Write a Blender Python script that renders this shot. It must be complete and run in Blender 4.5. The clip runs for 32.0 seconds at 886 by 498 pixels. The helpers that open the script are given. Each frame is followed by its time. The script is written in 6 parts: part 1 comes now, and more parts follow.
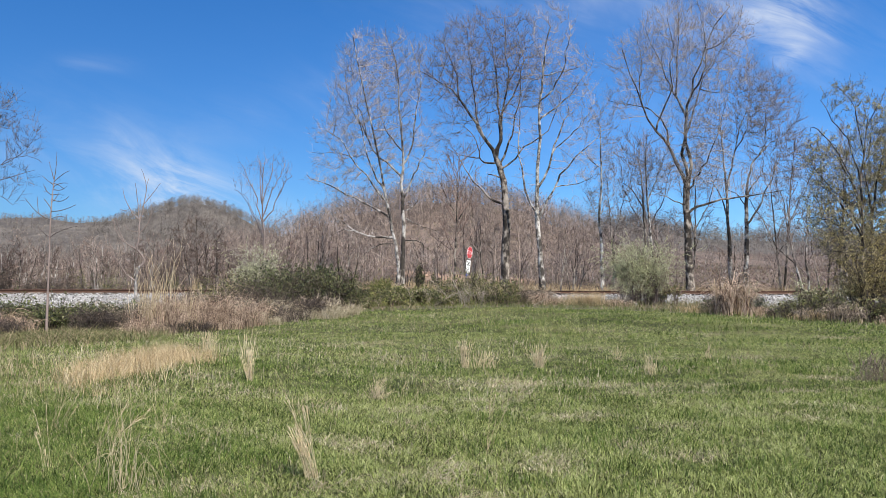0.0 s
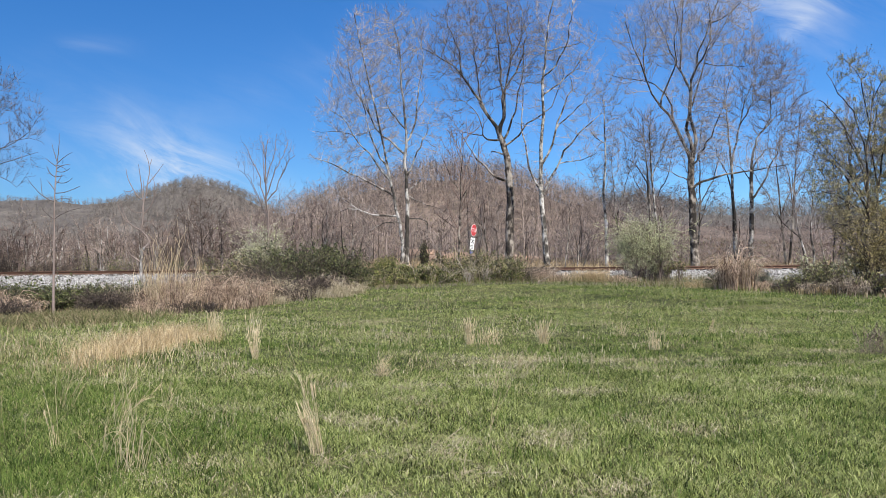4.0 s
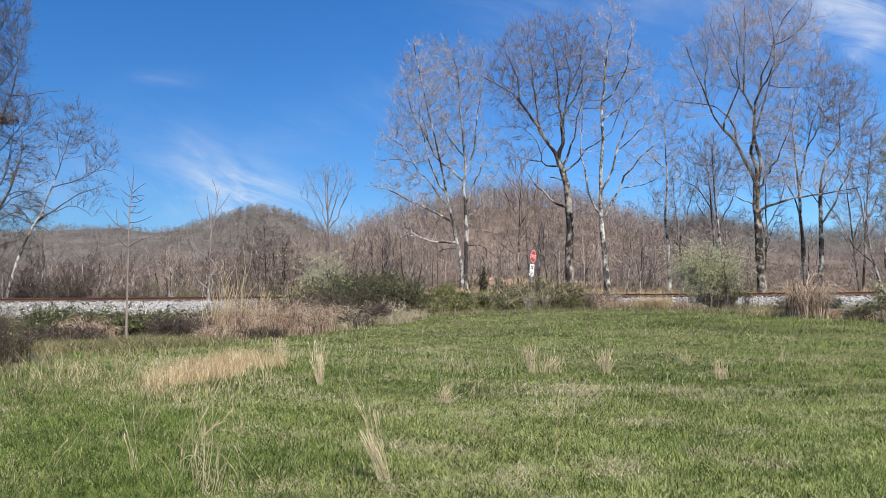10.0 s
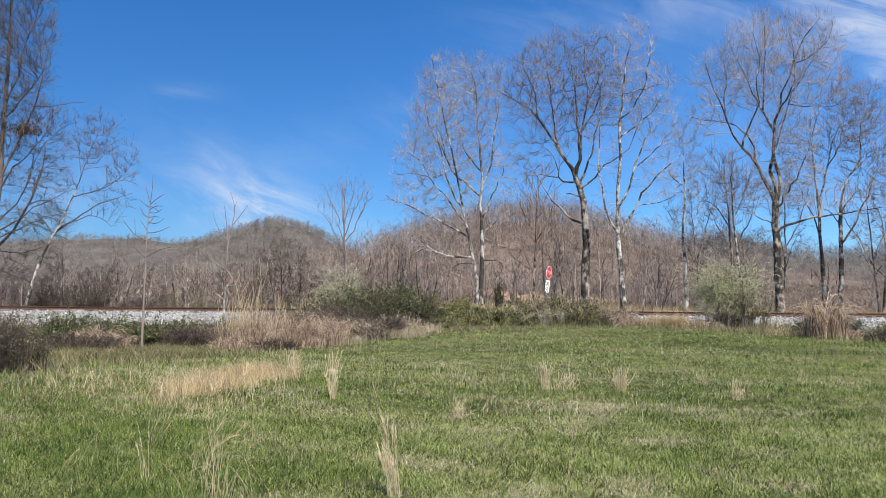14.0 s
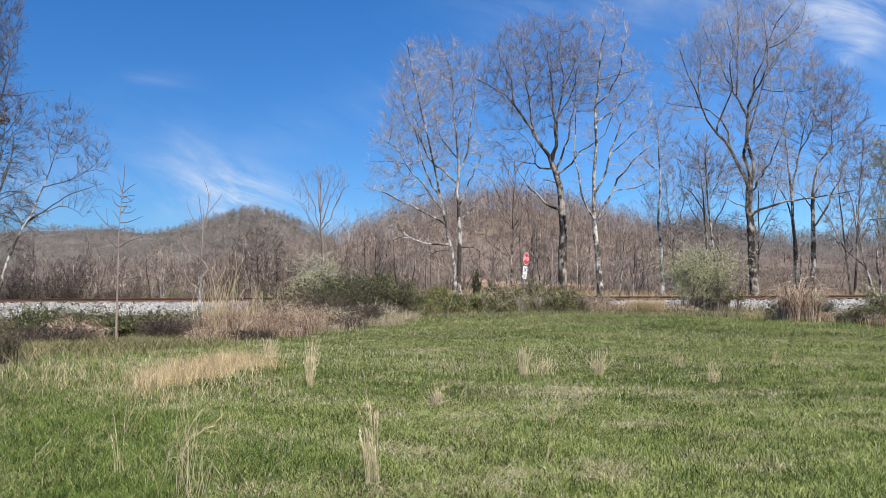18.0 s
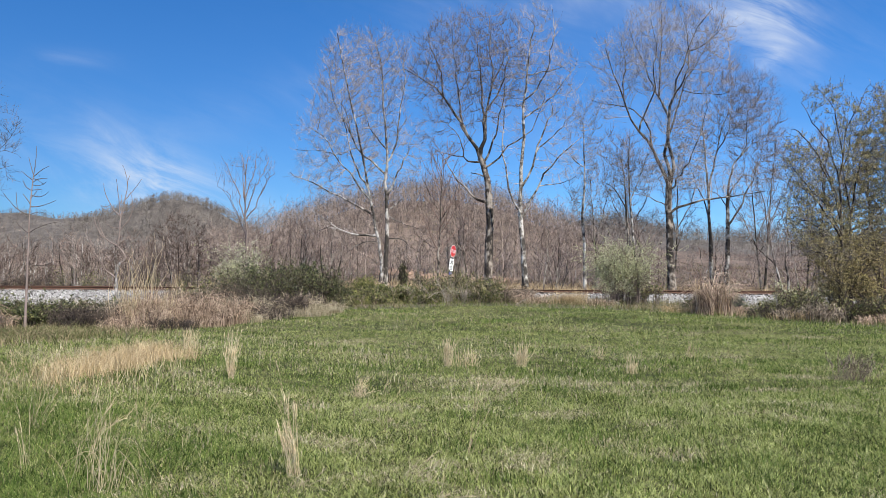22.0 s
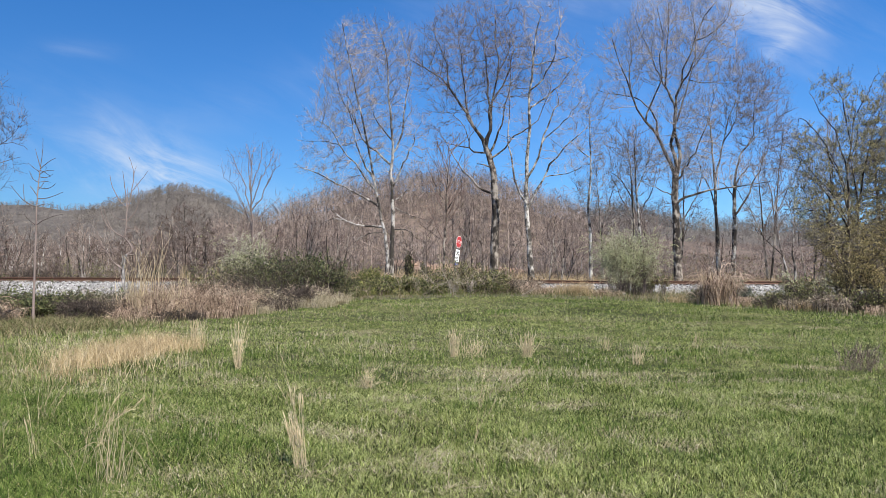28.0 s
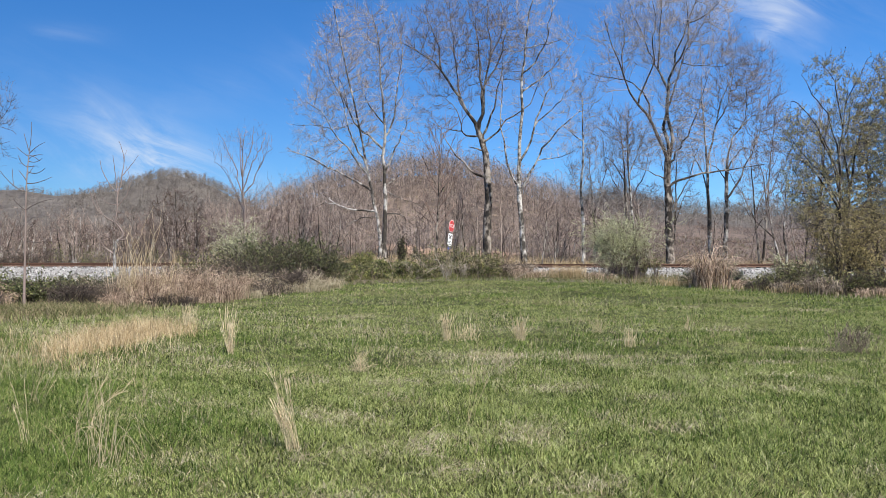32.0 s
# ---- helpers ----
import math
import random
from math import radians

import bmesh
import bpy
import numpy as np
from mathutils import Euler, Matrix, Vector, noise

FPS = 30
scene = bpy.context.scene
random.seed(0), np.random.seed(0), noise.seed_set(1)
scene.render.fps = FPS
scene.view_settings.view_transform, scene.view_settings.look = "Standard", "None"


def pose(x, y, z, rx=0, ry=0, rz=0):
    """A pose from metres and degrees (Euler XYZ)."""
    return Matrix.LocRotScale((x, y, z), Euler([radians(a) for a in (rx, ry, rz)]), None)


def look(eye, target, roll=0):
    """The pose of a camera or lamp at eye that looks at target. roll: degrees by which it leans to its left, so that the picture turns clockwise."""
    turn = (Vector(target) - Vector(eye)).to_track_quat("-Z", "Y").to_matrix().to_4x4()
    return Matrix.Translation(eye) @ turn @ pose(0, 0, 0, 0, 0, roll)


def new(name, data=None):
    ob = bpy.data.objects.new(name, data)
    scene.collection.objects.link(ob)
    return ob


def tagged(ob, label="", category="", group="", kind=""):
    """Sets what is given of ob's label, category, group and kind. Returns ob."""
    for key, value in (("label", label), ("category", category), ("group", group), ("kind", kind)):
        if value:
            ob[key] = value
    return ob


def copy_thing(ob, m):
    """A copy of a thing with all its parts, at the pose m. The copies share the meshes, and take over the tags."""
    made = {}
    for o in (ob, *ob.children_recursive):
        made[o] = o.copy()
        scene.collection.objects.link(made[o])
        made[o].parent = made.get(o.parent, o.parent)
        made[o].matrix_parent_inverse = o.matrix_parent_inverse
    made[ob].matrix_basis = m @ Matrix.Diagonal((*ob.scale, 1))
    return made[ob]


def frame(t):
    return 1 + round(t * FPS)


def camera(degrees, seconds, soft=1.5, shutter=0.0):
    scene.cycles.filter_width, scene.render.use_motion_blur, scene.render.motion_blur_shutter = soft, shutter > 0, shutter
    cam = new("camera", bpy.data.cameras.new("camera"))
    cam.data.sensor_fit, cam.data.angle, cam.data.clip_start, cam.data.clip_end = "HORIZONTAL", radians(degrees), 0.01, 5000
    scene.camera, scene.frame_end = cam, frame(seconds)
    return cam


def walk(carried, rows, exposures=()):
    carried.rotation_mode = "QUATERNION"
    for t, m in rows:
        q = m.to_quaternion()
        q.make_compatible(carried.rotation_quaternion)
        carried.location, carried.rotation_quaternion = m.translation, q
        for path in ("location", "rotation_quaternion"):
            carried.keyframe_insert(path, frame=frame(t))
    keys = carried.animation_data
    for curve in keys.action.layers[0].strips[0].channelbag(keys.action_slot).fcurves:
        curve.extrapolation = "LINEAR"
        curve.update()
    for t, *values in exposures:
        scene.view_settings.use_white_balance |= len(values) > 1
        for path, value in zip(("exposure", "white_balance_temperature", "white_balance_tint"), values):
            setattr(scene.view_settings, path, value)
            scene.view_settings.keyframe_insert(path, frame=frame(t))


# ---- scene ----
cam = camera(60.0, 32.0, 0.5)
PATH = [
    (0, (0.0, 0.0, 1.65), (0.0, 1.998, 1.737), -0.0),
    (0.5, (0.01, -0.021, 1.647), (0.007, 1.977, 1.734), -0.1),
    (1, (0.009, -0.003, 1.645), (0.005, 1.996, 1.73), -0.2),
    (1.5, (0.014, -0.036, 1.649), (0.007, 1.962, 1.73), -0.3),
    (2, (0.01, -0.051, 1.652), (0.002, 1.948, 1.721), -0.3),
    (2.5, (0.025, 0.006, 1.645), (0.021, 2.006, 1.693), -0.2),
    (4.5, (0.024, -0.008, 1.638), (0.009, 1.992, 1.661), -0.7),
    (5, (0.013, -0.019, 1.648), (-0.008, 1.981, 1.657), -0.6),
    (5.5, (0.005, -0.007, 1.649), (-0.023, 1.993, 1.651), -0.5),
    (6, (0.004, -0.018, 1.647), (-0.033, 1.982, 1.659), -0.3),
    (6.5, (0.008, -0.025, 1.646), (-0.037, 1.975, 1.665), 0.0),
    (7, (-0.003, -0.008, 1.642), (-0.049, 1.992, 1.653), 0.5),
    (7.5, (0.002, -0.041, 1.661), (-0.05, 1.958, 1.685), 0.3),
    (8, (-0.002, -0.059, 1.659), (-0.059, 1.939, 1.704), 0.1),
    (8.5, (-0.001, -0.082, 1.668), (-0.07, 1.915, 1.735), -0.3),
    (9, (-0.004, -0.095, 1.666), (-0.096, 1.901, 1.745), -0.5),
    (9.5, (-0.024, -0.099, 1.663), (-0.146, 1.896, 1.752), -0.6),
    (10, (-0.028, -0.119, 1.671), (-0.191, 1.872, 1.77), -0.6),
    (10.5, (-0.013, -0.11, 1.669), (-0.224, 1.876, 1.774), -0.6),
    (11, (0.002, -0.11, 1.667), (-0.222, 1.874, 1.781), -0.5),
    (11.5, (0.002, -0.113, 1.661), (-0.224, 1.87, 1.78), -0.2),
    (12, (0.006, -0.094, 1.667), (-0.22, 1.889, 1.793), -0.1),
    (12.5, (-0.002, -0.066, 1.662), (-0.222, 1.918, 1.787), 0.1),
    (13, (-0.007, -0.066, 1.665), (-0.225, 1.918, 1.788), -0.0),
    (13.5, (-0.023, -0.068, 1.671), (-0.234, 1.916, 1.797), 0.3),
    (14, (-0.012, -0.084, 1.671), (-0.216, 1.901, 1.808), 0.3),
    (14.5, (-0.006, -0.075, 1.654), (-0.186, 1.914, 1.768), 0.1),
    (16.5, (-0.024, -0.067, 1.661), (-0.203, 1.92, 1.804), -0.6),
    (17, (-0.022, -0.067, 1.665), (-0.194, 1.921, 1.806), -0.6),
    (17.5, (-0.009, -0.082, 1.655), (-0.171, 1.907, 1.785), -0.5),
    (18, (-0.005, -0.016, 1.648), (-0.151, 1.976, 1.753), -0.4),
    (18.5, (-0.006, -0.037, 1.654), (-0.128, 1.957, 1.753), -0.3),
    (19, (-0.002, 0.009, 1.647), (-0.074, 2.006, 1.748), -0.2),
    (19.5, (-0.002, 0.004, 1.65), (-0.021, 2.001, 1.748), -0.1),
    (20, (0.003, 0.02, 1.652), (0.016, 2.018, 1.748), 0.2),
    (20.5, (0.0, -0.002, 1.651), (0.031, 1.995, 1.75), 0.5),
    (21, (-0.001, -0.006, 1.661), (0.038, 1.991, 1.763), 0.6),
    (21.5, (0.0, -0.017, 1.66), (0.042, 1.98, 1.762), 0.4),
    (22, (0.006, -0.011, 1.651), (0.049, 1.987, 1.734), 0.3),
    (22.5, (0.006, -0.018, 1.659), (0.044, 1.98, 1.736), 0.0),
    (23, (0.005, -0.026, 1.659), (0.042, 1.972, 1.731), -0.2),
    (23.5, (0.008, -0.035, 1.662), (0.04, 1.963, 1.726), -0.4),
    (24, (0.01, -0.032, 1.666), (0.04, 1.967, 1.727), -0.5),
    (24.5, (0.023, -0.047, 1.663), (0.05, 1.951, 1.724), -0.7),
    (25, (0.019, -0.013, 1.656), (0.047, 1.986, 1.716), -0.6),
    (25.5, (0.029, 0.018, 1.649), (0.055, 2.018, 1.699), -0.7),
    (27.5, (0.018, 0.007, 1.647), (0.046, 2.006, 1.716), -0.1),
    (28, (0.005, -0.011, 1.655), (0.033, 1.988, 1.714), 0.2),
    (28.5, (0.005, -0.011, 1.655), (0.038, 1.988, 1.711), 0.3),
    (29, (0.018, 0.011, 1.643), (0.054, 2.01, 1.692), 0.1),
    (29.5, (0.022, 0.025, 1.637), (0.065, 2.024, 1.677), -0.0),
    (30, (0.02, 0.011, 1.639), (0.065, 2.011, 1.65), -0.1),
    (30.5, (0.022, 0.013, 1.643), (0.066, 2.013, 1.639), -0.2),
    (31, (0.016, -0.022, 1.656), (0.06, 1.978, 1.662), -0.3),
    (31.5, (0.007, -0.019, 1.656), (0.052, 1.98, 1.674), -0.1),
    (32, (0.007, 0.02, 1.643), (0.054, 2.019, 1.661), 0.0),
]
walk(cam, [(t, look(eye, target, roll)) for t, eye, target, roll in PATH])

# ---- light ----
SUN_ELEV, SUN_ROT = radians(48), radians(208)     # high, behind the viewer and to the right
world = bpy.data.worlds.new("sky")
scene.world = world
world.use_nodes = True


def node(tree, kind, **given):
    n = tree.nodes.new(kind)
    for key, value in given.items():
        if key in n.inputs:
            n.inputs[key].default_value = value
    return n


def math_node(tree, op, a, b=None):
    n = tree.nodes.new("ShaderNodeMath")
    n.operation = op
    for i, v in enumerate((a, b)):
        if v is None:
            continue
        if isinstance(v, (int, float)):
            n.inputs[i].default_value = v
        else:
            tree.links.new(v, n.inputs[i])
    return n.outputs[0]


def ramp(tree, source, stops):
    n = tree.nodes.new("ShaderNodeValToRGB")
    el = n.color_ramp.elements
    while len(el) < len(stops):
        el.new(0.5)
    for e, (p, c) in zip(el, stops):
        e.position = p
        e.color = (c, c, c, 1) if isinstance(c, (int, float)) else (*c, 1)
    tree.links.new(source, n.inputs[0])
    return n.outputs[0]


def mix_rgb(tree, fac, a, b, mode="MIX"):
    n = tree.nodes.new("ShaderNodeMix")
    n.data_type, n.blend_type = "RGBA", mode
    for s, v in ((n.inputs[0], fac), (n.inputs[6], a), (n.inputs[7], b)):
        if isinstance(v, (int, float)):
            s.default_value = v
        elif isinstance(v, tuple):
            s.default_value = (*v, 1)
        else:
            tree.links.new(v, s)
    return n.outputs[2]


def build_sky():
    """Clear spring sky with a few thin wisps of cirrus."""
    t = world.node_tree
    t.nodes.clear()
    sky = t.nodes.new("ShaderNodeTexSky")
    sky.sky_type, sky.sun_disc = "NISHITA", False
    sky.sun_elevation, sky.sun_rotation = SUN_ELEV, SUN_ROT
    sky.altitude, sky.air_density, sky.dust_density, sky.ozone_density = 250, 1.0, 0.3, 3.0
    co = t.nodes.new("ShaderNodeTexCoord")
    sep = t.nodes.new("ShaderNodeSeparateXYZ")
    t.links.new(co.outputs["Generated"], sep.inputs[0])
    ahead = math_node(t, "MAXIMUM", sep.outputs[1], 0.05)
    u = math_node(t, "DIVIDE", sep.outputs[0], ahead)
    v = math_node(t, "DIVIDE", sep.outputs[2], ahead)
    com = t.nodes.new("ShaderNodeCombineXYZ")
    t.links.new(u, com.inputs[0])
    t.links.new(v, com.inputs[1])
    mp = t.nodes.new("ShaderNodeMapping")
    mp.vector_type = "TEXTURE"
    mp.inputs["Rotation"].default_value = (0, 0, radians(-24))
    mp.inputs["Scale"].default_value = (0.30, 0.085, 1.0)
    t.links.new(com.outputs[0], mp.inputs[0])
    streak = node(t, "ShaderNodeTexNoise", Scale=1.6, Detail=7.0, Roughness=0.62, Distortion=0.9)
    t.links.new(mp.outputs[0], streak.inputs["Vector"])
    broad = node(t, "ShaderNodeTexNoise", Scale=5.0, Detail=4.0, Roughness=0.55)
    t.links.new(com.outputs[0], broad.inputs["Vector"])
    total = None
    # bearing, height, half-width, half-height, slope, strength of each wisp
    for u0, v0, du, dv, slope, amount in ((-0.315, 0.108, 0.10, 0.036, -0.45, 1.5), (-0.40, 0.14, 0.10, 0.06, -0.35, 0.5), (0.43, 0.365, 0.085, 0.045, -0.35, 1.1),
                                          (0.27, 0.375, 0.22, 0.05, 0.0, 0.45), (0.46, 0.30, 0.03, 0.016, 0.5, 0.5),
                                          (-0.47, 0.285, 0.05, 0.014, 0.0, 0.16), (-0.60, 0.16, 0.10, 0.06, 0.3, 0.3),
                                          (-0.2, 0.24, 0.16, 0.04, 0.35, 0.14), (0.36, 0.22, 0.38, 0.22, 0.0, 0.16)):
        a = math_node(t, "SUBTRACT", u, u0)
        b = math_node(t, "SUBTRACT", math_node(t, "SUBTRACT", v, v0), math_node(t, "MULTIPLY", a, slope))
        a = math_node(t, "POWER", math_node(t, "ABSOLUTE", math_node(t, "DIVIDE", a, du)), 2.0)
        b = math_node(t, "POWER", math_node(t, "ABSOLUTE", math_node(t, "DIVIDE", b, dv)), 2.0)
        m = math_node(t, "EXPONENT", math_node(t, "MULTIPLY", math_node(t, "ADD", a, b), -1.0))
        m = math_node(t, "MULTIPLY", m, amount)
        total = m if total is None else math_node(t, "ADD", total, m)
    wisps = ramp(t, streak.outputs[0], [(0.40, 0.0), (0.66, 1.0)])
    soft = ramp(t, broad.outputs[0], [(0.3, 0.15), (0.7, 1.0)])
    cover = math_node(t, "MULTIPLY", math_node(t, "MULTIPLY", total, soft), math_node(t, "ADD", math_node(t, "MULTIPLY", wisps, 0.85), 0.15))
    cover = math_node(t, "MINIMUM", math_node(t, "MULTIPLY", cover, 0.95), 0.8)
    rise = ramp(t, sep.outputs[2], [(0.0, 0.0), (0.36, 1.0)])           # paler towards the horizon
    tint = mix_rgb(t, 1.0, sky.outputs[0], mix_rgb(t, rise, LOW_TINT, SKY_TINT), "MULTIPLY")
    col = mix_rgb(t, cover, tint, CLOUD)
    bg = t.nodes.new("ShaderNodeBackground")
    bg.inputs[1].default_value = SKY_STRENGTH
    t.links.new(col, bg.inputs[0])
    out = t.nodes.new("ShaderNodeOutputWorld")
    t.links.new(bg.outputs[0], out.inputs[0])


SKY_STRENGTH = 0.0585
SKY_TINT, LOW_TINT = (0.293, 0.80, 1.33), (0.49, 0.80, 1.18)
CLOUD = (7.0, 7.6, 8.6)
build_sky()
sun = new("sun", bpy.data.lights.new("sun", "SUN"))
sun.data.energy, sun.data.angle, sun.data.color = 5.0, radians(0.5), (1.0, 0.955, 0.88)
sun.matrix_world = look((-60 * math.sin(SUN_ROT), 60 * math.cos(SUN_ROT), 60 * math.tan(SUN_ELEV)), (0, 0, 0))
scene.view_settings.exposure = 0.9

# ---- materials ----


def material(name, stops, scale=1.0, rough=0.85, bump=0.0, bump_scale=None, island=0.0, leafy=0.0, metal=0.0, detail=5.0, stretch=(1, 1, 1), big=None, spec=0.3, per_object=0.0):
    """Colour ramp over two scales of noise, with relief; island varies joined pieces, leafy lets light through."""
    m = bpy.data.materials.new(name)
    m.use_nodes = True
    t = m.node_tree
    t.nodes.clear()
    co = t.nodes.new("ShaderNodeTexCoord")
    mp = t.nodes.new("ShaderNodeMapping")
    mp.inputs["Scale"].default_value = stretch
    geo = t.nodes.new("ShaderNodeNewGeometry")
    t.links.new(geo.outputs["Position"] if per_object == 0 else co.outputs["Object"], mp.inputs[0])
    n1 = node(t, "ShaderNodeTexNoise", Scale=scale, Detail=detail, Roughness=0.6)
    t.links.new(mp.outputs[0], n1.inputs["Vector"])
    value = n1.outputs[0]
    if big:
        n2 = node(t, "ShaderNodeTexNoise", Scale=big, Detail=3.0, Roughness=0.55)
        t.links.new(mp.outputs[0], n2.inputs["Vector"])
        value = math_node(t, "ADD", math_node(t, "MULTIPLY", value, 0.5), math_node(t, "MULTIPLY", n2.outputs[0], 0.5))
    if island:
        value = math_node(t, "ADD", math_node(t, "MULTIPLY", value, 1 - island), math_node(t, "MULTIPLY", geo.outputs["Random Per Island"], island))
    if per_object:
        info = t.nodes.new("ShaderNodeObjectInfo")
        value = math_node(t, "ADD", math_node(t, "MULTIPLY", value, 1 - per_object), math_node(t, "MULTIPLY", info.outputs["Random"], per_object))
    col = ramp(t, value, stops)
    p = t.nodes.new("ShaderNodeBsdfPrincipled")
    p.inputs["Roughness"].default_value = rough
    p.inputs["Metallic"].default_value = metal
    p.inputs["Specular IOR Level"].default_value = spec
    t.links.new(col, p.inputs["Base Color"])
    if bump:
        n3 = node(t, "ShaderNodeTexNoise", Scale=bump_scale or scale * 3, Detail=6.0, Roughness=0.65)
        t.links.new(mp.outputs[0], n3.inputs["Vector"])
        b = t.nodes.new("ShaderNodeBump")
        b.inputs["Strength"].default_value = bump
        b.inputs["Distance"].default_value = 0.03
        t.links.new(n3.outputs[0], b.inputs["Height"])
        t.links.new(b.outputs[0], p.inputs["Normal"])
    shader = p.outputs[0]
    if leafy:
        tr = t.nodes.new("ShaderNodeBsdfTranslucent")
        t.links.new(col, tr.inputs[0])
        mx = t.nodes.new("ShaderNodeMixShader")
        mx.inputs[0].default_value = leafy
        t.links.new(shader, mx.inputs[1])
        t.links.new(tr.outputs[0], mx.inputs[2])
        shader = mx.outputs[0]
    out = t.nodes.new("ShaderNodeOutputMaterial")
    t.links.new(shader, out.inputs[0])
    return m


GRASS = material("meadow_grass", [(0.33, (0.014, 0.022, 0.005)), (0.42, (0.124, 0.158, 0.038)), (0.54, (0.325, 0.37, 0.12)), (0.69, (0.46, 0.49, 0.21))],
                 scale=2.2, big=0.7, island=0.45, leafy=0.45, rough=0.7, spec=0.12)
STRAW = material("dead_straw", [(0.2, (0.26, 0.20, 0.115)), (0.5, (0.46, 0.37, 0.225)), (0.85, (0.66, 0.56, 0.37))], scale=1.2, island=0.7, leafy=0.2, rough=0.7)
THATCH = material("grey_thatch", [(0.2, (0.21, 0.17, 0.1)), (0.55, (0.4, 0.34, 0.225)), (0.85, (0.56, 0.5, 0.36))], scale=1.2, island=0.7, leafy=0.15)
TAN = material("tan_bunchgrass", [(0.2, (0.26, 0.185, 0.095)), (0.5, (0.46, 0.34, 0.185)), (0.85, (0.66, 0.525, 0.33))], scale=1.5, island=0.7, leafy=0.25)
PLUME = material("feathery_plumes", [(0.2, (0.42, 0.325, 0.195)), (0.45, (0.62, 0.5, 0.325)), (0.75, (0.82, 0.71, 0.5))], scale=1.5, island=0.6, leafy=0.4)
DARK_CANE = material("dark_canes", [(0.25, (0.02, 0.015, 0.012)), (0.5, (0.05, 0.037, 0.029)), (0.8, (0.115, 0.088, 0.069))], scale=1.5, island=0.6)
RUSSET = material("russet_reed", [(0.34, (0.104, 0.066, 0.0463)), (0.5, (0.373, 0.265, 0.189)), (0.75, (0.684, 0.53, 0.398))], scale=1.5, island=0.7, leafy=0.2)
MEADOW = material("meadow_soil", [(0.36, (0.022, 0.026, 0.009)), (0.5, (0.06, 0.066, 0.022)), (0.64, (0.13, 0.118, 0.055))],
                  scale=2.4, big=0.22, bump=0.8, bump_scale=9.0, spec=0.08)
LITTER = material("leaf_litter", [(0.36, (0.0442, 0.0324, 0.025)), (0.5, (0.103, 0.0765, 0.0596)), (0.64, (0.196, 0.145, 0.113))], scale=0.6, big=0.08, bump=0.6, bump_scale=1.5)
BARK_PALE = material("pale_bark", [(0.455, (0.0303, 0.0255, 0.0209)), (0.49, (0.0808, 0.0694, 0.0596)), (0.53, (0.186, 0.169, 0.149)), (0.575, (0.364, 0.342, 0.314))], scale=4.0, stretch=(1, 1, 0.75), bump=1.0, bump_scale=9, big=0.9, detail=8)
BARK_WHITE = material("whitish_flaking_bark", [(0.455, (0.0368, 0.0315, 0.0265)), (0.49, (0.11, 0.0965, 0.0817)), (0.53, (0.242, 0.222, 0.195)), (0.58, (0.441, 0.416, 0.381))], scale=4.0, stretch=(1, 1, 0.75), bump=1.0, bump_scale=9, big=0.9, detail=8)
BARK = material("grey_brown_bark", [(0.45, (0.0175, 0.0136, 0.0106)), (0.49, (0.0576, 0.0466, 0.0378)), (0.525, (0.126, 0.105, 0.0866)), (0.57, (0.262, 0.229, 0.194))], scale=4.0, stretch=(1, 1, 0.7), bump=1.0, bump_scale=10, big=0.9, detail=8)
SAPLING = material("smooth_sapling_bark", [(0.36, (0.0727, 0.065, 0.0594)), (0.5, (0.175, 0.16, 0.146)), (0.62, (0.349, 0.33, 0.308))], scale=6.0, stretch=(1, 1, 0.5), bump=0.4, bump_scale=20)
TWIG = material("bare_twigs", [(0.3, (0.0679, 0.0511, 0.0456)), (0.5, (0.155, 0.119, 0.104)), (0.75, (0.296, 0.236, 0.21))], scale=1.0, island=0.5)
DARK_TWIG = material("dark_twigs", [(0.3, (0.03, 0.024, 0.022)), (0.5, (0.075, 0.062, 0.056)), (0.75, (0.16, 0.138, 0.125))], scale=1.0, island=0.5)
TWIG_PALE = material("pale_twigs", [(0.3, (0.123, 0.102, 0.0927)), (0.5, (0.261, 0.222, 0.203)), (0.75, (0.455, 0.397, 0.365))], scale=1.0, island=0.5)
WOODS = material("bare_woods", [(0.22, (0.0423, 0.0308, 0.0252)), (0.45, (0.123, 0.0924, 0.0766)), (0.62, (0.247, 0.194, 0.163)), (0.8, (0.459, 0.372, 0.319))], scale=0.4, big=0.05, island=0.55)
CANE = material("dry_canes", [(0.3, (0.03, 0.022, 0.016)), (0.52, (0.14, 0.105, 0.078)), (0.78, (0.45, 0.37, 0.285))], scale=1.5, island=0.65)
DEADWOOD = material("bleached_deadwood", [(0.25, (0.2, 0.165, 0.125)), (0.55, (0.36, 0.31, 0.25)), (0.8, (0.5, 0.45, 0.38))], scale=4.0, bump=0.5, bump_scale=30)
LEAF = material("bramble_leaves", [(0.24, (0.03, 0.038, 0.012)), (0.45, (0.105, 0.122, 0.036)), (0.65, (0.22, 0.218, 0.075)), (0.85, (0.32, 0.25, 0.14))], scale=1.2, big=0.35, island=0.6, leafy=0.25, rough=0.55)
LEAF_DARK = material("evergreen_leaves", [(0.25, (0.028, 0.036, 0.013)), (0.5, (0.075, 0.09, 0.03)), (0.75, (0.16, 0.165, 0.065))], scale=1.2, island=0.65, leafy=0.2, rough=0.5)
BUD = material("pale_spring_buds", [(0.3, (0.25, 0.265, 0.13)), (0.5, (0.42, 0.435, 0.24)), (0.7, (0.58, 0.585, 0.37))], scale=1.0, big=0.5, island=0.65, leafy=0.3)
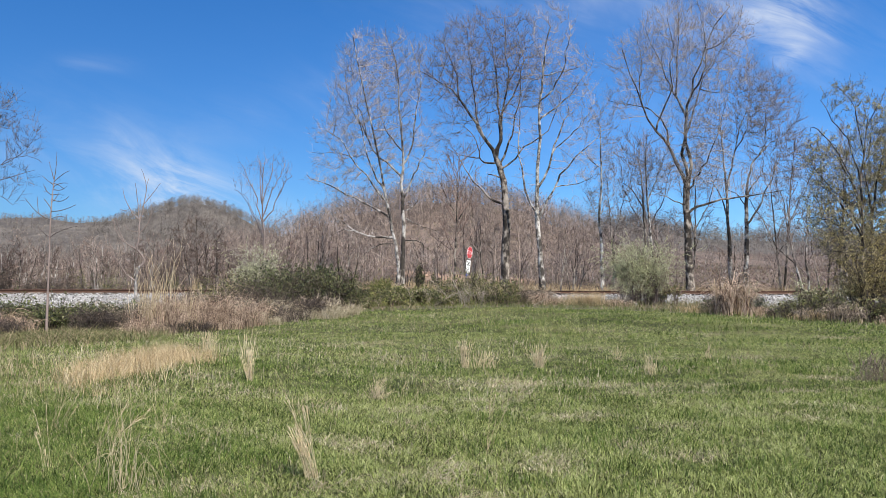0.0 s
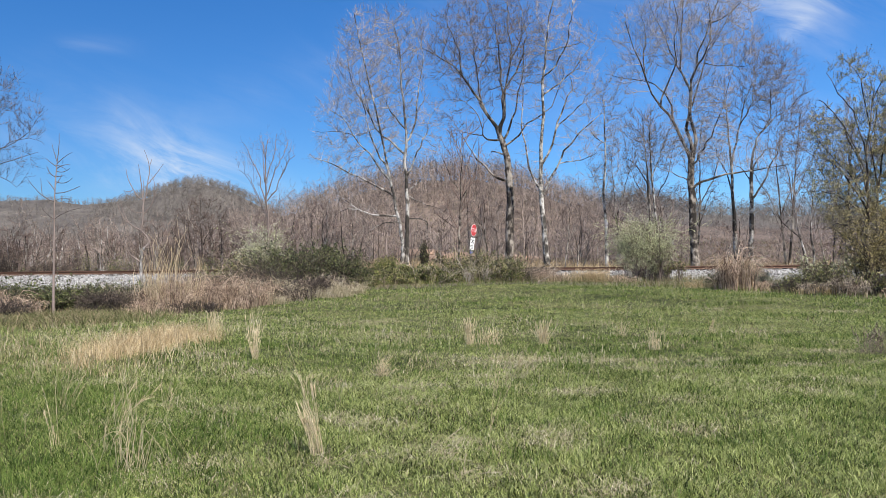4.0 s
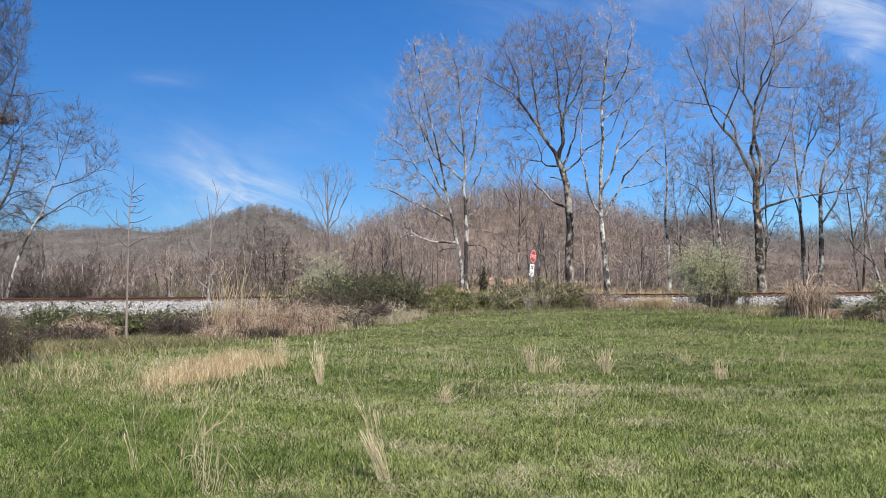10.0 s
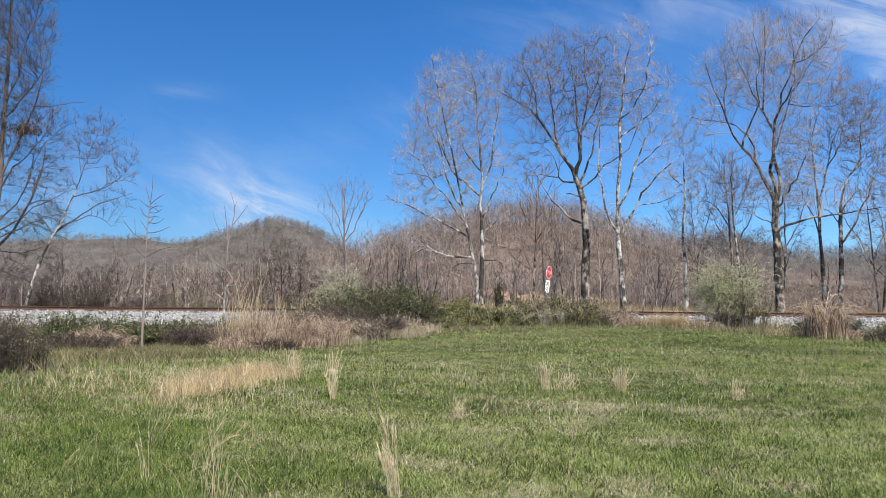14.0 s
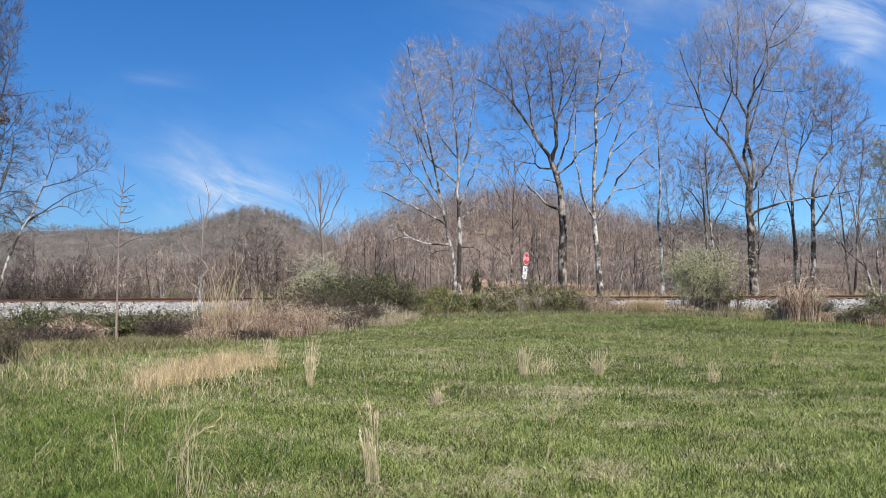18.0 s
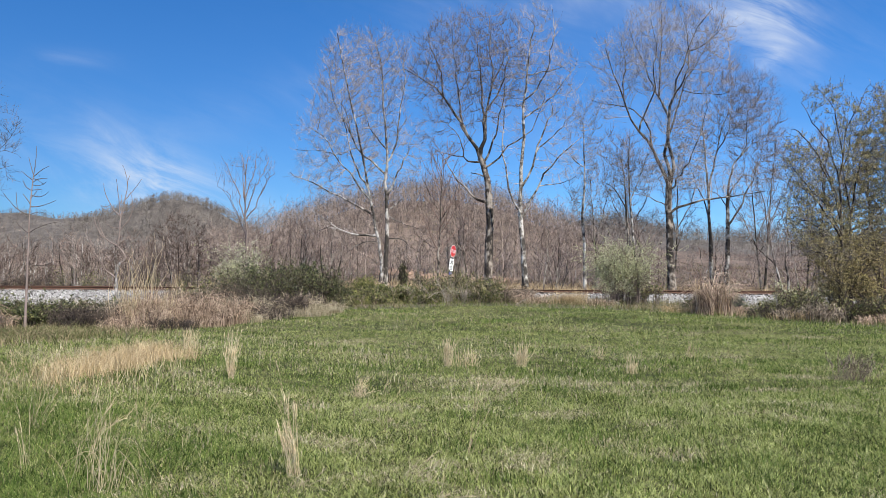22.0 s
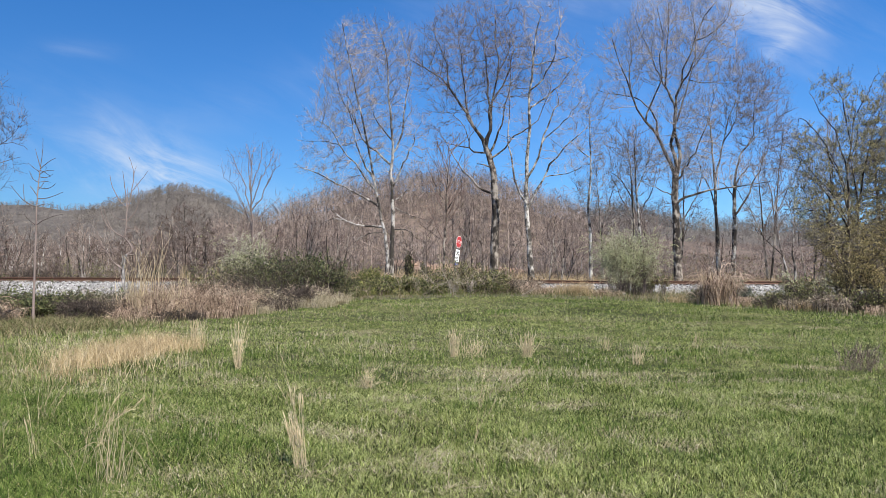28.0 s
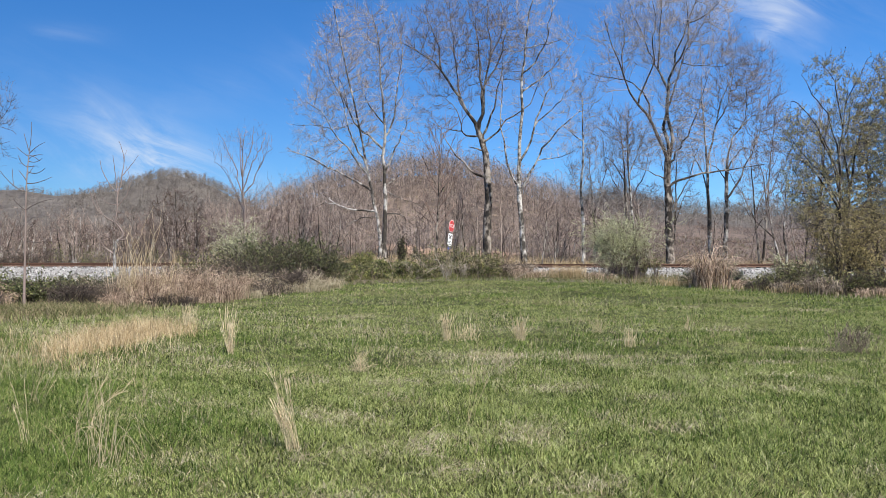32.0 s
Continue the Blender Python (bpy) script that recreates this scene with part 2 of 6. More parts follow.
OLIVE = material("olive_spring_leaves", [(0.3, (0.112, 0.092, 0.035)), (0.45, (0.302, 0.25, 0.0966)), (0.58, (0.515, 0.435, 0.184)), (0.75, (0.694, 0.59, 0.322))], scale=0.8, big=0.3, island=0.6, leafy=0.5)
BALLAST = material("limestone_ballast", [(0.3, (0.09, 0.085, 0.08)), (0.5, (0.22, 0.21, 0.2)), (0.7, (0.36, 0.35, 0.33))], scale=9.0, big=0.7, bump=1.0, bump_scale=14)
STONE = material("limestone_chips", [(0.15, (0.1, 0.095, 0.09)), (0.5, (0.27, 0.26, 0.25)), (0.85, (0.45, 0.44, 0.42))], scale=3.0, island=0.7, bump=0.4)
RUST = material("rusty_rail_steel", [(0.25, (0.035, 0.018, 0.011)), (0.5, (0.072, 0.037, 0.024)), (0.8, (0.125, 0.07, 0.046))], scale=5.0, big=0.4, rough=0.75, metal=0.3, bump=0.3)
TIE = material("creosoted_timber", [(0.25, (0.07, 0.05, 0.04)), (0.5, (0.15, 0.11, 0.085)), (0.8, (0.27, 0.22, 0.18))], scale=6.0, stretch=(8, 1, 8), bump=0.6, per_object=0.5)
ROCK = material("grey_rubble", [(0.2, (0.05, 0.042, 0.036)), (0.5, (0.115, 0.1, 0.088)), (0.85, (0.22, 0.195, 0.172))], scale=7.0, island=0.4, bump=0.7)
CLAY = material("eroded_clay_bank", [(0.25, (0.14, 0.088, 0.06)), (0.55, (0.25, 0.165, 0.115)), (0.85, (0.36, 0.26, 0.19))], scale=1.2, big=0.2, bump=0.8, bump_scale=3)
RED = material("sign_red", [(0.3, (0.42, 0.018, 0.02)), (0.7, (0.55, 0.03, 0.03))], scale=8.0, rough=0.45, per_object=0.1)
WHITE = material("sign_white", [(0.3, (0.66, 0.67, 0.66)), (0.7, (0.82, 0.82, 0.80))], scale=9.0, rough=0.45, per_object=0.1)
BLACK = material("sign_black", [(0.3, (0.02, 0.02, 0.022)), (0.7, (0.05, 0.05, 0.05))], scale=9.0, rough=0.5, per_object=0.1)
BLUE = material("notice_blue", [(0.3, (0.03, 0.05, 0.22)), (0.7, (0.05, 0.08, 0.3))], scale=9.0, rough=0.45, per_object=0.1)
STEEL = material("galvanised_post", [(0.3, (0.17, 0.18, 0.18)), (0.7, (0.34, 0.35, 0.35))], scale=12.0, rough=0.5, metal=0.6, per_object=0.1)

# ---- mesh helpers ----
rng = np.random.default_rng(7)


def fill(mesh, verts, loops, size):
    """Fill a mesh from flat arrays of polygons that all have the same number of corners."""
    verts = np.asarray(verts, np.float32).reshape(-1, 3)
    loops = np.asarray(loops, np.int32).reshape(-1)
    mesh.vertices.add(len(verts))
    mesh.vertices.foreach_set("co", verts.ravel())
    mesh.loops.add(len(loops))
    mesh.loops.foreach_set("vertex_index", loops)
    count = len(loops) // size
    mesh.polygons.add(count)
    mesh.polygons.foreach_set("loop_start", np.arange(count, dtype=np.int32) * size)
    mesh.update(calc_edges=True)
    mesh.validate()


def part(name, geo, mat, parent=None, label="", smooth=False, kind=""):
    """One mesh object from (verts, faces), under a thing or a part."""
    me = geo if isinstance(geo, bpy.types.Mesh) else bpy.data.meshes.new(name)
    if isinstance(geo, bmesh.types.BMesh):
        geo.to_mesh(me)
        geo.free()
    elif not isinstance(geo, bpy.types.Mesh):
        fill(me, geo[0], geo[1], np.asarray(geo[1]).shape[-1])
    if mat and not me.materials:
        me.materials.append(mat)
    if smooth:
        me.polygons.foreach_set("use_smooth", np.ones(len(me.polygons), bool))
    ob = new(name, me)
    if parent:
        ob.parent = parent
    if label or kind:
        tagged(ob, label, kind=kind)
    return ob


def thing(name, label, category, x=0, y=0, z=0, group="", kind="", turn=0):
    ob = new(name)
    ob.matrix_world = pose(x, y, z, 0, 0, turn)
    return tagged(ob, label, category, group, kind)


def unit(v):
    return v / np.maximum(np.linalg.norm(v, axis=-1, keepdims=True), 1e-9)


def tubes(P, R, k):
    """Tapered tubes round many polylines at once: P (n, m, 3), R (n, m)."""
    n, m = P.shape[:2]
    T = unit(np.gradient(P, axis=1))
    ref = np.where(np.abs(T[:, :1, 1:2]) > 0.85, np.array([1.0, 0, 0]), np.array([0, 1.0, 0]))
    A = unit(np.cross(T, np.broadcast_to(ref, T.shape)))
    B = np.cross(T, A)
    ang = np.arange(k) * 2 * np.pi / k
    ring = A[:, :, None] * np.cos(ang)[:, None] + B[:, :, None] * np.sin(ang)[:, None]
    V = (P[:, :, None] + ring * R[:, :, None, None]).reshape(-1, 3)
    i = np.arange(n)[:, None, None] * m * k + np.arange(m - 1)[None, :, None] * k
    j = np.arange(k)[None, None, :]
    j2 = (j + 1) % k
    F = np.stack([i + j, i + j2, i + k + j2, i + k + j], -1).reshape(-1, 4)
    return V, F


def ribbons(P, R):
    """Thin flat strips along many polylines, each turned its own way: for twigs too fine to show a side."""
    n, m = P.shape[:2]
    T = unit(P[:, -1] - P[:, 0])
    S = unit(np.cross(T, rng.normal(size=T.shape)))[:, None] * R[..., None]
    V = np.stack([P - S, P + S], 2).reshape(-1, 3)
    i = np.arange(n)[:, None] * m * 2 + np.arange(m - 1)[None] * 2
    return V, np.stack([i, i + 1, i + 3, i + 2], -1).reshape(-1, 4)


def join(*geos):
    V, F, base = [], [], 0
    for v, f in geos:
        V.append(v)
        F.append(f + base)
        base += len(v)
    return np.concatenate(V), np.concatenate(F)


def boxes(C, S, Z=None):
    """Many boxes: centres C (n, 3), half sizes S (n, 3), turned about z by Z."""
    C, S = np.asarray(C, float), np.asarray(S, float)
    corner = np.array([[x, y, z] for z in (-1, 1) for y in (-1, 1) for x in (-1, 1)], float)
    L = corner[None] * S[:, None]
    if Z is not None:
        c, s = np.cos(Z)[:, None], np.sin(Z)[:, None]
        L = np.stack([L[..., 0] * c - L[..., 1] * s, L[..., 0] * s + L[..., 1] * c, L[..., 2]], -1)
    V = (C[:, None] + L).reshape(-1, 3)
    f = np.array([[0, 2, 3, 1], [4, 5, 7, 6], [0, 1, 5, 4], [2, 6, 7, 3], [0, 4, 6, 2], [1, 3, 7, 5]])
    return V, (np.arange(len(C))[:, None, None] * 8 + f).reshape(-1, 4)


def bevel_box(sx, sy, sz, r=0.01, at=(0, 0, 0)):
    bm = bmesh.new()
    bmesh.ops.create_cube(bm, size=1.0, matrix=Matrix.Translation(at) @ Matrix.Diagonal((sx, sy, sz, 1)))
    if r:
        bmesh.ops.bevel(bm, geom=bm.edges[:], offset=r, segments=1, affect="EDGES")
    return bm


def step(a, b, v):
    t = np.clip((np.asarray(v, float) - a) / (b - a), 0, 1)
    return t * t * (3 - 2 * t)


# ---- lie of the land ----


def track_y(x):
    return 49.6 + 0.055 * np.asarray(x, float)


def track_z(x):
    return 0.86 - 0.0026 * np.asarray(x, float)       # top of the ballast


EDGE_U = (-0.9, -0.75, -0.65, -0.6, -0.5, -0.43, -0.28, -0.165, -0.1, 0, 0.1, 0.2, 0.3, 0.38, 0.45, 0.52, 0.6, 0.8)
EDGE_D = (13, 13.5, 14.7, 17.5, 20.5, 24.5, 27.5, 32.5, 37, 39, 39.5, 38.5, 36, 34.2, 32, 30, 28, 27)


def past_edge(x, y):
    """How far a spot lies beyond the mown field's far edge (below 0: still in the field)."""
    return y - np.interp(x / np.maximum(y, 1.0), EDGE_U, EDGE_D)


def wave(x, y, s, seed=0.0):
    """Cheap smooth unevenness, about -1 to 1."""
    return (np.sin(x / s + 1.7 + seed) * np.cos(y / s * 0.83 - 0.6 + seed) + 0.6 * np.sin(x / s * 2.3 + y / s * 1.9 + 3.1 * seed)
            + 0.35 * np.sin(x / s * 4.1 - y / s * 3.7 + 1.1 + seed)) / 1.6


def ground_z(x, y):
    x, y = np.asarray(x, float), np.asarray(y, float)
    z = 0.03 * wave(x, y, 2.9) + 0.008 * wave(x, y, 1.8, 2.0)
    z = z + 0.36 * step(18, 40, y) * np.exp(-((x - 3) / 10.5) ** 2)
    z = z - 0.12 * step(17, 28, y) * step(-5, -14, x) - 0.05 * step(17, 28, y) * step(12, 20, x)
    bank = step(38, 45, y) * (0.22 + 0.04 * wave(x, y, 3.0, 1.0))
    ramp_up = 0.42 * step(39, 46.5, y) * np.exp(-((x + 4.5) / 5.0) ** 2)
    z = z + bank + ramp_up
    behind = step(52, 60, y)
    z = z * (1 - 0.4 * behind) + behind * (0.5 + 0.15 * wave(x, y, 9.0))
    far = step(85, 300, y) * 8.5 + step(70, 130, y) * 1.2
    for a, x0, y0, sx, sy in ((15.0, 4, 195, 35, 52), (4.5, -40, 215, 30, 40), (27.5, -188, 610, 52, 95), (41.0, -345, 620, 235, 110), (14, -700, 640, 250, 130),
                              (11.5, 68, 310, 20, 60), (8.0, 190, 330, 85, 70), (4.5, 108, 300, 35, 60), (14, 330, 420, 120, 120)):
        far = far + a * np.exp(-((x - x0) / sx) ** 2 - ((y - y0) / sy) ** 2)
    far = far + step(110, 200, y) * (1.7 * wave(x, y, 21.0) + 0.8 * wave(x, y, 8.0, 4.0))
    back = step(60, 240, -y) * 14 + step(120, 400, np.abs(x)) * step(100, -20, y) * 12
    return z + far + back


def spaced(lo, hi, fine_lo, fine_hi, fine, grow):
    out = list(np.arange(fine_lo, fine_hi + 1e-6, fine))
    s, v = fine, fine_hi
    while v < hi:
        s *= grow
        v += s
        out.append(v)
    s, v = fine, fine_lo
    while v > lo:
        s *= grow
        v -= s
        out.insert(0, v)
    return np.array(out)


def sheet(xs, ys, height):
    X, Y = np.meshgrid(xs, ys)
    V = np.stack([X, Y, height(X, Y)], -1).reshape(-1, 3)
    nx = len(xs)
    i = np.arange(len(ys) - 1)[:, None] * nx + np.arange(nx - 1)[None]
    return V, np.stack([i, i + 1, i + nx + 1, i + nx], -1).reshape(-1, 4)


def build_ground():
    xs = spaced(-1800, 1800, -30, 30, 0.4, 1.11)
    ys = spaced(-900, 1800, 2, 56, 0.4, 1.09)
    V, F = sheet(xs, ys, ground_z)
    ob = part("ground", (V, F), MEADOW, smooth=True)
    ob.data.materials.append(LITTER)
    ob.data.materials.append(ROUGH)
    ob.data.materials.append(HAZED_LITTER)
    C = V[F].mean(1)
    rough = (past_edge(C[:, 0], C[:, 1]) > 0.4 * wave(C[:, 0], C[:, 1], 0.9)) & (C[:, 1] < 66) & (C[:, 1] > 5)
    litter = (C[:, 1] >= 66) | (C[:, 1] < -60)
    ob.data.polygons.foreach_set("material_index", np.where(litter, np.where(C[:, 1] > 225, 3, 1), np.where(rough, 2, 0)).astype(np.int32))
    tagged(ob, "green meadow sloping up to a railway, wooded hills beyond", "ground", kind="structure")


ROUGH = material("rough_ground", [(0.3, (0.03, 0.026, 0.016)), (0.5, (0.09, 0.076, 0.046)), (0.7, (0.17, 0.135, 0.088))], scale=1.3, big=0.3, bump=0.8, bump_scale=6)
# far floor and far woods: haze put into the colour, cooler and flatter
HAZED_LITTER = material("hazed_hillside", [(0.36, (0.0492, 0.0422, 0.0366)), (0.5, (0.0877, 0.0757, 0.0652)), (0.64, (0.139, 0.12, 0.102))], scale=0.35, big=0.05, bump=1.0, bump_scale=0.6)
HAZED_WOODS = material("hazed_distant_woods", [(0.25, (0.101, 0.0873, 0.0757)), (0.5, (0.151, 0.132, 0.116)), (0.75, (0.211, 0.185, 0.164))], scale=0.4, big=0.04, island=0.5)
build_ground()

# ---- railway ----


def build_ballast():
    """Raised bed of crushed stone with sloping shoulders."""
    xs = np.arange(-75, 75.1, 0.25)
    prof = np.array([(-3.9, -1.0), (-3.3, -0.72), (-2.6, -0.36), (-2.05, -0.05), (-1.8, 0.0), (0, 0.0), (1.8, 0.0), (2.05, -0.05), (2.6, -0.36), (3.3, -0.72), (3.9, -1.0)])
    X = np.repeat(xs[:, None], len(prof), 1)
    Y = track_y(X) + 0.75 + prof[None, :, 0]
    Z = track_z(X) + prof[None, :, 1] + 0.03 * wave(X * 3, Y * 3, 1.0) + rng.normal(0, 0.012, X.shape)
    n = len(prof)
    i = np.arange(len(xs) - 1)[:, None] * n + np.arange(n - 1)[None]
    ob = part("ballast_bed", (np.stack([X, Y, Z], -1).reshape(-1, 3), np.stack([i, i + n, i + n + 1, i + 1], -1).reshape(-1, 4)), BALLAST)
    tagged(ob, "pale grey crushed limestone railway embankment", "ballast", kind="structure")
    # loose chips on the near shoulder
    N = 14000
    x = rng.uniform(-38, 36, N)
    s = rng.uniform(0, 1, N) ** 0.8
    y = track_y(x) + 0.75 - 1.7 - s * 1.9
    z = track_z(x) + 0.01 - np.clip(s * 1.9 - 0.3, 0, 9) * 0.53
    size = rng.uniform(0.02, 0.085, N)
    oct_v = np.array([[1, 0, 0], [-1, 0, 0], [0, 1, 0], [0, -1, 0], [0, 0, 1], [0, 0, -1]], float)
    oct_f = np.array([[0, 2, 4], [2, 1, 4], [1, 3, 4], [3, 0, 4], [2, 0, 5], [1, 2, 5], [3, 1, 5], [0, 3, 5]])
    jit = oct_v[None] * rng.uniform(0.55, 1.25, (N, 6, 1)) + rng.normal(0, 0.15, (N, 6, 3))
    V = np.stack([x, y, z], -1)[:, None] + jit * size[:, None, None]
    F = np.arange(N)[:, None, None] * 6 + oct_f
    tagged(part("ballast_stones", (V.reshape(-1, 3), F.reshape(-1, 3)), STONE), "loose pale limestone chips on the embankment shoulder", "stones", kind="stuff")


def build_track():
    root = thing("railway_track", "single railway track with rusty rails on weathered timber ties", "railway track")
    prof = np.array([(-0.07, 0), (0.07, 0), (0.07, 0.012), (0.012, 0.03), (0.012, 0.125), (0.035, 0.135), (0.035, 0.17), (-0.035, 0.17), (-0.035, 0.135), (-0.012, 0.125), (-0.012, 0.03), (-0.07, 0.012)])
    xs = np.arange(-75, 75.1, 1.5)
    for off in (0.0, 1.5):
        X = np.repeat(xs[:, None], len(prof), 1)
        Y = track_y(X) + off + prof[None, :, 0]
        Z = track_z(X) + 0.10 + prof[None, :, 1] + 0.012 * np.sin(X * 0.3 + off)
        n = len(prof)
        i = np.arange(len(xs) - 1)[:, None] * n
        j = np.arange(n)[None]
        F = np.stack([i + j, i + n + j, i + n + (j + 1) % n, i + (j + 1) % n], -1).reshape(-1, 4)
        part("rail", (np.stack([X, Y, Z], -1).reshape(-1, 3), F), RUST, root, "rusty steel rail")
    me = None
    for n_tie, x in enumerate(np.arange(-60, 60, 0.52)):
        if me is None:
            ob = part("tie", bevel_box(0.23, 2.6, 0.18, 0.015), TIE, root)
            me = ob.data
        else:
            ob = part("tie", me, TIE, root)
        dx, dy, dz, turn = rng.normal(0, 0.03), rng.normal(0, 0.07), rng.normal(0, 0.012), rng.normal(0, 1.2)
        ob.matrix_basis = pose(x + dx, float(track_y(x)) + 0.75 + dy, float(track_z(x)) + 0.01 + dz, 0, 0, turn + 3.1)


build_ballast()
build_track()

# ---- trees ----
THICKET = material("dark_reddish_twigs", [(0.28, (0.032, 0.021, 0.017)), (0.5, (0.085, 0.059, 0.048)), (0.75, (0.165, 0.12, 0.098))], scale=1.0, island=0.45)
REDTWIG = material("reddish_twigs", [(0.28, (0.0654, 0.043, 0.0355)), (0.5, (0.164, 0.112, 0.0912)), (0.75, (0.294, 0.215, 0.178))], scale=1.0, island=0.45)


def grow(P, L, count, t0, ratio, spread, lift, m, wander=0.07, taper=0.55):
    """Children of many branches: P (n, m, 3) with lengths L. Returns the children's polylines, lengths and where on the parent they start."""
    n, mp = P.shape[:2]
    t = t0 + (1 - t0) * (np.arange(count)[None] + rng.uniform(0.0, 1.0, (n, count))) / count
    t = np.clip(t, 0, 0.995)
    f = t * (mp - 1)
    i = np.minimum(f.astype(int), mp - 2)
    w = (f - i)[..., None]
    rows = np.arange(n)[:, None]
    start = P[rows, i] * (1 - w) + P[rows, i + 1] * w
    ahead = unit(P[rows, i + 1] - P[rows, i])
    side = unit(np.cross(ahead, rng.normal(size=ahead.shape)))
    ang = np.radians(rng.uniform(spread * 0.6, spread * 1.35, t.shape))[..., None]
    d = ahead * np.cos(ang) + side * np.sin(ang)
    length = L[:, None] * ratio * (1 - taper * t) * rng.uniform(0.6, 1.3, t.shape)
    start, d, length, t = start.reshape(-1, 3), d.reshape(-1, 3), length.reshape(-1), t.reshape(-1)
    pts = [start]
    for _ in range(m - 1):
        d = unit(d + rng.normal(0, wander, d.shape) + np.array([0, 0, lift]))
        pts.append(pts[-1] + d * (length / (m - 1))[:, None])
    return np.stack(pts, 1), length, np.repeat(np.arange(n), count), t


def stem_path(start, length, lean0, lean1, depth, m=16, wobble=0.055):
    """A stem that leans sideways by lean0 at its foot and lean1 at its tip (degrees from upright)."""
    s = np.linspace(0, 1, m)
    lean = np.radians(lean0 + (lean1 - lean0) * s ** 0.7)
    dep = math.radians(depth) * (1 - 0.5 * s)
    d = np.stack([np.sin(lean) * np.cos(dep), np.sin(dep), np.cos(lean) * np.cos(dep)], -1)
    d = unit(d + rng.normal(0, wobble * 2, d.shape) * np.minimum(1, s * 4)[:, None])
    return np.concatenate([[start], start + np.cumsum(d[:-1] * length / (m - 1), 0)])


def bare_tree(name, label, x, y, stems, bark=BARK, limb_bark=None, twig=TWIG, n1=19, n2=11, n3=7, n4=4, reach=0.40, sink=0.15, spread=45, lift=0.065, first=0.25, group="bare trees along the railway", buds=None, bud_size=0.05, fine=0.72, category="tree", wobble=0.055):
    """A leafless tree. Each stem: parent (-1: the ground), height up the parent in metres, length, lean at foot, lean at tip, foot radius, lean in depth."""
    z = float(ground_z(x, y)) - sink
    root = thing(name, label, category, x, y, z, group)
    paths, lens, boles, owners = [], [], [], []
    for k, (parent, at, length, a0, a1, r, dep) in enumerate(stems):
        if parent < 0:
            start = np.array([at, rng.uniform(-0.1, 0.1), 0.0])
            p0 = 0.0
        else:
            pp = paths[parent]
            f = min(at / lens[parent], 0.98) * (len(pp) - 1)
            i = min(int(f), len(pp) - 2)
            start = pp[i] * (1 - f + i) + pp[i + 1] * (f - i)
        length, r = length * 0.94, r * (0.95 if parent < 0 else 0.8)
        P = stem_path(start, length, a0, a1, dep, wobble=wobble)
        paths.append(P)
        lens.append(length)
        s = np.linspace(0, 1, len(P))
        fork = parent < 0 and length < 10.5 and r > 0.2      # a short bole that ends in limbs
        R = r * (1 - (0.38 if fork else 0.93) * s ** 0.85) + 0.008
        if parent < 0:
            R = R * (1 + 0.28 * np.exp(-s * 18))
        R = R * (1 + rng.normal(0, 0.06, len(R)))
        bole = part("trunk" if parent < 0 else "limb", tubes(P[None], R[None], 9), bark if parent < 0 else limb_bark or bark, root, smooth=True)
        boles.append(bole)
    P0, L0 = np.stack(paths), np.array(lens)
    P1s, L1s = [], []
    for k in range(len(stems)):
        cnt = max(5, int(n1 * L0[k] / 11))
        P1, L1, _, t1 = grow(P0[k:k + 1], np.minimum(L0[k:k + 1], 12), cnt, first if stems[k][0] < 0 else 0.12, reach, spread, lift, 7, taper=0.42)
        P1s.append(P1)
        owners += [boles[k]] * len(P1)
        L1s.append(L1)
    P1, L1 = np.concatenate(P1s), np.concatenate(L1s)
    r1 = (0.009 + 0.009 * L1)[:, None] * np.linspace(1, 0.25, 7)[None]
    for k in range(len(P1)):
        part("branch", tubes(P1[k:k + 1], r1[k:k + 1], 4), twig, owners[k])
    P2, L2, i2, t2 = grow(P1, L1, n2, 0.12, 0.46, spread * 0.9, lift, 4, wander=0.08)
    P3, L3, i3, t3 = grow(P2, L2, n3, 0.12, 0.56, spread * 0.75, lift * 0.8, 3, wander=0.06)
    out = join(ribbons(P2, (0.012 + 0.011 * L2)[:, None] * np.linspace(1, 0.4, 4)[None] * fine), ribbons(P3, (0.007 + 0.004 * L3)[:, None] * np.linspace(1, 0.5, 3)[None] * fine))
    if n4:
        P4, L4, _, _ = grow(P3, L3, n4, 0.15, 0.7, spread * 0.7, lift * 0.5, 2)
        out = join(out, ribbons(P4, np.full((len(P4), 2), 0.0065) * np.array([1, 0.6]) * fine))
    part("twigwork", out, twig, root, kind="stuff")
    if buds:
        mat, per, chance = buds
        leaves_on(root, "foliage", P3, per, bud_size, mat, chance)
    return root


def leaves_on(root, name, P, per, size, mat, chance=1.0, droop=0.3, lo=0.15):
    """Small folded leaves along many twigs."""
    n, m = P.shape[:2]
    keep = rng.uniform(size=(n, per)) < chance
    f = rng.uniform(lo, 1, (n, per)) * (m - 1)
    i = np.minimum(f.astype(int), m - 2)
    w = (f - i)[..., None]
    rows = np.arange(n)[:, None]
    at = (P[rows, i] * (1 - w) + P[rows, i + 1] * w)[keep]
    return part(name, leaf_quads(at, size, droop), mat, root, kind="stuff")


def leaf_quads(at, size, droop=0.3, slim=0.33):
    N = len(at)
    d = unit(rng.normal(size=(N, 3)) + np.array([0, 0, -droop]))
    side = unit(np.cross(d, rng.normal(size=(N, 3))))
    L = size * rng.uniform(0.55, 1.35, (N, 1))
    W = L * slim
    up = np.cross(d, side) * L * 0.12
    V = np.stack([at, at + d * L * 0.5 + side * W + up, at + d * L, at + d * L * 0.5 - side * W + up], 1).reshape(-1, 3)
    F = (np.arange(N)[:, None] * 4 + np.arange(4)).reshape(-1, 4)
    return V, F


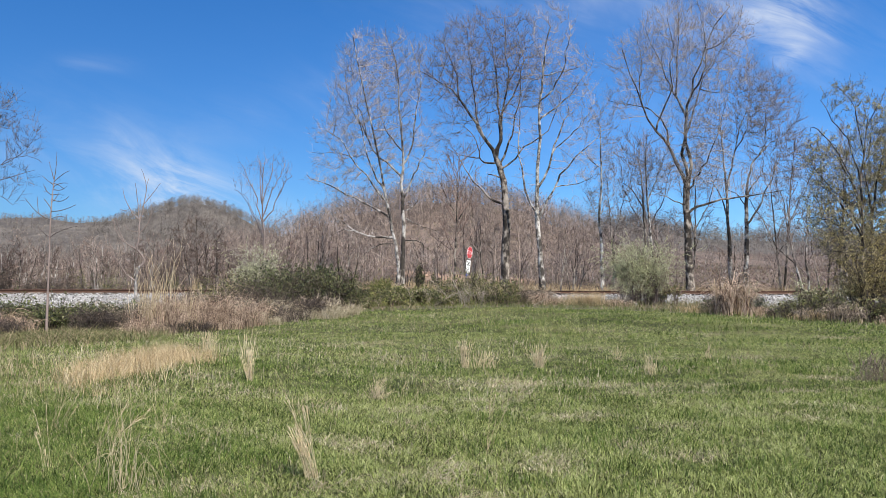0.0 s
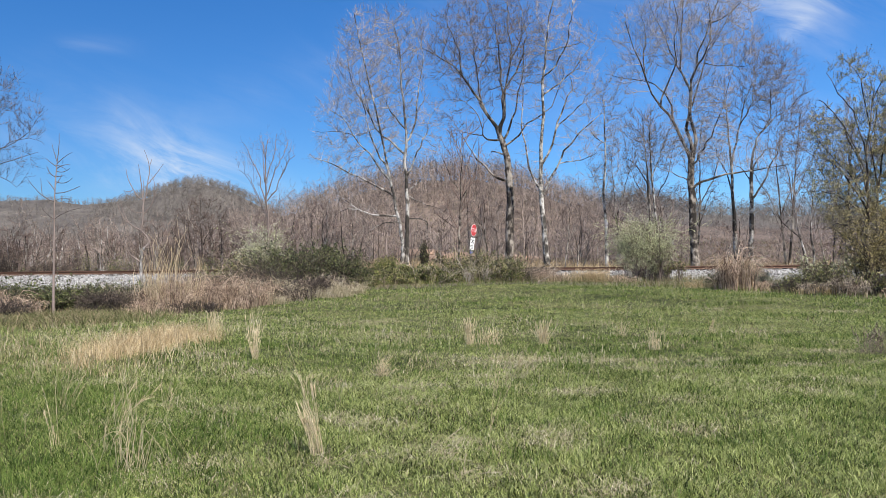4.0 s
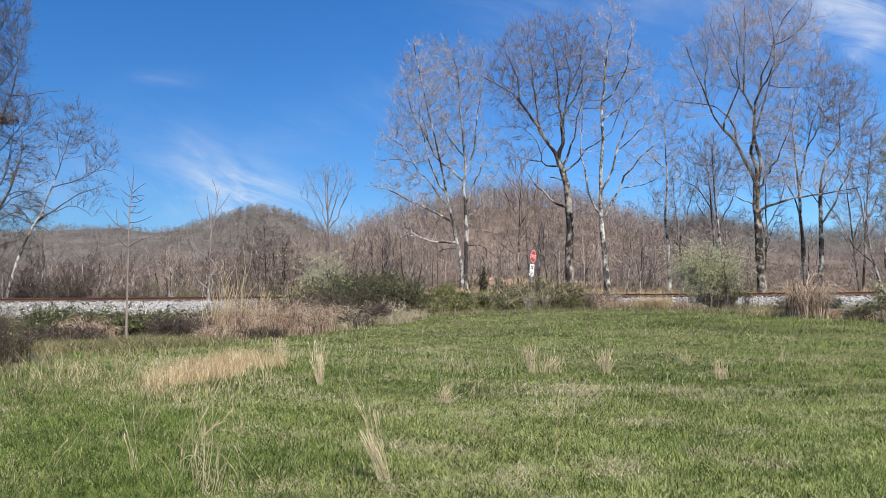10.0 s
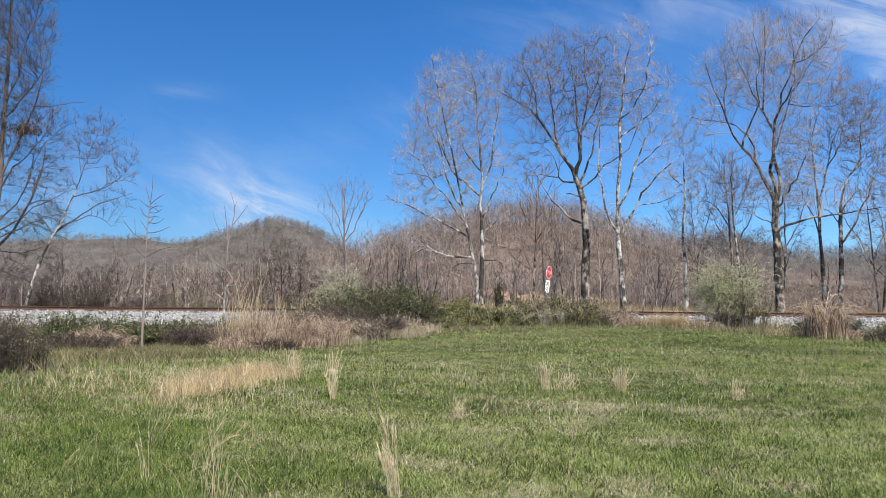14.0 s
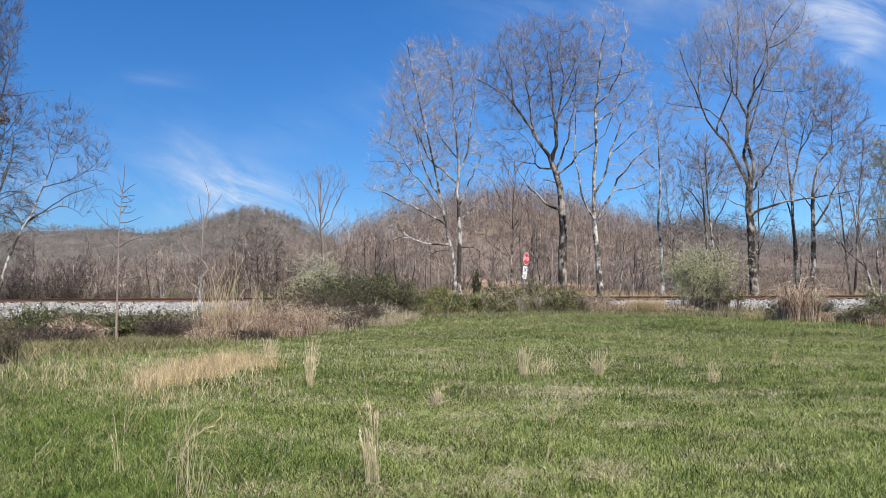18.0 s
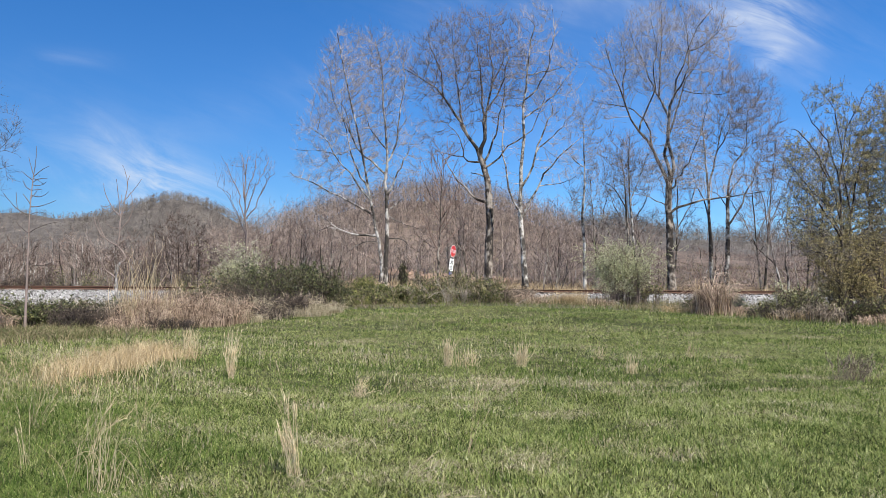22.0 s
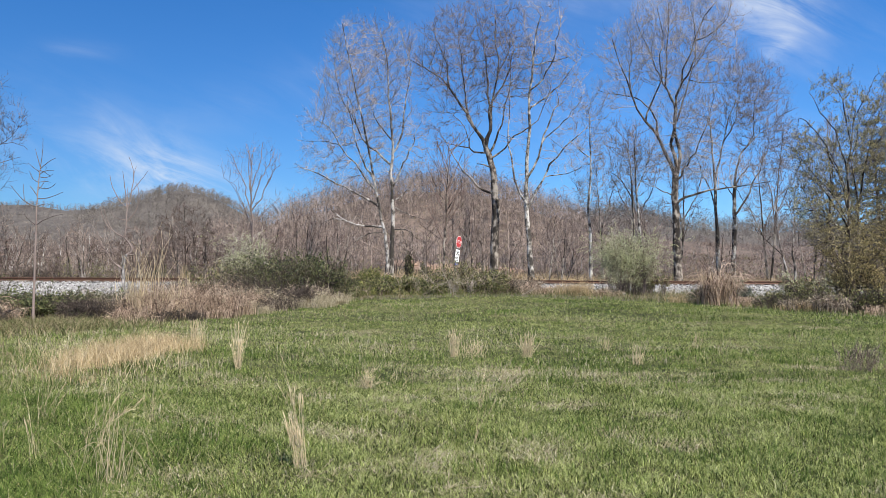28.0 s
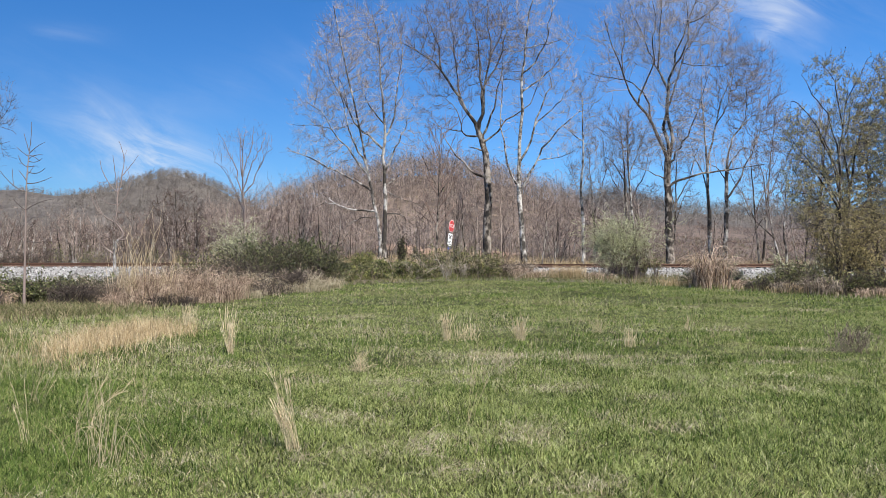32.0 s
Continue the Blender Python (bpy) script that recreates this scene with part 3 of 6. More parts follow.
def limb_path(start, mid, tip, depth, m, wobble):
    """A limb that leaves its parent at start, bends through mid and ends at tip (both in the tree's own x and z), going back by depth degrees."""
    go = math.tan(radians(depth)) * math.hypot(tip[0] - start[0], tip[1] - start[2])
    end = np.array([tip[0], start[1] + go, tip[1]])
    half = np.array([mid[0], start[1] + go * 0.45, mid[1]])
    ctrl = 2 * half - 0.5 * (start + end)
    s = np.linspace(0, 1, m)[:, None]
    P = (1 - s) ** 2 * start + 2 * s * (1 - s) * ctrl + s * s * end
    size = np.linalg.norm(end - start)
    return P + np.cumsum(rng.normal(0, wobble * size / m, P.shape), 0) * np.sin(s * np.pi) ** 0.5


def fill_crown(seeds, goals, stride, reach, kill, rounds, lift, straight):
    """Branches that grow from the seeds towards scattered goals until the crown is filled: places and parents."""
    pos, up = [tuple(p) for p in seeds], [-1] * len(seeds)
    P = np.array(pos)
    near = np.full(len(goals), 1e9)
    who = np.zeros(len(goals), int)
    fresh, made = 0, {}
    for _ in range(rounds):
        N = np.array(pos[fresh:])
        if not len(N):
            break
        d = np.linalg.norm(goals[:, None] - N[None], axis=-1)
        j = d.argmin(1)
        dj = d[np.arange(len(goals)), j]
        better = dj < near
        near[better], who[better] = dj[better], j[better] + fresh
        fresh = len(pos)
        live = near > kill
        goals, near, who = goals[live], near[live], who[live]
        pull = near < reach
        if not pull.any():
            break
        P = np.array(pos)
        way = unit(goals[pull] - P[who[pull]])
        nodes, inv = np.unique(who[pull], return_inverse=True)
        total = np.zeros((len(nodes), 3))
        np.add.at(total, inv, way)
        back = np.array([up[n] for n in nodes])
        ahead = np.where(back[:, None] >= 0, unit(P[nodes] - P[np.maximum(back, 0)] + 1e-9), 0)
        step_to = unit(unit(total) + ahead * straight + rng.normal(0, 0.12, total.shape) + np.array([0, 0, lift])) * stride
        for n, p in zip(nodes, P[nodes] + step_to):
            made[n] = made.get(n, 0) + 1
            if made[n] <= 3:
                pos.append(tuple(p))
                up.append(int(n))
    return np.array(pos), np.array(up)


def crown_tree(name, label, x, y, limbs, crown, bark=BARK, limb_bark=None, twig=TWIG, sink=0.15, group="bare trees along the railway", density=13, stride=0.34, clear=0.35, fork=False,
               twigs=4, tip=0.0142, fine=0.0062, lift=0.13, buds=None, bud_size=0.05, category="tree", wobble=0.2, wide=0.8, hang=0.0, sprig=0.85, floor=0.0, straight=0.5):
    """A tree whose limbs are laid out one by one and whose branches then fill the crown.
    limbs: parent (-1: the ground), share of the way along it (or foot's x), bend x and z, tip x and z, foot radius, degrees back. crown: ovals of centre x and z, half width, half height."""
    root = thing(name, label, category, x, y, float(ground_z(x, y)) - sink, group)
    paths, boles, radii = [], [], []
    seeds, owner, thick = [], [], []
    for k, (parent, f, mx, mz, tx, tz, r, dep) in enumerate(limbs):
        m = 18 if parent < 0 else 12
        if parent < 0:
            start = np.array([f, rng.uniform(-0.1, 0.1), 0.0])
        else:
            pp = paths[parent]
            g = min(f, 0.995) * (len(pp) - 1)
            i = min(int(g), len(pp) - 2)
            start = pp[i] * (1 - g + i) + pp[i + 1] * (g - i)
            r = min(r, radii[parent][i] * 0.9)
        P = limb_path(start, (mx, mz), (tx, tz), dep + rng.uniform(-4, 4), m, wobble * (0.35 if parent < 0 else 1.0))
        s = np.linspace(0, 1, m)
        short = (parent < 0 and fork) or (parent >= 0 and any(q[0] == k and q[1] > 0.99 for q in limbs))
        R = r * (1 if parent < 0 else 0.86) * (1 - (0.30 if short else 0.86) * s ** 0.9) + 0.006
        if parent < 0:
            R = R * (1 + 0.35 * np.exp(-s * 16))
        R = R * (1 + rng.normal(0, 0.05, m))
        bole = part("trunk" if parent < 0 else "limb", tubes(P[None], R[None], 9 if parent < 0 else 6), bark if parent < 0 else limb_bark or bark, root, smooth=True)
        paths.append(P)
        boles.append(bole)
        radii.append(R)
        steps = max(4, int(np.linalg.norm(P[-1] - P[0]) / 0.5))
        t = np.linspace(clear if parent < 0 else 0.12, 1, steps)
        Q = np.stack([np.interp(t, s, P[:, c]) for c in range(3)], -1)
        seeds.append(Q)
        owner += [k] * steps
        thick.append(np.interp(t, s, R))
    seeds, thick = np.concatenate(seeds), np.concatenate(thick)
    goals = []
    for cx, cz, rx, rz in crown:
        n = int(density * rx * rz * rx * wide * 4.19 * 0.36)
        v = unit(rng.normal(size=(n, 3))) * (rng.uniform(0, 1, (n, 1)) ** 0.36)
        goals.append(v * np.array([rx, rx * wide, rz]) + np.array([cx, seeds[:, 1].mean() * 0.5, cz]))
    goals = np.concatenate(goals)
    goals = goals[goals[:, 2] > floor]
    pos, up = fill_crown(seeds, goals, stride, 3.4, stride * 1.25, 70, lift, straight)
    n0, n = len(seeds), len(pos)
    tips = np.zeros(n)
    kids = np.bincount(up[n0:], minlength=n)
    tips[kids == 0] = 1
    heir, best = np.full(n, -1), np.zeros(n)
    top = np.arange(n)
    for i in range(n - 1, n0 - 1, -1):
        tips[up[i]] += tips[i]
        if tips[i] > best[up[i]]:
            best[up[i]], heir[up[i]] = tips[i], i
    for i in range(n0, n):
        top[i] = i if up[i] < n0 else top[up[i]]
    limit = np.zeros(n)
    limit[:n0] = thick * 0.62
    rad = tip * tips ** 0.46
    for i in range(n0, n):
        limit[i] = limit[up[i]] if up[i] < n0 else limit[up[i]] * 0.985
        rad[i] = min(rad[i], limit[i])
    # ease the kinks out of each run
    for _ in range(2):
        keep = pos.copy()
        i = np.arange(n0, n)
        i = i[heir[i] >= 0]
        pos[i] = keep[i] * 0.5 + (keep[up[i]] + keep[heir[i]]) * 0.25
    k = 4
    ang = np.arange(k) * 2 * np.pi / k

    def ring(at, way, r):
        ref = np.where(np.abs(way[:, 1:2]) > 0.85, np.array([1.0, 0, 0]), np.array([0, 1.0, 0]))
        A = unit(np.cross(way, ref))
        B = np.cross(way, A)
        return at[:, None] + (A[:, None] * np.cos(ang)[:, None] + B[:, None] * np.sin(ang)[:, None]) * r[:, None, None]

    idx = np.arange(n0, n)
    way = unit(pos[idx] - pos[up[idx]])
    ends = ring(pos[idx], way, rad[idx])
    foots = ring(pos[up[idx]], way, rad[idx])
    mine = (up[idx] >= n0) & (heir[up[idx]] == idx)
    order = np.argsort(top[idx], kind="stable")
    groups = np.split(order, np.nonzero(np.diff(top[idx][order]))[0] + 1) if len(order) else []
    loose = []
    for gidx in groups:
        V, at, F, c = [], {}, [], 0
        for a in gidx:
            i = idx[a]
            at[i] = c
            V.append(ends[a])
            c += k
            if mine[a]:
                b = at[up[i]]
            else:
                b = c
                V.append(foots[a])
                c += k
            e = at[i]
            F += [(b + q, b + (q + 1) % k, e + (q + 1) % k, e + q) for q in range(k)]
        V, F = np.concatenate(V), np.array(F)
        if len(gidx) < 12:
            loose.append((V, F))
        else:
            part("branch", (V, F), twig, boles[owner[up[top[idx[gidx[0]]]]]])
    # the finest twigs, on the thin ends
    thin = idx[tips[idx] <= 6]
    start = np.repeat(pos[thin], twigs, 0)
    d = np.repeat(unit(pos[thin] - pos[up[thin]]), twigs, 0)
    start = start - d * stride * rng.uniform(0, 1, (len(d), 1))
    away = unit(start - np.array([np.mean([c[0] for c in crown]), 0, np.mean([c[1] for c in crown]) * 0.8]))
    d = unit(d * 0.6 + unit(rng.normal(size=d.shape)) * 0.62 + away * 0.55 + np.array([0, 0, 0.15 + lift - hang]))
    L = sprig * rng.uniform(0.3, 1.35, len(d))
    bend = unit(d + rng.normal(0, 0.2, d.shape) + np.array([0, 0, 0.12 - hang]))
    A = np.stack([start, start + d * L[:, None] * 0.5, start + d * L[:, None] * 0.5 + bend * L[:, None] * 0.5], 1)
    B, LB, _, _ = grow(A, L, 2, 0.2, 0.6, 42, 0.03 - hang, 2)
    loose.append(ribbons(A, np.full((len(A), 3), fine) * np.array([1, 0.85, 0.55])))
    loose.append(ribbons(B, np.full((len(B), 2), fine * 0.8) * np.array([1, 0.6])))
    part("twigwork", join(*loose), twig, root, kind="stuff")
    if buds:
        mat, per, chance = buds
        leaves_on(root, "foliage", A, per, bud_size, mat, chance)
    return root


crown_tree("sycamore_tree", "bare pale-barked tree with a forked trunk and low sweeping limb", -3.21, 58.0,
    [(-1, 0.04, 0.0, 9.2, -0.8, 19.1, 0.19, 0), (-1, -0.38, -0.5, 6.6, -3.4, 18.9, 0.17, -3), (1, 0.53, -3.1, 9.8, -5.9, 12.3, 0.11, 6),
    (1, 0.57, -2.2, 10.5, -3.1, 14.4, 0.09, -8), (0, 0.50, -2.2, 12.2, -4.5, 17.2, 0.11, 8), (1, 0.47, -3.8, 7.4, -6.9, 8.8, 0.10, -6),
    (1, 0.38, -2.9, 4.5, -5.3, 6.0, 0.11, -8), (6, 0.45, -4.0, 4.7, -5.2, 4.2, 0.05, 4), (1, 0.35, -2.0, 3.5, -2.9, 2.7, 0.05, -6),
    (0, 0.40, 1.5, 9.5, 2.4, 12.1, 0.09, -8), (0, 0.35, 0.9, 6.7, 1.6, 7.4, 0.07, 6), (0, 0.33, 1.5, 5.2, 2.9, 4.6, 0.05, -5),
    (0, 0.23, 1.3, 3.9, 1.7, 3.2, 0.06, 4), (0, 0.60, -1.0, 12.6, -1.3, 13.5, 0.06, 8), (0, 0.55, 0.5, 13.5, 0.6, 19.9, 0.12, 5),
    (14, 0.35, 1.1, 12.5, 1.6, 13.3, 0.05, -6), (2, 0.50, -4.7, 10.6, -6.6, 10.6, 0.06, -6), (4, 0.50, -3.6, 14.3, -4.9, 14.3, 0.06, 6)],
    [(-2.0, 13.6, 3.9, 6.4), (0.2, 17.5, 1.9, 2.6), (-4.9, 11.0, 2.2, 2.9), (1.8, 10.5, 1.5, 2.6), (-2.9, 17.6, 2.1, 2.3), (-4.6, 8.4, 2.5, 1.4), (-3.8, 4.8, 1.9, 0.8)], bark=BARK_PALE, limb_bark=BARK_PALE, twig=TWIG_PALE, density=12)
crown_tree("oak_tree", "tall bare dark-trunked tree leaning, with a curved low limb", 4.72, 60.0,
    [(-1, 0.00, 0.1, 6.3, -0.5, 10.7, 0.33, 0), (0, 1.00, -2.4, 14.1, -6.6, 17.7, 0.18, -6), (0, 1.00, -0.3, 14.5, -0.7, 20.2, 0.18, 6),
    (0, 1.00, 0.3, 15.6, 0.1, 21.7, 0.15, -4), (0, 0.57, -1.6, 7.9, -3.6, 10.8, 0.13, -8), (0, 0.95, -1.9, 11.0, -0.8, 13.0, 0.09, 6),
    (5, 0.62, -3.0, 13.0, -4.4, 13.6, 0.08, -6), (0, 0.88, 2.4, 12.4, 4.8, 16.8, 0.09, 7), (0, 0.93, 0.8, 13.6, 1.2, 17.8, 0.10, -8),
    (1, 0.62, -3.9, 18.5, -4.6, 21.4, 0.09, 6), (1, 0.28, -2.4, 15.7, -2.8, 20.2, 0.11, -6), (3, 0.45, 1.3, 18.3, 1.1, 22.4, 0.09, 8),
    (0, 0.78, -0.7, 9.4, -1.2, 9.5, 0.09, 0), (5, 0.45, -3.0, 11.0, -4.0, 11.7, 0.06, 8), (3, 0.65, 2.0, 19.4, 2.9, 20.3, 0.07, -5)],
    [(-1.5, 17.5, 4.4, 4.9), (-5.4, 17.6, 2.0, 2.7), (1.0, 19.2, 2.2, 3.6), (-3.7, 12.5, 1.9, 2.3), (2.7, 16.9, 1.8, 2.7)], fork=True, clear=0.8)
crown_tree("sycamore_tree", "tall straight bare tree with whitish bark and a dark side stem", 7.57, 58.0,
    [(-1, 0.00, 0.1, 10.0, 0.5, 20.1, 0.21, 0), (0, 0.23, -0.8, 9.2, -1.8, 15.2, 0.12, -6), (0, 0.72, -0.3, 16.5, -0.6, 19.3, 0.09, 6),
    (0, 0.28, 1.9, 9.2, 4.3, 11.7, 0.11, -8), (0, 0.40, 1.4, 11.9, 1.9, 15.1, 0.10, 8), (3, 0.30, 2.3, 8.5, 3.7, 8.9, 0.05, -4),
    (0, 0.65, 1.4, 15.3, 4.0, 18.1, 0.09, 7), (0, 0.72, 1.1, 17.7, 1.8, 21.4, 0.09, -5), (4, 0.30, 2.4, 12.5, 3.7, 14.3, 0.06, -6),
    (0, 0.82, 1.7, 16.9, 3.3, 17.7, 0.06, 4), (1, 0.70, -1.7, 11.1, -2.5, 11.4, 0.04, 5)],
    [(0.6, 17.5, 2.3, 4.9), (2.5, 15.1, 2.0, 4.3), (-1.4, 12.6, 1.3, 3.1), (2.4, 9.8, 1.9, 1.8), (-1.0, 8.6, 1.1, 2.0)], bark=BARK_WHITE, limb_bark=BARK_PALE, twig=TWIG_PALE, density=12)
crown_tree("oak_tree", "broad-crowned tall bare tree with many upright limbs", 19.36, 60.0,
    [(-1, 0.00, 0.1, 5.3, 0.1, 9.6, 0.33, 0), (0, 0.90, -1.5, 13.7, -5.4, 19.6, 0.20, -5), (0, 0.97, -0.3, 15.6, -0.4, 23.0, 0.20, 5),
    (0, 0.97, 0.6, 15.2, 2.7, 22.5, 0.18, -7), (2, 0.35, 2.0, 16.0, 4.7, 22.0, 0.13, 8), (0, 0.85, 1.0, 10.6, 2.5, 15.1, 0.11, -10),
    (0, 0.62, 2.9, 7.7, 7.0, 8.4, 0.13, -12), (1, 0.40, -2.9, 15.0, -6.0, 16.0, 0.10, 8), (1, 0.55, -1.9, 17.4, -2.1, 21.6, 0.11, -8),
    (2, 0.50, -1.6, 18.3, -3.0, 22.1, 0.10, 6), (0, 0.70, -1.6, 7.9, -3.5, 8.8, 0.06, -6), (3, 0.53, 1.2, 18.7, 1.1, 22.2, 0.10, 6),
    (4, 0.55, 3.9, 16.8, 5.8, 17.2, 0.08, -6), (1, 0.75, -3.7, 18.8, -3.8, 21.0, 0.08, 6), (3, 0.80, 3.3, 20.8, 4.0, 22.8, 0.08, -6)],
    [(-0.3, 19.4, 4.3, 4.3), (-4.1, 18.6, 2.2, 2.6), (3.3, 19.7, 2.3, 3.9), (0.4, 13.7, 2.7, 3.1), (-4.8, 15.3, 1.8, 1.5), (0.6, 10.4, 3.2, 2.0), (3.6, 9.4, 2.6, 1.2)], twig=TWIG_PALE, fork=True, clear=0.75, lift=0.22, sprig=0.95)
crown_tree("hickory_tree", "slim bare tree with grey bark curving upward", 24.05, 64.0,
    [(-1, 0.00, -0.3, 8.2, -1.1, 14.4, 0.19, 0), (0, 0.47, 0.6, 12.5, 2.4, 16.6, 0.13, 8), (1, 0.53, 1.8, 15.3, 2.2, 19.2, 0.09, -6),
    (0, 0.38, -1.2, 9.6, -2.2, 11.4, 0.07, 6)],
    [(1.8, 16.4, 2.4, 3.5), (-1.1, 13.7, 2.0, 2.6), (-1.8, 10.1, 1.2, 1.4)], bark=BARK_PALE, twig=TWIG, density=22)
crown_tree("hickory_tree", "bare forked tree with grey bark and spreading limbs", 24.33, 62.0,
    [(-1, 0.00, 0.2, 5.3, 0.1, 8.2, 0.19, 0), (0, 0.93, 0.9, 10.8, 2.9, 12.7, 0.13, 6), (0, 0.55, 1.6, 8.4, 2.7, 11.5, 0.11, -6),
    (0, 0.95, 1.1, 9.3, 2.3, 9.9, 0.09, 8), (1, 0.60, 1.9, 14.1, 2.3, 17.7, 0.09, -6), (0, 0.75, -0.5, 8.2, -1.6, 8.7, 0.06, 5)],
    [(2.4, 14.8, 2.4, 3.9), (3.5, 11.4, 2.1, 2.7), (1.2, 11.5, 1.6, 2.3)], bark=BARK_PALE, twig=TWIG, fork=True, clear=0.7, density=22)
for x, y, h, bx, lab in ((17.6, 63, 11.5, -0.9, "thin bare tree leaning among taller trunks"), (21.4, 66, 13.0, 0.7, "bare grey tree behind a broad-crowned tree"), (14.2, 64, 10.5, -0.5, "slim bare tree with fine grey twigs"), (28.0, 63, 13.5, 0.8, "bare tree with upswept grey limbs"), (26.4, 60, 10.0, -0.8, "thin bare forked tree by the rails"), (31.5, 61, 12.0, 0.5, "bare bushy-crowned tree beyond the rails")):
    crown_tree("young_tree", lab, x, y, [(-1, 0.0, bx * 0.3, h * 0.45, bx, h * 0.95, 0.10, 0), (0, 0.45, -1.2 + bx, h * 0.68, -2.0 + bx, h * 0.84, 0.05, 6), (0, 0.5, 1.2 + bx, h * 0.7, 1.9 + bx, h * 0.9, 0.05, -6), (0, 0.36, 1.1 + bx * 0.4, h * 0.5, 2.2, h * 0.58, 0.04, 8), (0, 0.34, -1.2, h * 0.46, -2.2, h * 0.52, 0.035, -8)],
               [(bx, h * 0.8, 2.1, h * 0.24), (bx * 0.5, h * 0.52, 2.1, h * 0.16)], density=13, clear=0.3)
crown_tree("birch_tree", "slender bare tree with pale mottled bark", 12.75, 62.0,
    [(-1, 0.09, 0.2, 7.5, 0.0, 14.1, 0.15, 0), (0, 0.33, 0.5, 6.6, 0.9, 8.0, 0.06, 5), (0, 0.68, -0.6, 11.1, -1.2, 12.1, 0.05, -5)],
    [(0.2, 12.5, 1.6, 3.9), (0.3, 7.5, 1.4, 2.3)], bark=BARK_WHITE, twig=TWIG_PALE, density=22)
crown_tree("young_tree", "thin bare roadside tree with dark bark", 15.71, 59.0,
    [(-1, 0.08, -0.1, 6.8, -0.4, 11.3, 0.11, 0), (0, 0.47, -1.1, 8.1, -2.3, 8.8, 0.05, 5)],
    [(-1.1, 10.3, 1.8, 2.6)], density=22)
crown_tree("young_tree", "thin bare tree with pale bark among taller trees", 16.08, 58.0,
    [(-1, 0.00, -0.2, 7.6, -0.7, 11.8, 0.10, 0), (0, 0.47, 0.5, 9.3, 0.8, 11.0, 0.05, -5)],
    [(-0.1, 10.1, 1.9, 2.8)], bark=BARK_PALE, density=22)
bare_tree("young_tree", "thin bare leaning tree with forked top", 18.0, 61, [(-1, 0, 9.5, -8, -14, 0.09, 0), (0, 3, 5, -34, -14, 0.04, 4)], n1=22, n2=8, n3=5, n4=2)
bare_tree("young_tree", "small bare forked tree beside the track", 25.6, 54, [(-1, 0, 8, -20, -4, 0.11, 0), (-1, 0.1, 7.5, 4, -2, 0.10, 0), (0, 3, 4.5, -50, -24, 0.05, 4)], bark=BARK_PALE, n1=20, n2=8, n3=5, n4=2)
crown_tree("oak_tree", "tall bare tree with dark drooping lower branches", -40.14, 54.0,
    [(-1, -0.09, 0.1, 12.6, -0.6, 31.8, 0.34, 0), (0, 0.23, 2.5, 9.1, 4.3, 13.9, 0.16, -6), (0, 0.45, 1.8, 16.5, 2.3, 21.8, 0.12, 6), (0, 0.55, -2.0, 18.0, -3.1, 22.9, 0.12, -6), (0, 0.28, 2.8, 7.2, 6.7, 8.1, 0.08, -8), (0, 0.30, 3.0, 8.2, 6.2, 10.2, 0.08, 6),
     (0, 0.62, 1.2, 21.4, 1.4, 27.2, 0.10, 8), (1, 0.57, 4.1, 11.3, 6.0, 12.9, 0.07, 5), (0, 0.60, 2.7, 17.8, 4.3, 19.5, 0.08, -7), (0, 0.25, 2.5, 5.3, 5.4, 5.9, 0.07, -6), (0, 0.53, -2.3, 14.5, -4.3, 16.7, 0.08, 5), (0, 0.23, 2.0, 4.5, 5.0, 2.7, 0.07, -6),
     (0, 0.20, 3.2, 2.9, 6.6, 1.8, 0.06, 5), (0, 0.33, 1.6, 10.0, 2.4, 15.2, 0.10, 8), (1, 0.40, 3.7, 9.1, 6.0, 8.9, 0.06, -8), (0, 0.42, 2.2, 12.4, 4.6, 14.9, 0.10, -6), (13, 0.55, 2.9, 12.6, 4.0, 14.3, 0.06, 6), (0, 0.28, 1.6, 3.6, 2.8, 1.7, 0.05, 6),
     (4, 0.53, 4.9, 6.9, 6.1, 5.9, 0.05, 5), (9, 0.62, 4.5, 4.2, 5.9, 4.0, 0.04, -5), (2, 0.50, 3.4, 16.9, 5.9, 17.3, 0.07, 6)],
    [(0.9, 21.9, 3.4, 7.6), (2.8, 14.3, 3.0, 3.0), (3.6, 10.8, 2.5, 2.2), (2.8, 7.6, 3.0, 1.8), (2.9, 4.4, 2.3, 1.9), (-2.5, 19.3, 2.4, 7.2), (1.4, 28.1, 1.8, 3.2)], density=12, clear=0.12, hang=0.06, tip=0.016, fine=0.0085, twig=DARK_TWIG, bark=DARK_TWIG, limb_bark=DARK_TWIG, sprig=1.0, wobble=0.14, floor=1.2)
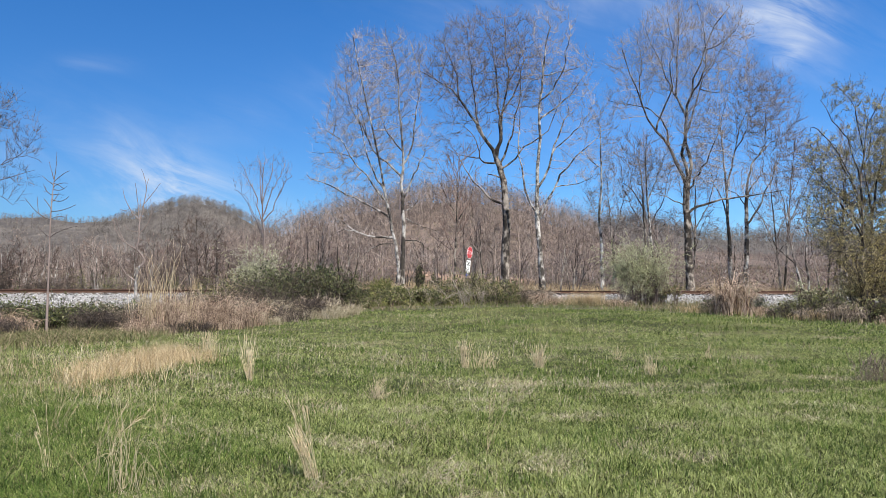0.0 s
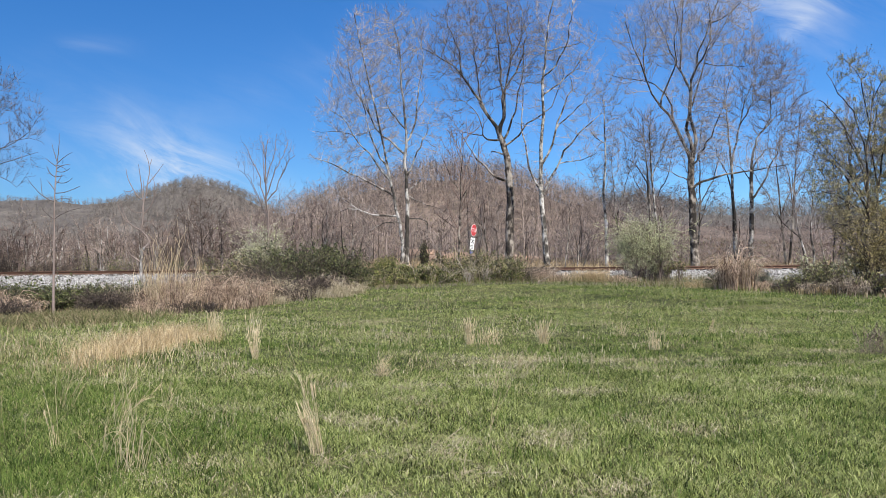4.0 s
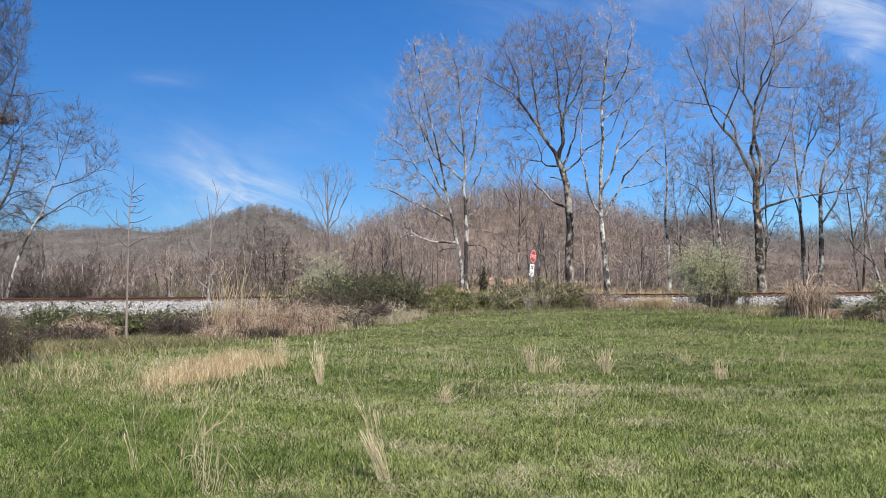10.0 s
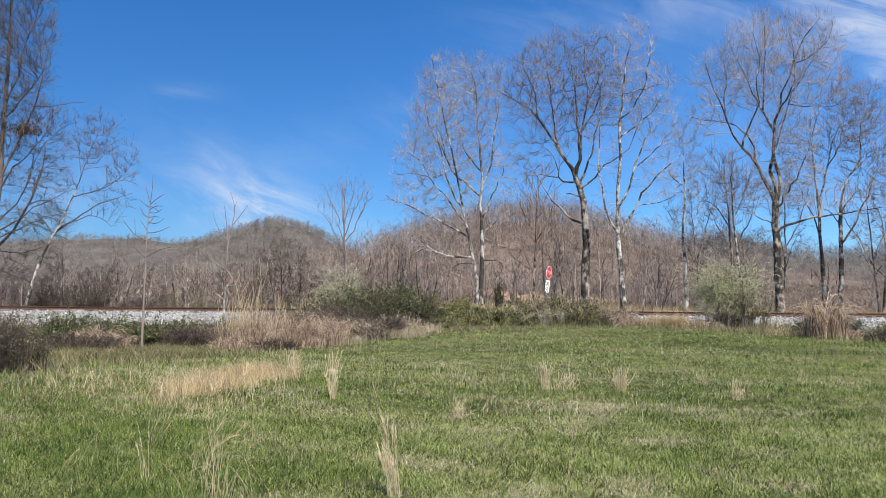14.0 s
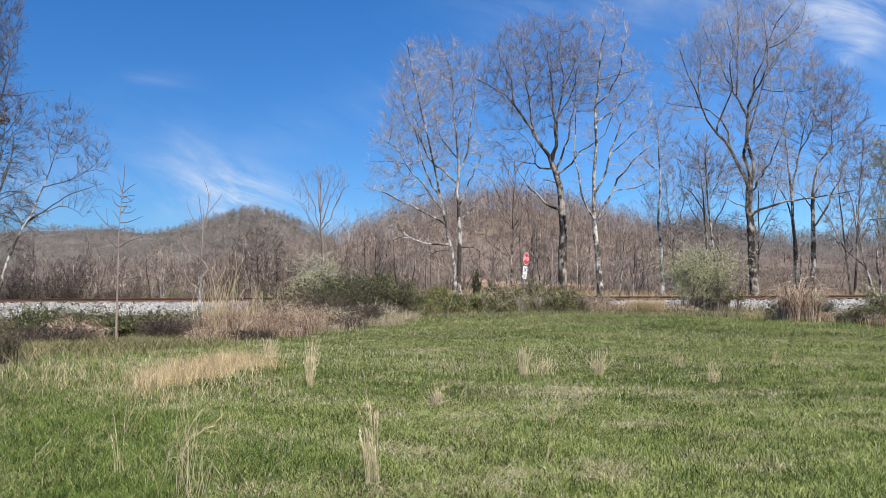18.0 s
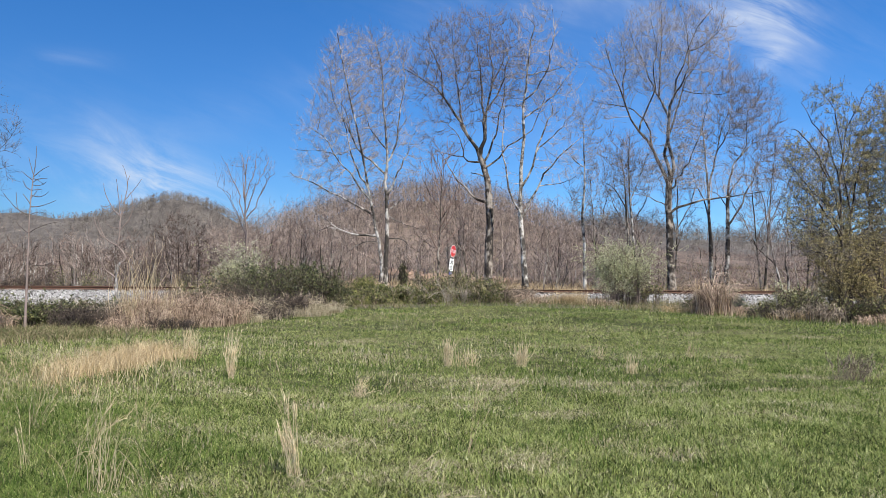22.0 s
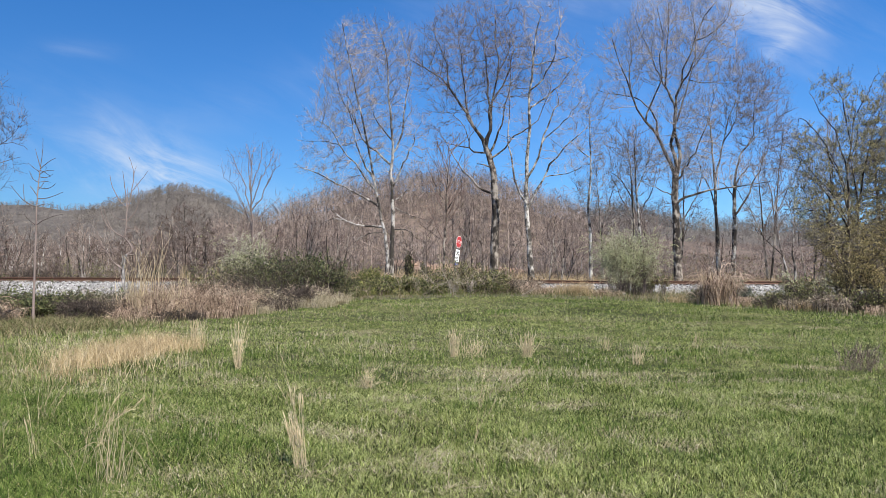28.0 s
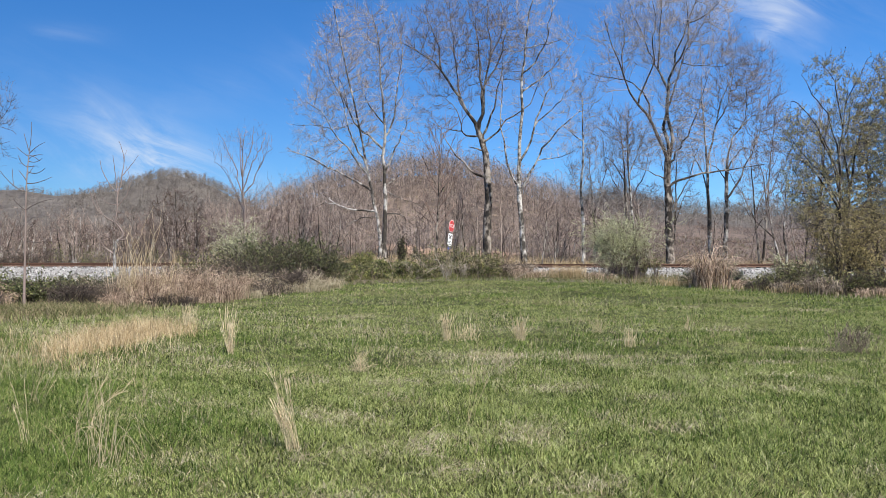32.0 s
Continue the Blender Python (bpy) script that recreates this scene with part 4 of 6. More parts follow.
crown_tree("birch_tree", "bare leaning tree with whitish trunk and spreading crown", -36.96, 53.5,
    [(-1, 0.00, 2.3, 6.1, 4.5, 11.1, 0.14, 0), (0, 0.97, 5.1, 13.0, 5.6, 15.6, 0.09, 5), (0, 0.80, 6.0, 10.5, 8.8, 12.8, 0.09, -6),
    (0, 0.55, 4.9, 8.4, 8.1, 9.6, 0.08, 7), (0, 0.53, 1.6, 7.6, 0.7, 8.1, 0.08, -6), (0, 0.88, 3.4, 10.9, 3.0, 12.0, 0.05, 6),
    (2, 0.42, 7.1, 10.3, 8.6, 10.1, 0.06, 5), (0, 0.53, 3.9, 5.9, 4.7, 4.6, 0.04, -6), (0, 0.57, 5.1, 7.8, 6.7, 7.1, 0.05, 5),
    (0, 0.97, 4.1, 13.3, 4.0, 15.2, 0.06, -6)],
    [(5.3, 13.3, 2.0, 2.4), (7.5, 11.5, 1.4, 1.6), (6.4, 9.0, 1.6, 1.4), (2.5, 7.6, 1.8, 1.0)], bark=BARK_WHITE, limb_bark=DARK_TWIG, density=26, clear=0.5, tip=0.0135, fine=0.0075, twig=DARK_TWIG, sprig=0.7)
bare_tree("walnut_tree", "bare tree with upswept limbs behind the track", -46, 58, [(-1, 0, 19, 2, 4, 0.27, 0), (0, 6, 10, 38, 12, 0.11, 5), (0, 7, 10, -38, -12, 0.11, -5)], n1=17)
bare_tree("young_tree", "bare tree with forked stem beyond the track", 33, 63, [(-1, 0, 13, 3, -3, 0.17, 0), (0, 4, 8, -36, -12, 0.09, 5), (0, 5, 8, 36, 14, 0.09, -5)], n1=17)
bare_tree("young_tree", "bare grey tree with fine twigs beyond the track", 38, 60, [(-1, 0, 15, -3, 2, 0.19, 0), (0, 5, 8, -40, -14, 0.09, 5)], n1=17)

# brush at the wood's edge
for x, y, w, h, lab in ((-18.6, 58, 2.2, 6.0, "dense reddish-brown bare thicket tree"), (-17.0, 57.5, 1.7, 4.6, "bushy reddish-brown bare thicket tree"), (-22.6, 63, 1.9, 4.6, "bare thicket tree with upright stems"), (-7.5, 60, 1.8, 5.0, "bare grey-brown thicket tree"), (-13.2, 60, 2.0, 5.6, "bare thicket tree with fine twigs"),
                        (-27.5, 60, 1.9, 4.4, "bare many-stemmed thicket tree"), (28.5, 57, 2.0, 5.0, "bare brown thicket tree beside the track"), (-32, 58, 2.0, 4.6, "bare thicket tree with dark stems"), (-10.2, 62, 1.8, 5.6, "tangled bare thicket tree"), (-25.0, 66, 2.0, 5.2, "bare brown thicket tree deeper in the wood"),
                        (2.6, 66, 1.7, 5.6, "bare thicket tree below the hill"), (11.0, 64, 1.6, 4.4, "low bare thicket tree between trunks"), (22.6, 60, 1.8, 4.2, "low bare thicket beside tall trunks")):
    crown_tree("thicket_tree", lab, x, y, [(-1, -0.3, -0.25 * w - 0.3, h * 0.5, -0.5 * w, h * 0.9, 0.06, 4), (-1, 0.0, 0.1, h * 0.5, 0.05 * w, h, 0.07, -4), (-1, 0.3, 0.3 * w + 0.2, h * 0.48, 0.55 * w, h * 0.88, 0.06, 6), (0, 0.35, -0.6 * w, h * 0.45, -0.9 * w, h * 0.6, 0.035, -8), (2, 0.35, 0.6 * w, h * 0.45, 0.9 * w, h * 0.62, 0.035, 8), (1, 0.4, 0.2 * w, h * 0.65, 0.3 * w, h * 0.9, 0.04, 14)],
               [(0.0, h * 0.66, w, h * 0.38), (0.0, h * 0.36, w * 0.85, h * 0.24)], group="thicket at the wood's edge", twig=REDTWIG if x > -16 or x < -20 else THICKET, density=16 if x > -16 or x < -20 else 80, clear=0.12, fine=0.0075 if x > -16 or x < -20 else 0.010, sprig=0.6, twigs=3, lift=0.1)
bare_tree("young_tree", "thin dark bare tree at the wood's edge", 0.9, 60, [(-1, 0, 11.6, 0, 1, 0.10, 0), (0, 5.6, 5.0, 36, 8, 0.045, 4), (0, 6.2, 4.4, -38, -14, 0.04, -4)], n1=22, n2=6, n3=4, n4=1, twig=REDTWIG)
bare_tree("young_tree", "thin bare pole tree beside the track", 8.7, 57, [(-1, 0, 5.6, 3, 8, 0.07, 0), (0, 2.5, 2.4, 36, 14, 0.03, 4)], n1=18, n2=6, n3=4, n4=1)
bare_tree("young_tree", "short bare forked tree near tall trunks", 9.9, 58, [(-1, 0, 4.8, -2, 14, 0.06, 0), (-1, 0.2, 4.2, 18, 24, 0.05, 0)], n1=18, n2=6, n3=4, n4=1)
bare_tree("young_tree", "thin bare tree between tall trunks", 3.2, 62, [(-1, 0, 7.2, -3, 4, 0.07, 0), (0, 3, 3.0, -40, -12, 0.03, 4)], n1=18, n2=6, n3=4, n4=1)

# saplings on the near side
crown_tree("sapling", "straight thin bare sapling with short side twigs", -13.35, 25.9,
    [(-1, 0.00, -0.05, 3.46, -0.02, 5.49, 0.038, 0), (0, 1.00, 0.03, 6.00, 0.06, 6.46, 0.011, 0), (0, 1.00, -0.13, 5.79, -0.23, 6.10, 0.012, 5), (0, 0.97, 0.25, 5.63, 0.52, 5.78, 0.013, -5), (0, 0.93, -0.25, 5.45, -0.45, 5.62, 0.011, 8), (0, 0.90, 0.22, 5.34, 0.51, 5.34, 0.011, -8),
     (0, 0.82, -0.24, 5.08, -0.35, 5.33, 0.011, 6), (0, 0.88, 0.20, 5.12, 0.43, 5.24, 0.010, 6), (0, 0.78, 0.27, 4.73, 0.59, 4.89, 0.012, -6), (0, 0.70, -0.19, 4.68, -0.32, 4.82, 0.015, 5), (0, 0.68, 0.39, 4.43, 0.78, 4.61, 0.013, 6), (0, 0.62, -0.46, 4.32, -0.83, 4.81, 0.017, -6),
     (0, 0.62, 0.18, 4.19, 0.39, 4.19, 0.010, 8), (0, 0.50, 0.40, 3.72, 0.97, 3.86, 0.012, -6), (0, 0.50, -0.33, 3.71, -0.49, 3.91, 0.011, 6), (0, 0.75, 0.10, 4.88, 0.14, 5.04, 0.010, 15), (11, 0.45, -0.48, 4.58, -0.51, 4.88, 0.009, 5), (0, 0.82, 0.18, 4.96, 0.35, 4.96, 0.009, -15),
     (0, 0.95, 0.16, 5.28, 0.31, 5.16, 0.009, 12), (0, 0.42, 0.21, 3.22, 0.40, 3.22, 0.009, 9), (0, 0.33, 0.44, 2.40, 0.85, 2.52, 0.009, -9)],
    [(-0.0, 5.0, 0.5, 0.7)], bark=TWIG, limb_bark=DARK_TWIG, twig=DARK_TWIG, group="saplings at the field edge", sink=0.2, density=26, stride=0.13, tip=0.005, fine=0.0034, sprig=0.2, twigs=1, clear=0.75, wobble=0.06)
crown_tree("sapling", "crooked pale bare sapling with upright shoots", -13.11, 33.0,
    [(-1, 0.00, -0.10, 2.00, 0.02, 2.63, 0.067, 0), (0, 1.00, 0.20, 2.91, -0.12, 3.36, 0.061, 0), (1, 1.00, -0.05, 3.92, 0.04, 4.83, 0.056, 3), (2, 1.00, 0.12, 5.85, 0.00, 6.87, 0.044, -3), (0, 0.50, -0.71, 2.76, -1.18, 3.82, 0.036, -6), (1, 1.00, -0.84, 3.87, -1.34, 4.79, 0.034, 6),
     (0, 1.00, 0.54, 2.73, 1.16, 3.10, 0.032, 6), (2, 0.53, 0.27, 4.70, 0.36, 5.75, 0.036, -8), (2, 0.88, -0.60, 5.25, -0.88, 6.09, 0.034, 5), (2, 0.60, -0.04, 4.83, -0.08, 5.60, 0.027, 8), (2, 0.82, -0.21, 5.47, -0.23, 6.24, 0.024, -6), (3, 0.25, 0.36, 5.67, 0.75, 6.30, 0.029, 5),
     (5, 0.42, -0.96, 4.33, -1.07, 4.89, 0.019, -5), (2, 0.60, -0.43, 4.20, -0.75, 4.46, 0.018, 5), (4, 0.50, -1.04, 3.11, -1.31, 3.52, 0.015, 6), (7, 0.42, 0.50, 5.08, 0.60, 5.39, 0.015, 6), (8, 0.47, -0.73, 5.09, -0.97, 5.15, 0.012, -4), (3, 0.50, 0.22, 6.23, 0.27, 6.49, 0.012, 4)],
    [(-0.1, 5.3, 0.6, 1.0)], bark=SAPLING, limb_bark=TWIG, twig=TWIG, group="saplings at the field edge", sink=0.2, density=5, stride=0.18, tip=0.006, fine=0.004, sprig=0.3, twigs=1, clear=0.6, fork=True, wobble=0.12)
crown_tree("sapling", "bare multi-stemmed young tree with fine upright twigs", -10.64, 46.0,
    [(-1, 0.00, -0.1, 5.1, 0.0, 8.8, 0.075, 0), (0, 0.35, -0.8, 5.2, -1.6, 6.9, 0.04, 6), (0, 0.50, 0.8, 6.4, 1.6, 7.9, 0.04, -6), (0, 0.47, -0.7, 6.9, -1.3, 8.5, 0.04, -8), (0, 0.53, 0.6, 7.5, 1.0, 9.0, 0.035, 8), (0, 0.62, -0.4, 7.8, -0.6, 9.2, 0.03, 6),
     (0, 0.65, 0.3, 8.1, 0.5, 9.2, 0.03, -6), (0, 0.40, 0.7, 5.2, 1.4, 5.9, 0.028, 6), (1, 0.5, -1.3, 6.4, -2.1, 7.2, 0.025, 6), (2, 0.5, 1.0, 7.4, 1.3, 8.4, 0.025, 6)],
    [(-0.1, 7.7, 1.7, 1.5), (0.1, 5.9, 1.3, 0.9)], bark=TWIG, limb_bark=TWIG, twig=TWIG, group="saplings at the field edge", density=24, stride=0.3, tip=0.007, fine=0.005, sprig=0.8, twigs=2, clear=0.4, lift=0.35)

# leafy ivy-grown tree on the near side
crown_tree("spring_tree", "dense tree with dark branches and small olive spring leaves", 19.05, 34.6,
    [(-1, -0.10, -0.1, 4.3, 0.3, 9.3, 0.11, 0), (-1, 0.10, 0.8, 4.3, 1.6, 9.3, 0.10, 3), (0, 0.47, -1.4, 5.6, -2.6, 6.2, 0.06, -6),
    (0, 0.82, -0.3, 9.3, -1.0, 11.0, 0.05, 6), (0, 0.95, 0.8, 10.1, 1.3, 11.0, 0.04, -6), (1, 0.42, 2.3, 5.9, 3.6, 8.0, 0.08, 5),
    (1, 0.82, 2.4, 9.3, 2.7, 11.1, 0.06, -6), (0, 0.35, -1.3, 3.3, -2.2, 3.0, 0.04, -8), (0, 0.55, -0.8, 6.9, -1.6, 7.9, 0.05, 8),
    (1, 0.55, 0.6, 6.9, 0.8, 9.3, 0.06, -6), (0, 0.42, -1.5, 4.7, -2.9, 4.8, 0.05, 6), (0, 0.62, -1.3, 8.1, -2.5, 8.7, 0.045, -5),
    (1, 0.48, 2.1, 5.1, 3.7, 5.3, 0.05, 6), (0, 0.72, -0.8, 8.9, -1.8, 10.2, 0.04, 5), (0, 0.50, -1.1, 5.9, -2.0, 7.3, 0.045, 10)],
    [(0.5, 7.7, 1.2, 2.7), (2.6, 7.7, 1.9, 3.3), (-1.2, 6.1, 1.1, 1.3), (-0.6, 10.3, 0.8, 0.8), (-1.6, 7.4, 1.1, 1.1), (-0.6, 4.2, 1.7, 1.4), (2.5, 4.3, 1.8, 1.6), (-1.7, 5.2, 1.0, 0.9), (1.0, 6.0, 1.2, 2.4), (0.2, 3.4, 2.0, 1.1)], density=190, stride=0.22, clear=0.08, sink=0.2, tip=0.006, fine=0.0045, sprig=0.5, twig=DARK_TWIG, buds=(OLIVE, 11, 0.85), bud_size=0.05, group="leafing trees", hang=0.05, floor=1.5, straight=0.25)
bare_tree("spring_tree", "bushy small tree with olive-green spring leaves", 22.0, 36, [
    (-1, -0.2, 8.37, -4, -6, 0.14, 0), (-1, 0.4, 7.91, 12, 8, 0.14, 0), (0, 2.5, 4.65, -44, -16, 0.06, 6), (1, 2.5, 4.65, 44, 20, 0.06, -6)], n1=28, n2=9, n3=6, n4=0, lift=0.03, spread=52, reach=0.31, buds=(OLIVE, 15, 0.95), bud_size=0.048, first=0.12, group="leafing trees")

# ---- woods beyond the railway ----


def wood_template(h, leans, n1, n2, n3):
    """A small cheap bare tree about h metres high: stems, and the rest."""
    stems, rest = [], []
    for lean in leans:
        P = stem_path(np.zeros(3), h * rng.uniform(0.8, 1.0), lean, lean * 0.4, rng.uniform(-5, 5), m=7, wobble=0.07)
        s = np.linspace(0, 1, 7)
        stems.append(tubes(P[None], (h * 0.0085 * (1 - 0.9 * s) + 0.010)[None], 5))
        P1, L1, _, _ = grow(P[None], np.array([h]), n1, 0.18, 0.36, 40, 0.08, 4)
        rest.append(tubes(P1, (0.010 + 0.007 * L1)[:, None] * np.linspace(1, 0.3, 4), 3))
        P2, L2, _, _ = grow(P1, L1, n2, 0.15, 0.5, 42, 0.05, 3)
        rest.append(ribbons(P2, (0.010 + 0.006 * L2)[:, None] * np.linspace(1, 0.4, 3)))
        P3, L3, _, _ = grow(P2, L2, n3, 0.2, 0.6, 40, 0.04, 2)
        rest.append(ribbons(P3, np.full((len(P3), 2), 0.010) * np.array([1, 0.6])))
    return stems, join(*rest)


def build_copse():
    """Separate bare trees in the flat wood behind the track."""
    kinds = []
    for h, st, lab in ((7, (0,), "slender bare woodland tree"), (6, (-5, 7), "twin-stemmed bare woodland tree"), (8.5, (2,), "tall bare woodland tree"), (4.5, (-14, 3, 16), "bushy bare young tree"), (5.0, (-8, 10), "low bare thicket tree")):
        root = thing("woodland_tree", lab + " with grey-brown twigs", "tree", group="bare woodland trees")
        stems, rest = wood_template(h, st, 20 if len(st) < 2 else 12, 5, 3)
        for s in stems:
            part("trunk", s, BARK_PALE, root)
        part("twigwork", rest, WOODS, root, kind="stuff")
        kinds.append(root)
    for h, st, lab in ((7.5, (1,), "slim pale-stemmed bare tree"), (6.5, (-7, 6), "forked pale-stemmed bare tree"), (5.5, (-12, 2, 13), "dark twiggy bare understorey tree")):
        root = thing("woodland_tree", lab + " in dense brush", "tree", group="bare woodland trees")
        stems, rest = wood_template(h, st, 22 if len(st) < 2 else 14, 6, 3)
        for s in stems:
            part("trunk", s, BARK_WHITE, root)
        part("twigwork", rest, THICKET if h < 6 else WOODS, root, kind="stuff")
        kinds.append(root)
    used = set()
    for n in range(270):
        if n < 170:
            k = int(rng.integers(0, 5))
            y = 62 + 75 * rng.uniform() ** 1.5
            x = rng.uniform(-0.80, 0.22 if n % 3 else 0.74) * y
        else:
            k = int(rng.integers(5, 8))
            y = 57.5 + 40 * rng.uniform() ** 1.6
            x = rng.uniform(-0.82, -0.2) * y
        m = pose(x, y, float(ground_z(x, y)) - 0.1, 0, 0, rng.uniform(0, 360))
        if k not in used:
            kinds[k].matrix_world = m
            kinds[k].scale = (0.7, 0.7, 0.7)
            used.add(k)
        else:
            ob = copy_thing(kinds[k], m)
            s = rng.uniform(0.5, 0.85)
            ob.scale = (s, s, s)


def wood_templates(sizes, n1, n2, thick, low=0.18, ratio=0.42, spread=50):
    """Very cheap bare trees for slopes seen from afar."""
    out = []
    for h, leans in sizes:
        geos = []
        for lean in leans:
            P = stem_path(np.zeros(3), h, lean, 0, 0, m=4, wobble=0.08)
            geos.append(ribbons(P[None], np.array([[0.06, 0.05, 0.03, 0.012]]) * thick))
            P1, L1, _, _ = grow(P[None], np.array([h]), n1 // len(leans), low, ratio, spread, 0.04, 2)
            geos.append(ribbons(P1, (0.016 + 0.006 * L1)[:, None] * np.array([1, 0.45]) * thick))
            if n2:
                P2, L2, _, _ = grow(P1, L1, n2, 0.2, 0.55, 46, 0.06, 2)
                geos.append(ribbons(P2, np.full((len(P2), 2), 0.016) * np.array([1, 0.6]) * thick))
        out.append(join(*geos))
    return out


def build_woods():
    """The wooded slopes: far too many bare trees to count."""
    sizes = ((8.5, (0,)), (7, (4,)), (10, (-2,)), (6.5, (-6, 8)), (8, (-3,)), (9, (2,)))
    for name, lab, temps, bands, crests in (
            ("hillside_woods", "grey-brown leafless woods on the nearer hill", wood_templates(sizes, 15, 3, 1.0), ((64, 110, 420, 0.66), (90, 140, 420, 0.66), (130, 215, 2100, 0.8)), ((4, 182, 42, 34, 1500), (-40, 200, 30, 30, 300))),
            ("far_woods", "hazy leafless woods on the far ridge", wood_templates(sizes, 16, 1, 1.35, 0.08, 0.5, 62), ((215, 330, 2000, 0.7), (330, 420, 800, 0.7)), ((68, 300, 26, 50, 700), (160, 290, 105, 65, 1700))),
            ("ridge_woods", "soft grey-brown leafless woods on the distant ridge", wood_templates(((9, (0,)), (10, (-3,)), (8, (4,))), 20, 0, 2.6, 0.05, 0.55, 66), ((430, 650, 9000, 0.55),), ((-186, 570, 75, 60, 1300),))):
        spots, sizes_of = [], []            # bands: from, to, how many, scale; crests: centre, reach, how many
        for ylo, yhi, count, scale in bands:
            y = rng.uniform(ylo, yhi, count)
            x = y * rng.uniform(-0.82, 0.78, count)
            spots.append(np.stack([x, y], -1))
            sizes_of.append(scale * rng.uniform(0.55, 1.15, count))
        for x0, y0, rx, ry, count in crests:
            a, q = rng.uniform(0, 2 * np.pi, count), np.sqrt(rng.uniform(0, 1, count))
            spots.append(np.stack([x0 + rx * q * np.cos(a), y0 + ry * q * np.sin(a)], -1))
            sizes_of.append(rng.uniform(0.4, 0.85, count))
        spots, sizes_of = np.concatenate(spots), np.concatenate(sizes_of)
        # lower scrub on the flat land away from the nearer hill
        flank = (np.abs(spots[:, 0] - 2) > 0.30 * spots[:, 1]) & (spots[:, 1] < 215)
        sizes_of = np.where(flank, sizes_of * 0.55, sizes_of)
        # the open land behind the right-hand hills stays bare
        seen = (spots[:, 1] < 425) | (spots[:, 0] < -0.12 * spots[:, 1])
        spots, sizes_of = spots[seen], sizes_of[seen]
        # open flat land before the low ridge
        thin = (spots[:, 0] > 0.2 * spots[:, 1]) & (spots[:, 1] < 215) & (rng.uniform(size=len(spots)) < 0.65)
        spots, sizes_of = spots[~thin], sizes_of[~thin]
        # a thinly grown clearing on the nearer hill
        keep = ~((((spots[:, 0] + 0.5) / 9) ** 2 + ((spots[:, 1] - 112) / 44) ** 2 < 1) & (rng.uniform(size=len(spots)) < 0.6))
        spots, sizes_of = spots[keep], sizes_of[keep]
        which = rng.integers(0, len(temps), len(spots))
        geos = []
        for k, (V, F) in enumerate(temps):
            S, s = spots[which == k], sizes_of[which == k][:, None]
            n = len(S)
            a = rng.uniform(0, 2 * np.pi, n)[:, None]
            X = (V[None, :, 0] * np.cos(a) - V[None, :, 1] * np.sin(a)) * s + S[:, :1]
            Y = (V[None, :, 0] * np.sin(a) + V[None, :, 1] * np.cos(a)) * s + S[:, 1:]
            Z = V[None, :, 2] * s + ground_z(S[:, 0], S[:, 1])[:, None] - 0.2
            geos.append((np.stack([X, Y, Z], -1).reshape(-1, 3), (np.arange(n)[:, None, None] * len(V) + F).reshape(-1, 4)))
        # both farther woods take the colour with the haze mixed in
        tagged(part(name, join(*geos), WOODS if name == "hillside_woods" else HAZED_WOODS), lab, "woods", kind="stuff")


build_copse()
build_woods()

# ---- shrubs and brambles ----


def canes(n, rx, ry, h, arch, m=6, jitter=0.12, r=0.008, droop=None):
    """Arching canes that rise in bunches from an oval patch: polylines and radii."""
    k = max(3, n // 16)
    a, q = rng.uniform(0, 2 * np.pi, k), np.sqrt(rng.uniform(0, 1, k))
    of = rng.integers(0, k, n)
    spot = np.stack([np.cos(a) * q * rx, np.sin(a) * q * ry, np.zeros(k)], -1)
    base = spot[of] + rng.normal(0, 0.07 + 0.06 * min(rx, 1.5), (n, 3)) * np.array([1, 0.8, 0])
    lie = unit(np.stack([np.cos(a) * rx + rng.normal(0, 0.5, k), np.sin(a) * ry + rng.normal(0, 0.5, k), np.zeros(k)], -1))
    b = rng.uniform(0, 2 * np.pi, n)
    out = unit(lie[of] * 0.7 + np.stack([np.cos(b), np.sin(b), np.zeros(n)], -1))
    H = h * rng.uniform(0.5, 1.12, k)[of] * rng.uniform(0.62, 1.08, n) * (1 - 0.4 * q[of] ** 2)
    s = np.linspace(0, 1, m)
    up = np.sin(s * np.pi * 0.62)[None] * H[:, None] if arch > 0.5 else (s ** 0.8)[None] * H[:, None]
    if droop is not None:
        up = H[:, None] * (np.sin(s * droop) / math.sin(min(droop, math.pi / 2)))[None]
    go = (s ** 1.5)[None] * arch * H[:, None] * rng.uniform(0.3, 1.2, n)[:, None]
    P = base[:, None] + out[:, None] * go[..., None] + np.array([0, 0, 1.0]) * up[..., None]
    P = P + rng.normal(0, jitter, P.shape) * s[None, :, None] * H[:, None, None] * 0.5
    P[:, :, 2] = np.maximum(P[:, :, 2], -0.05)
    R = r * rng.uniform(0.6, 1.3, n)[:, None] * np.linspace(1, 0.35, m)[None]
    return P, R


def settle(P, x, y, z):
    """Lift each cane's foot onto the ground round the patch."""
    P[:, :, 2] += (ground_z(P[:, 0, 0] + x, P[:, 0, 1] + y) - z)[:, None]
    return P


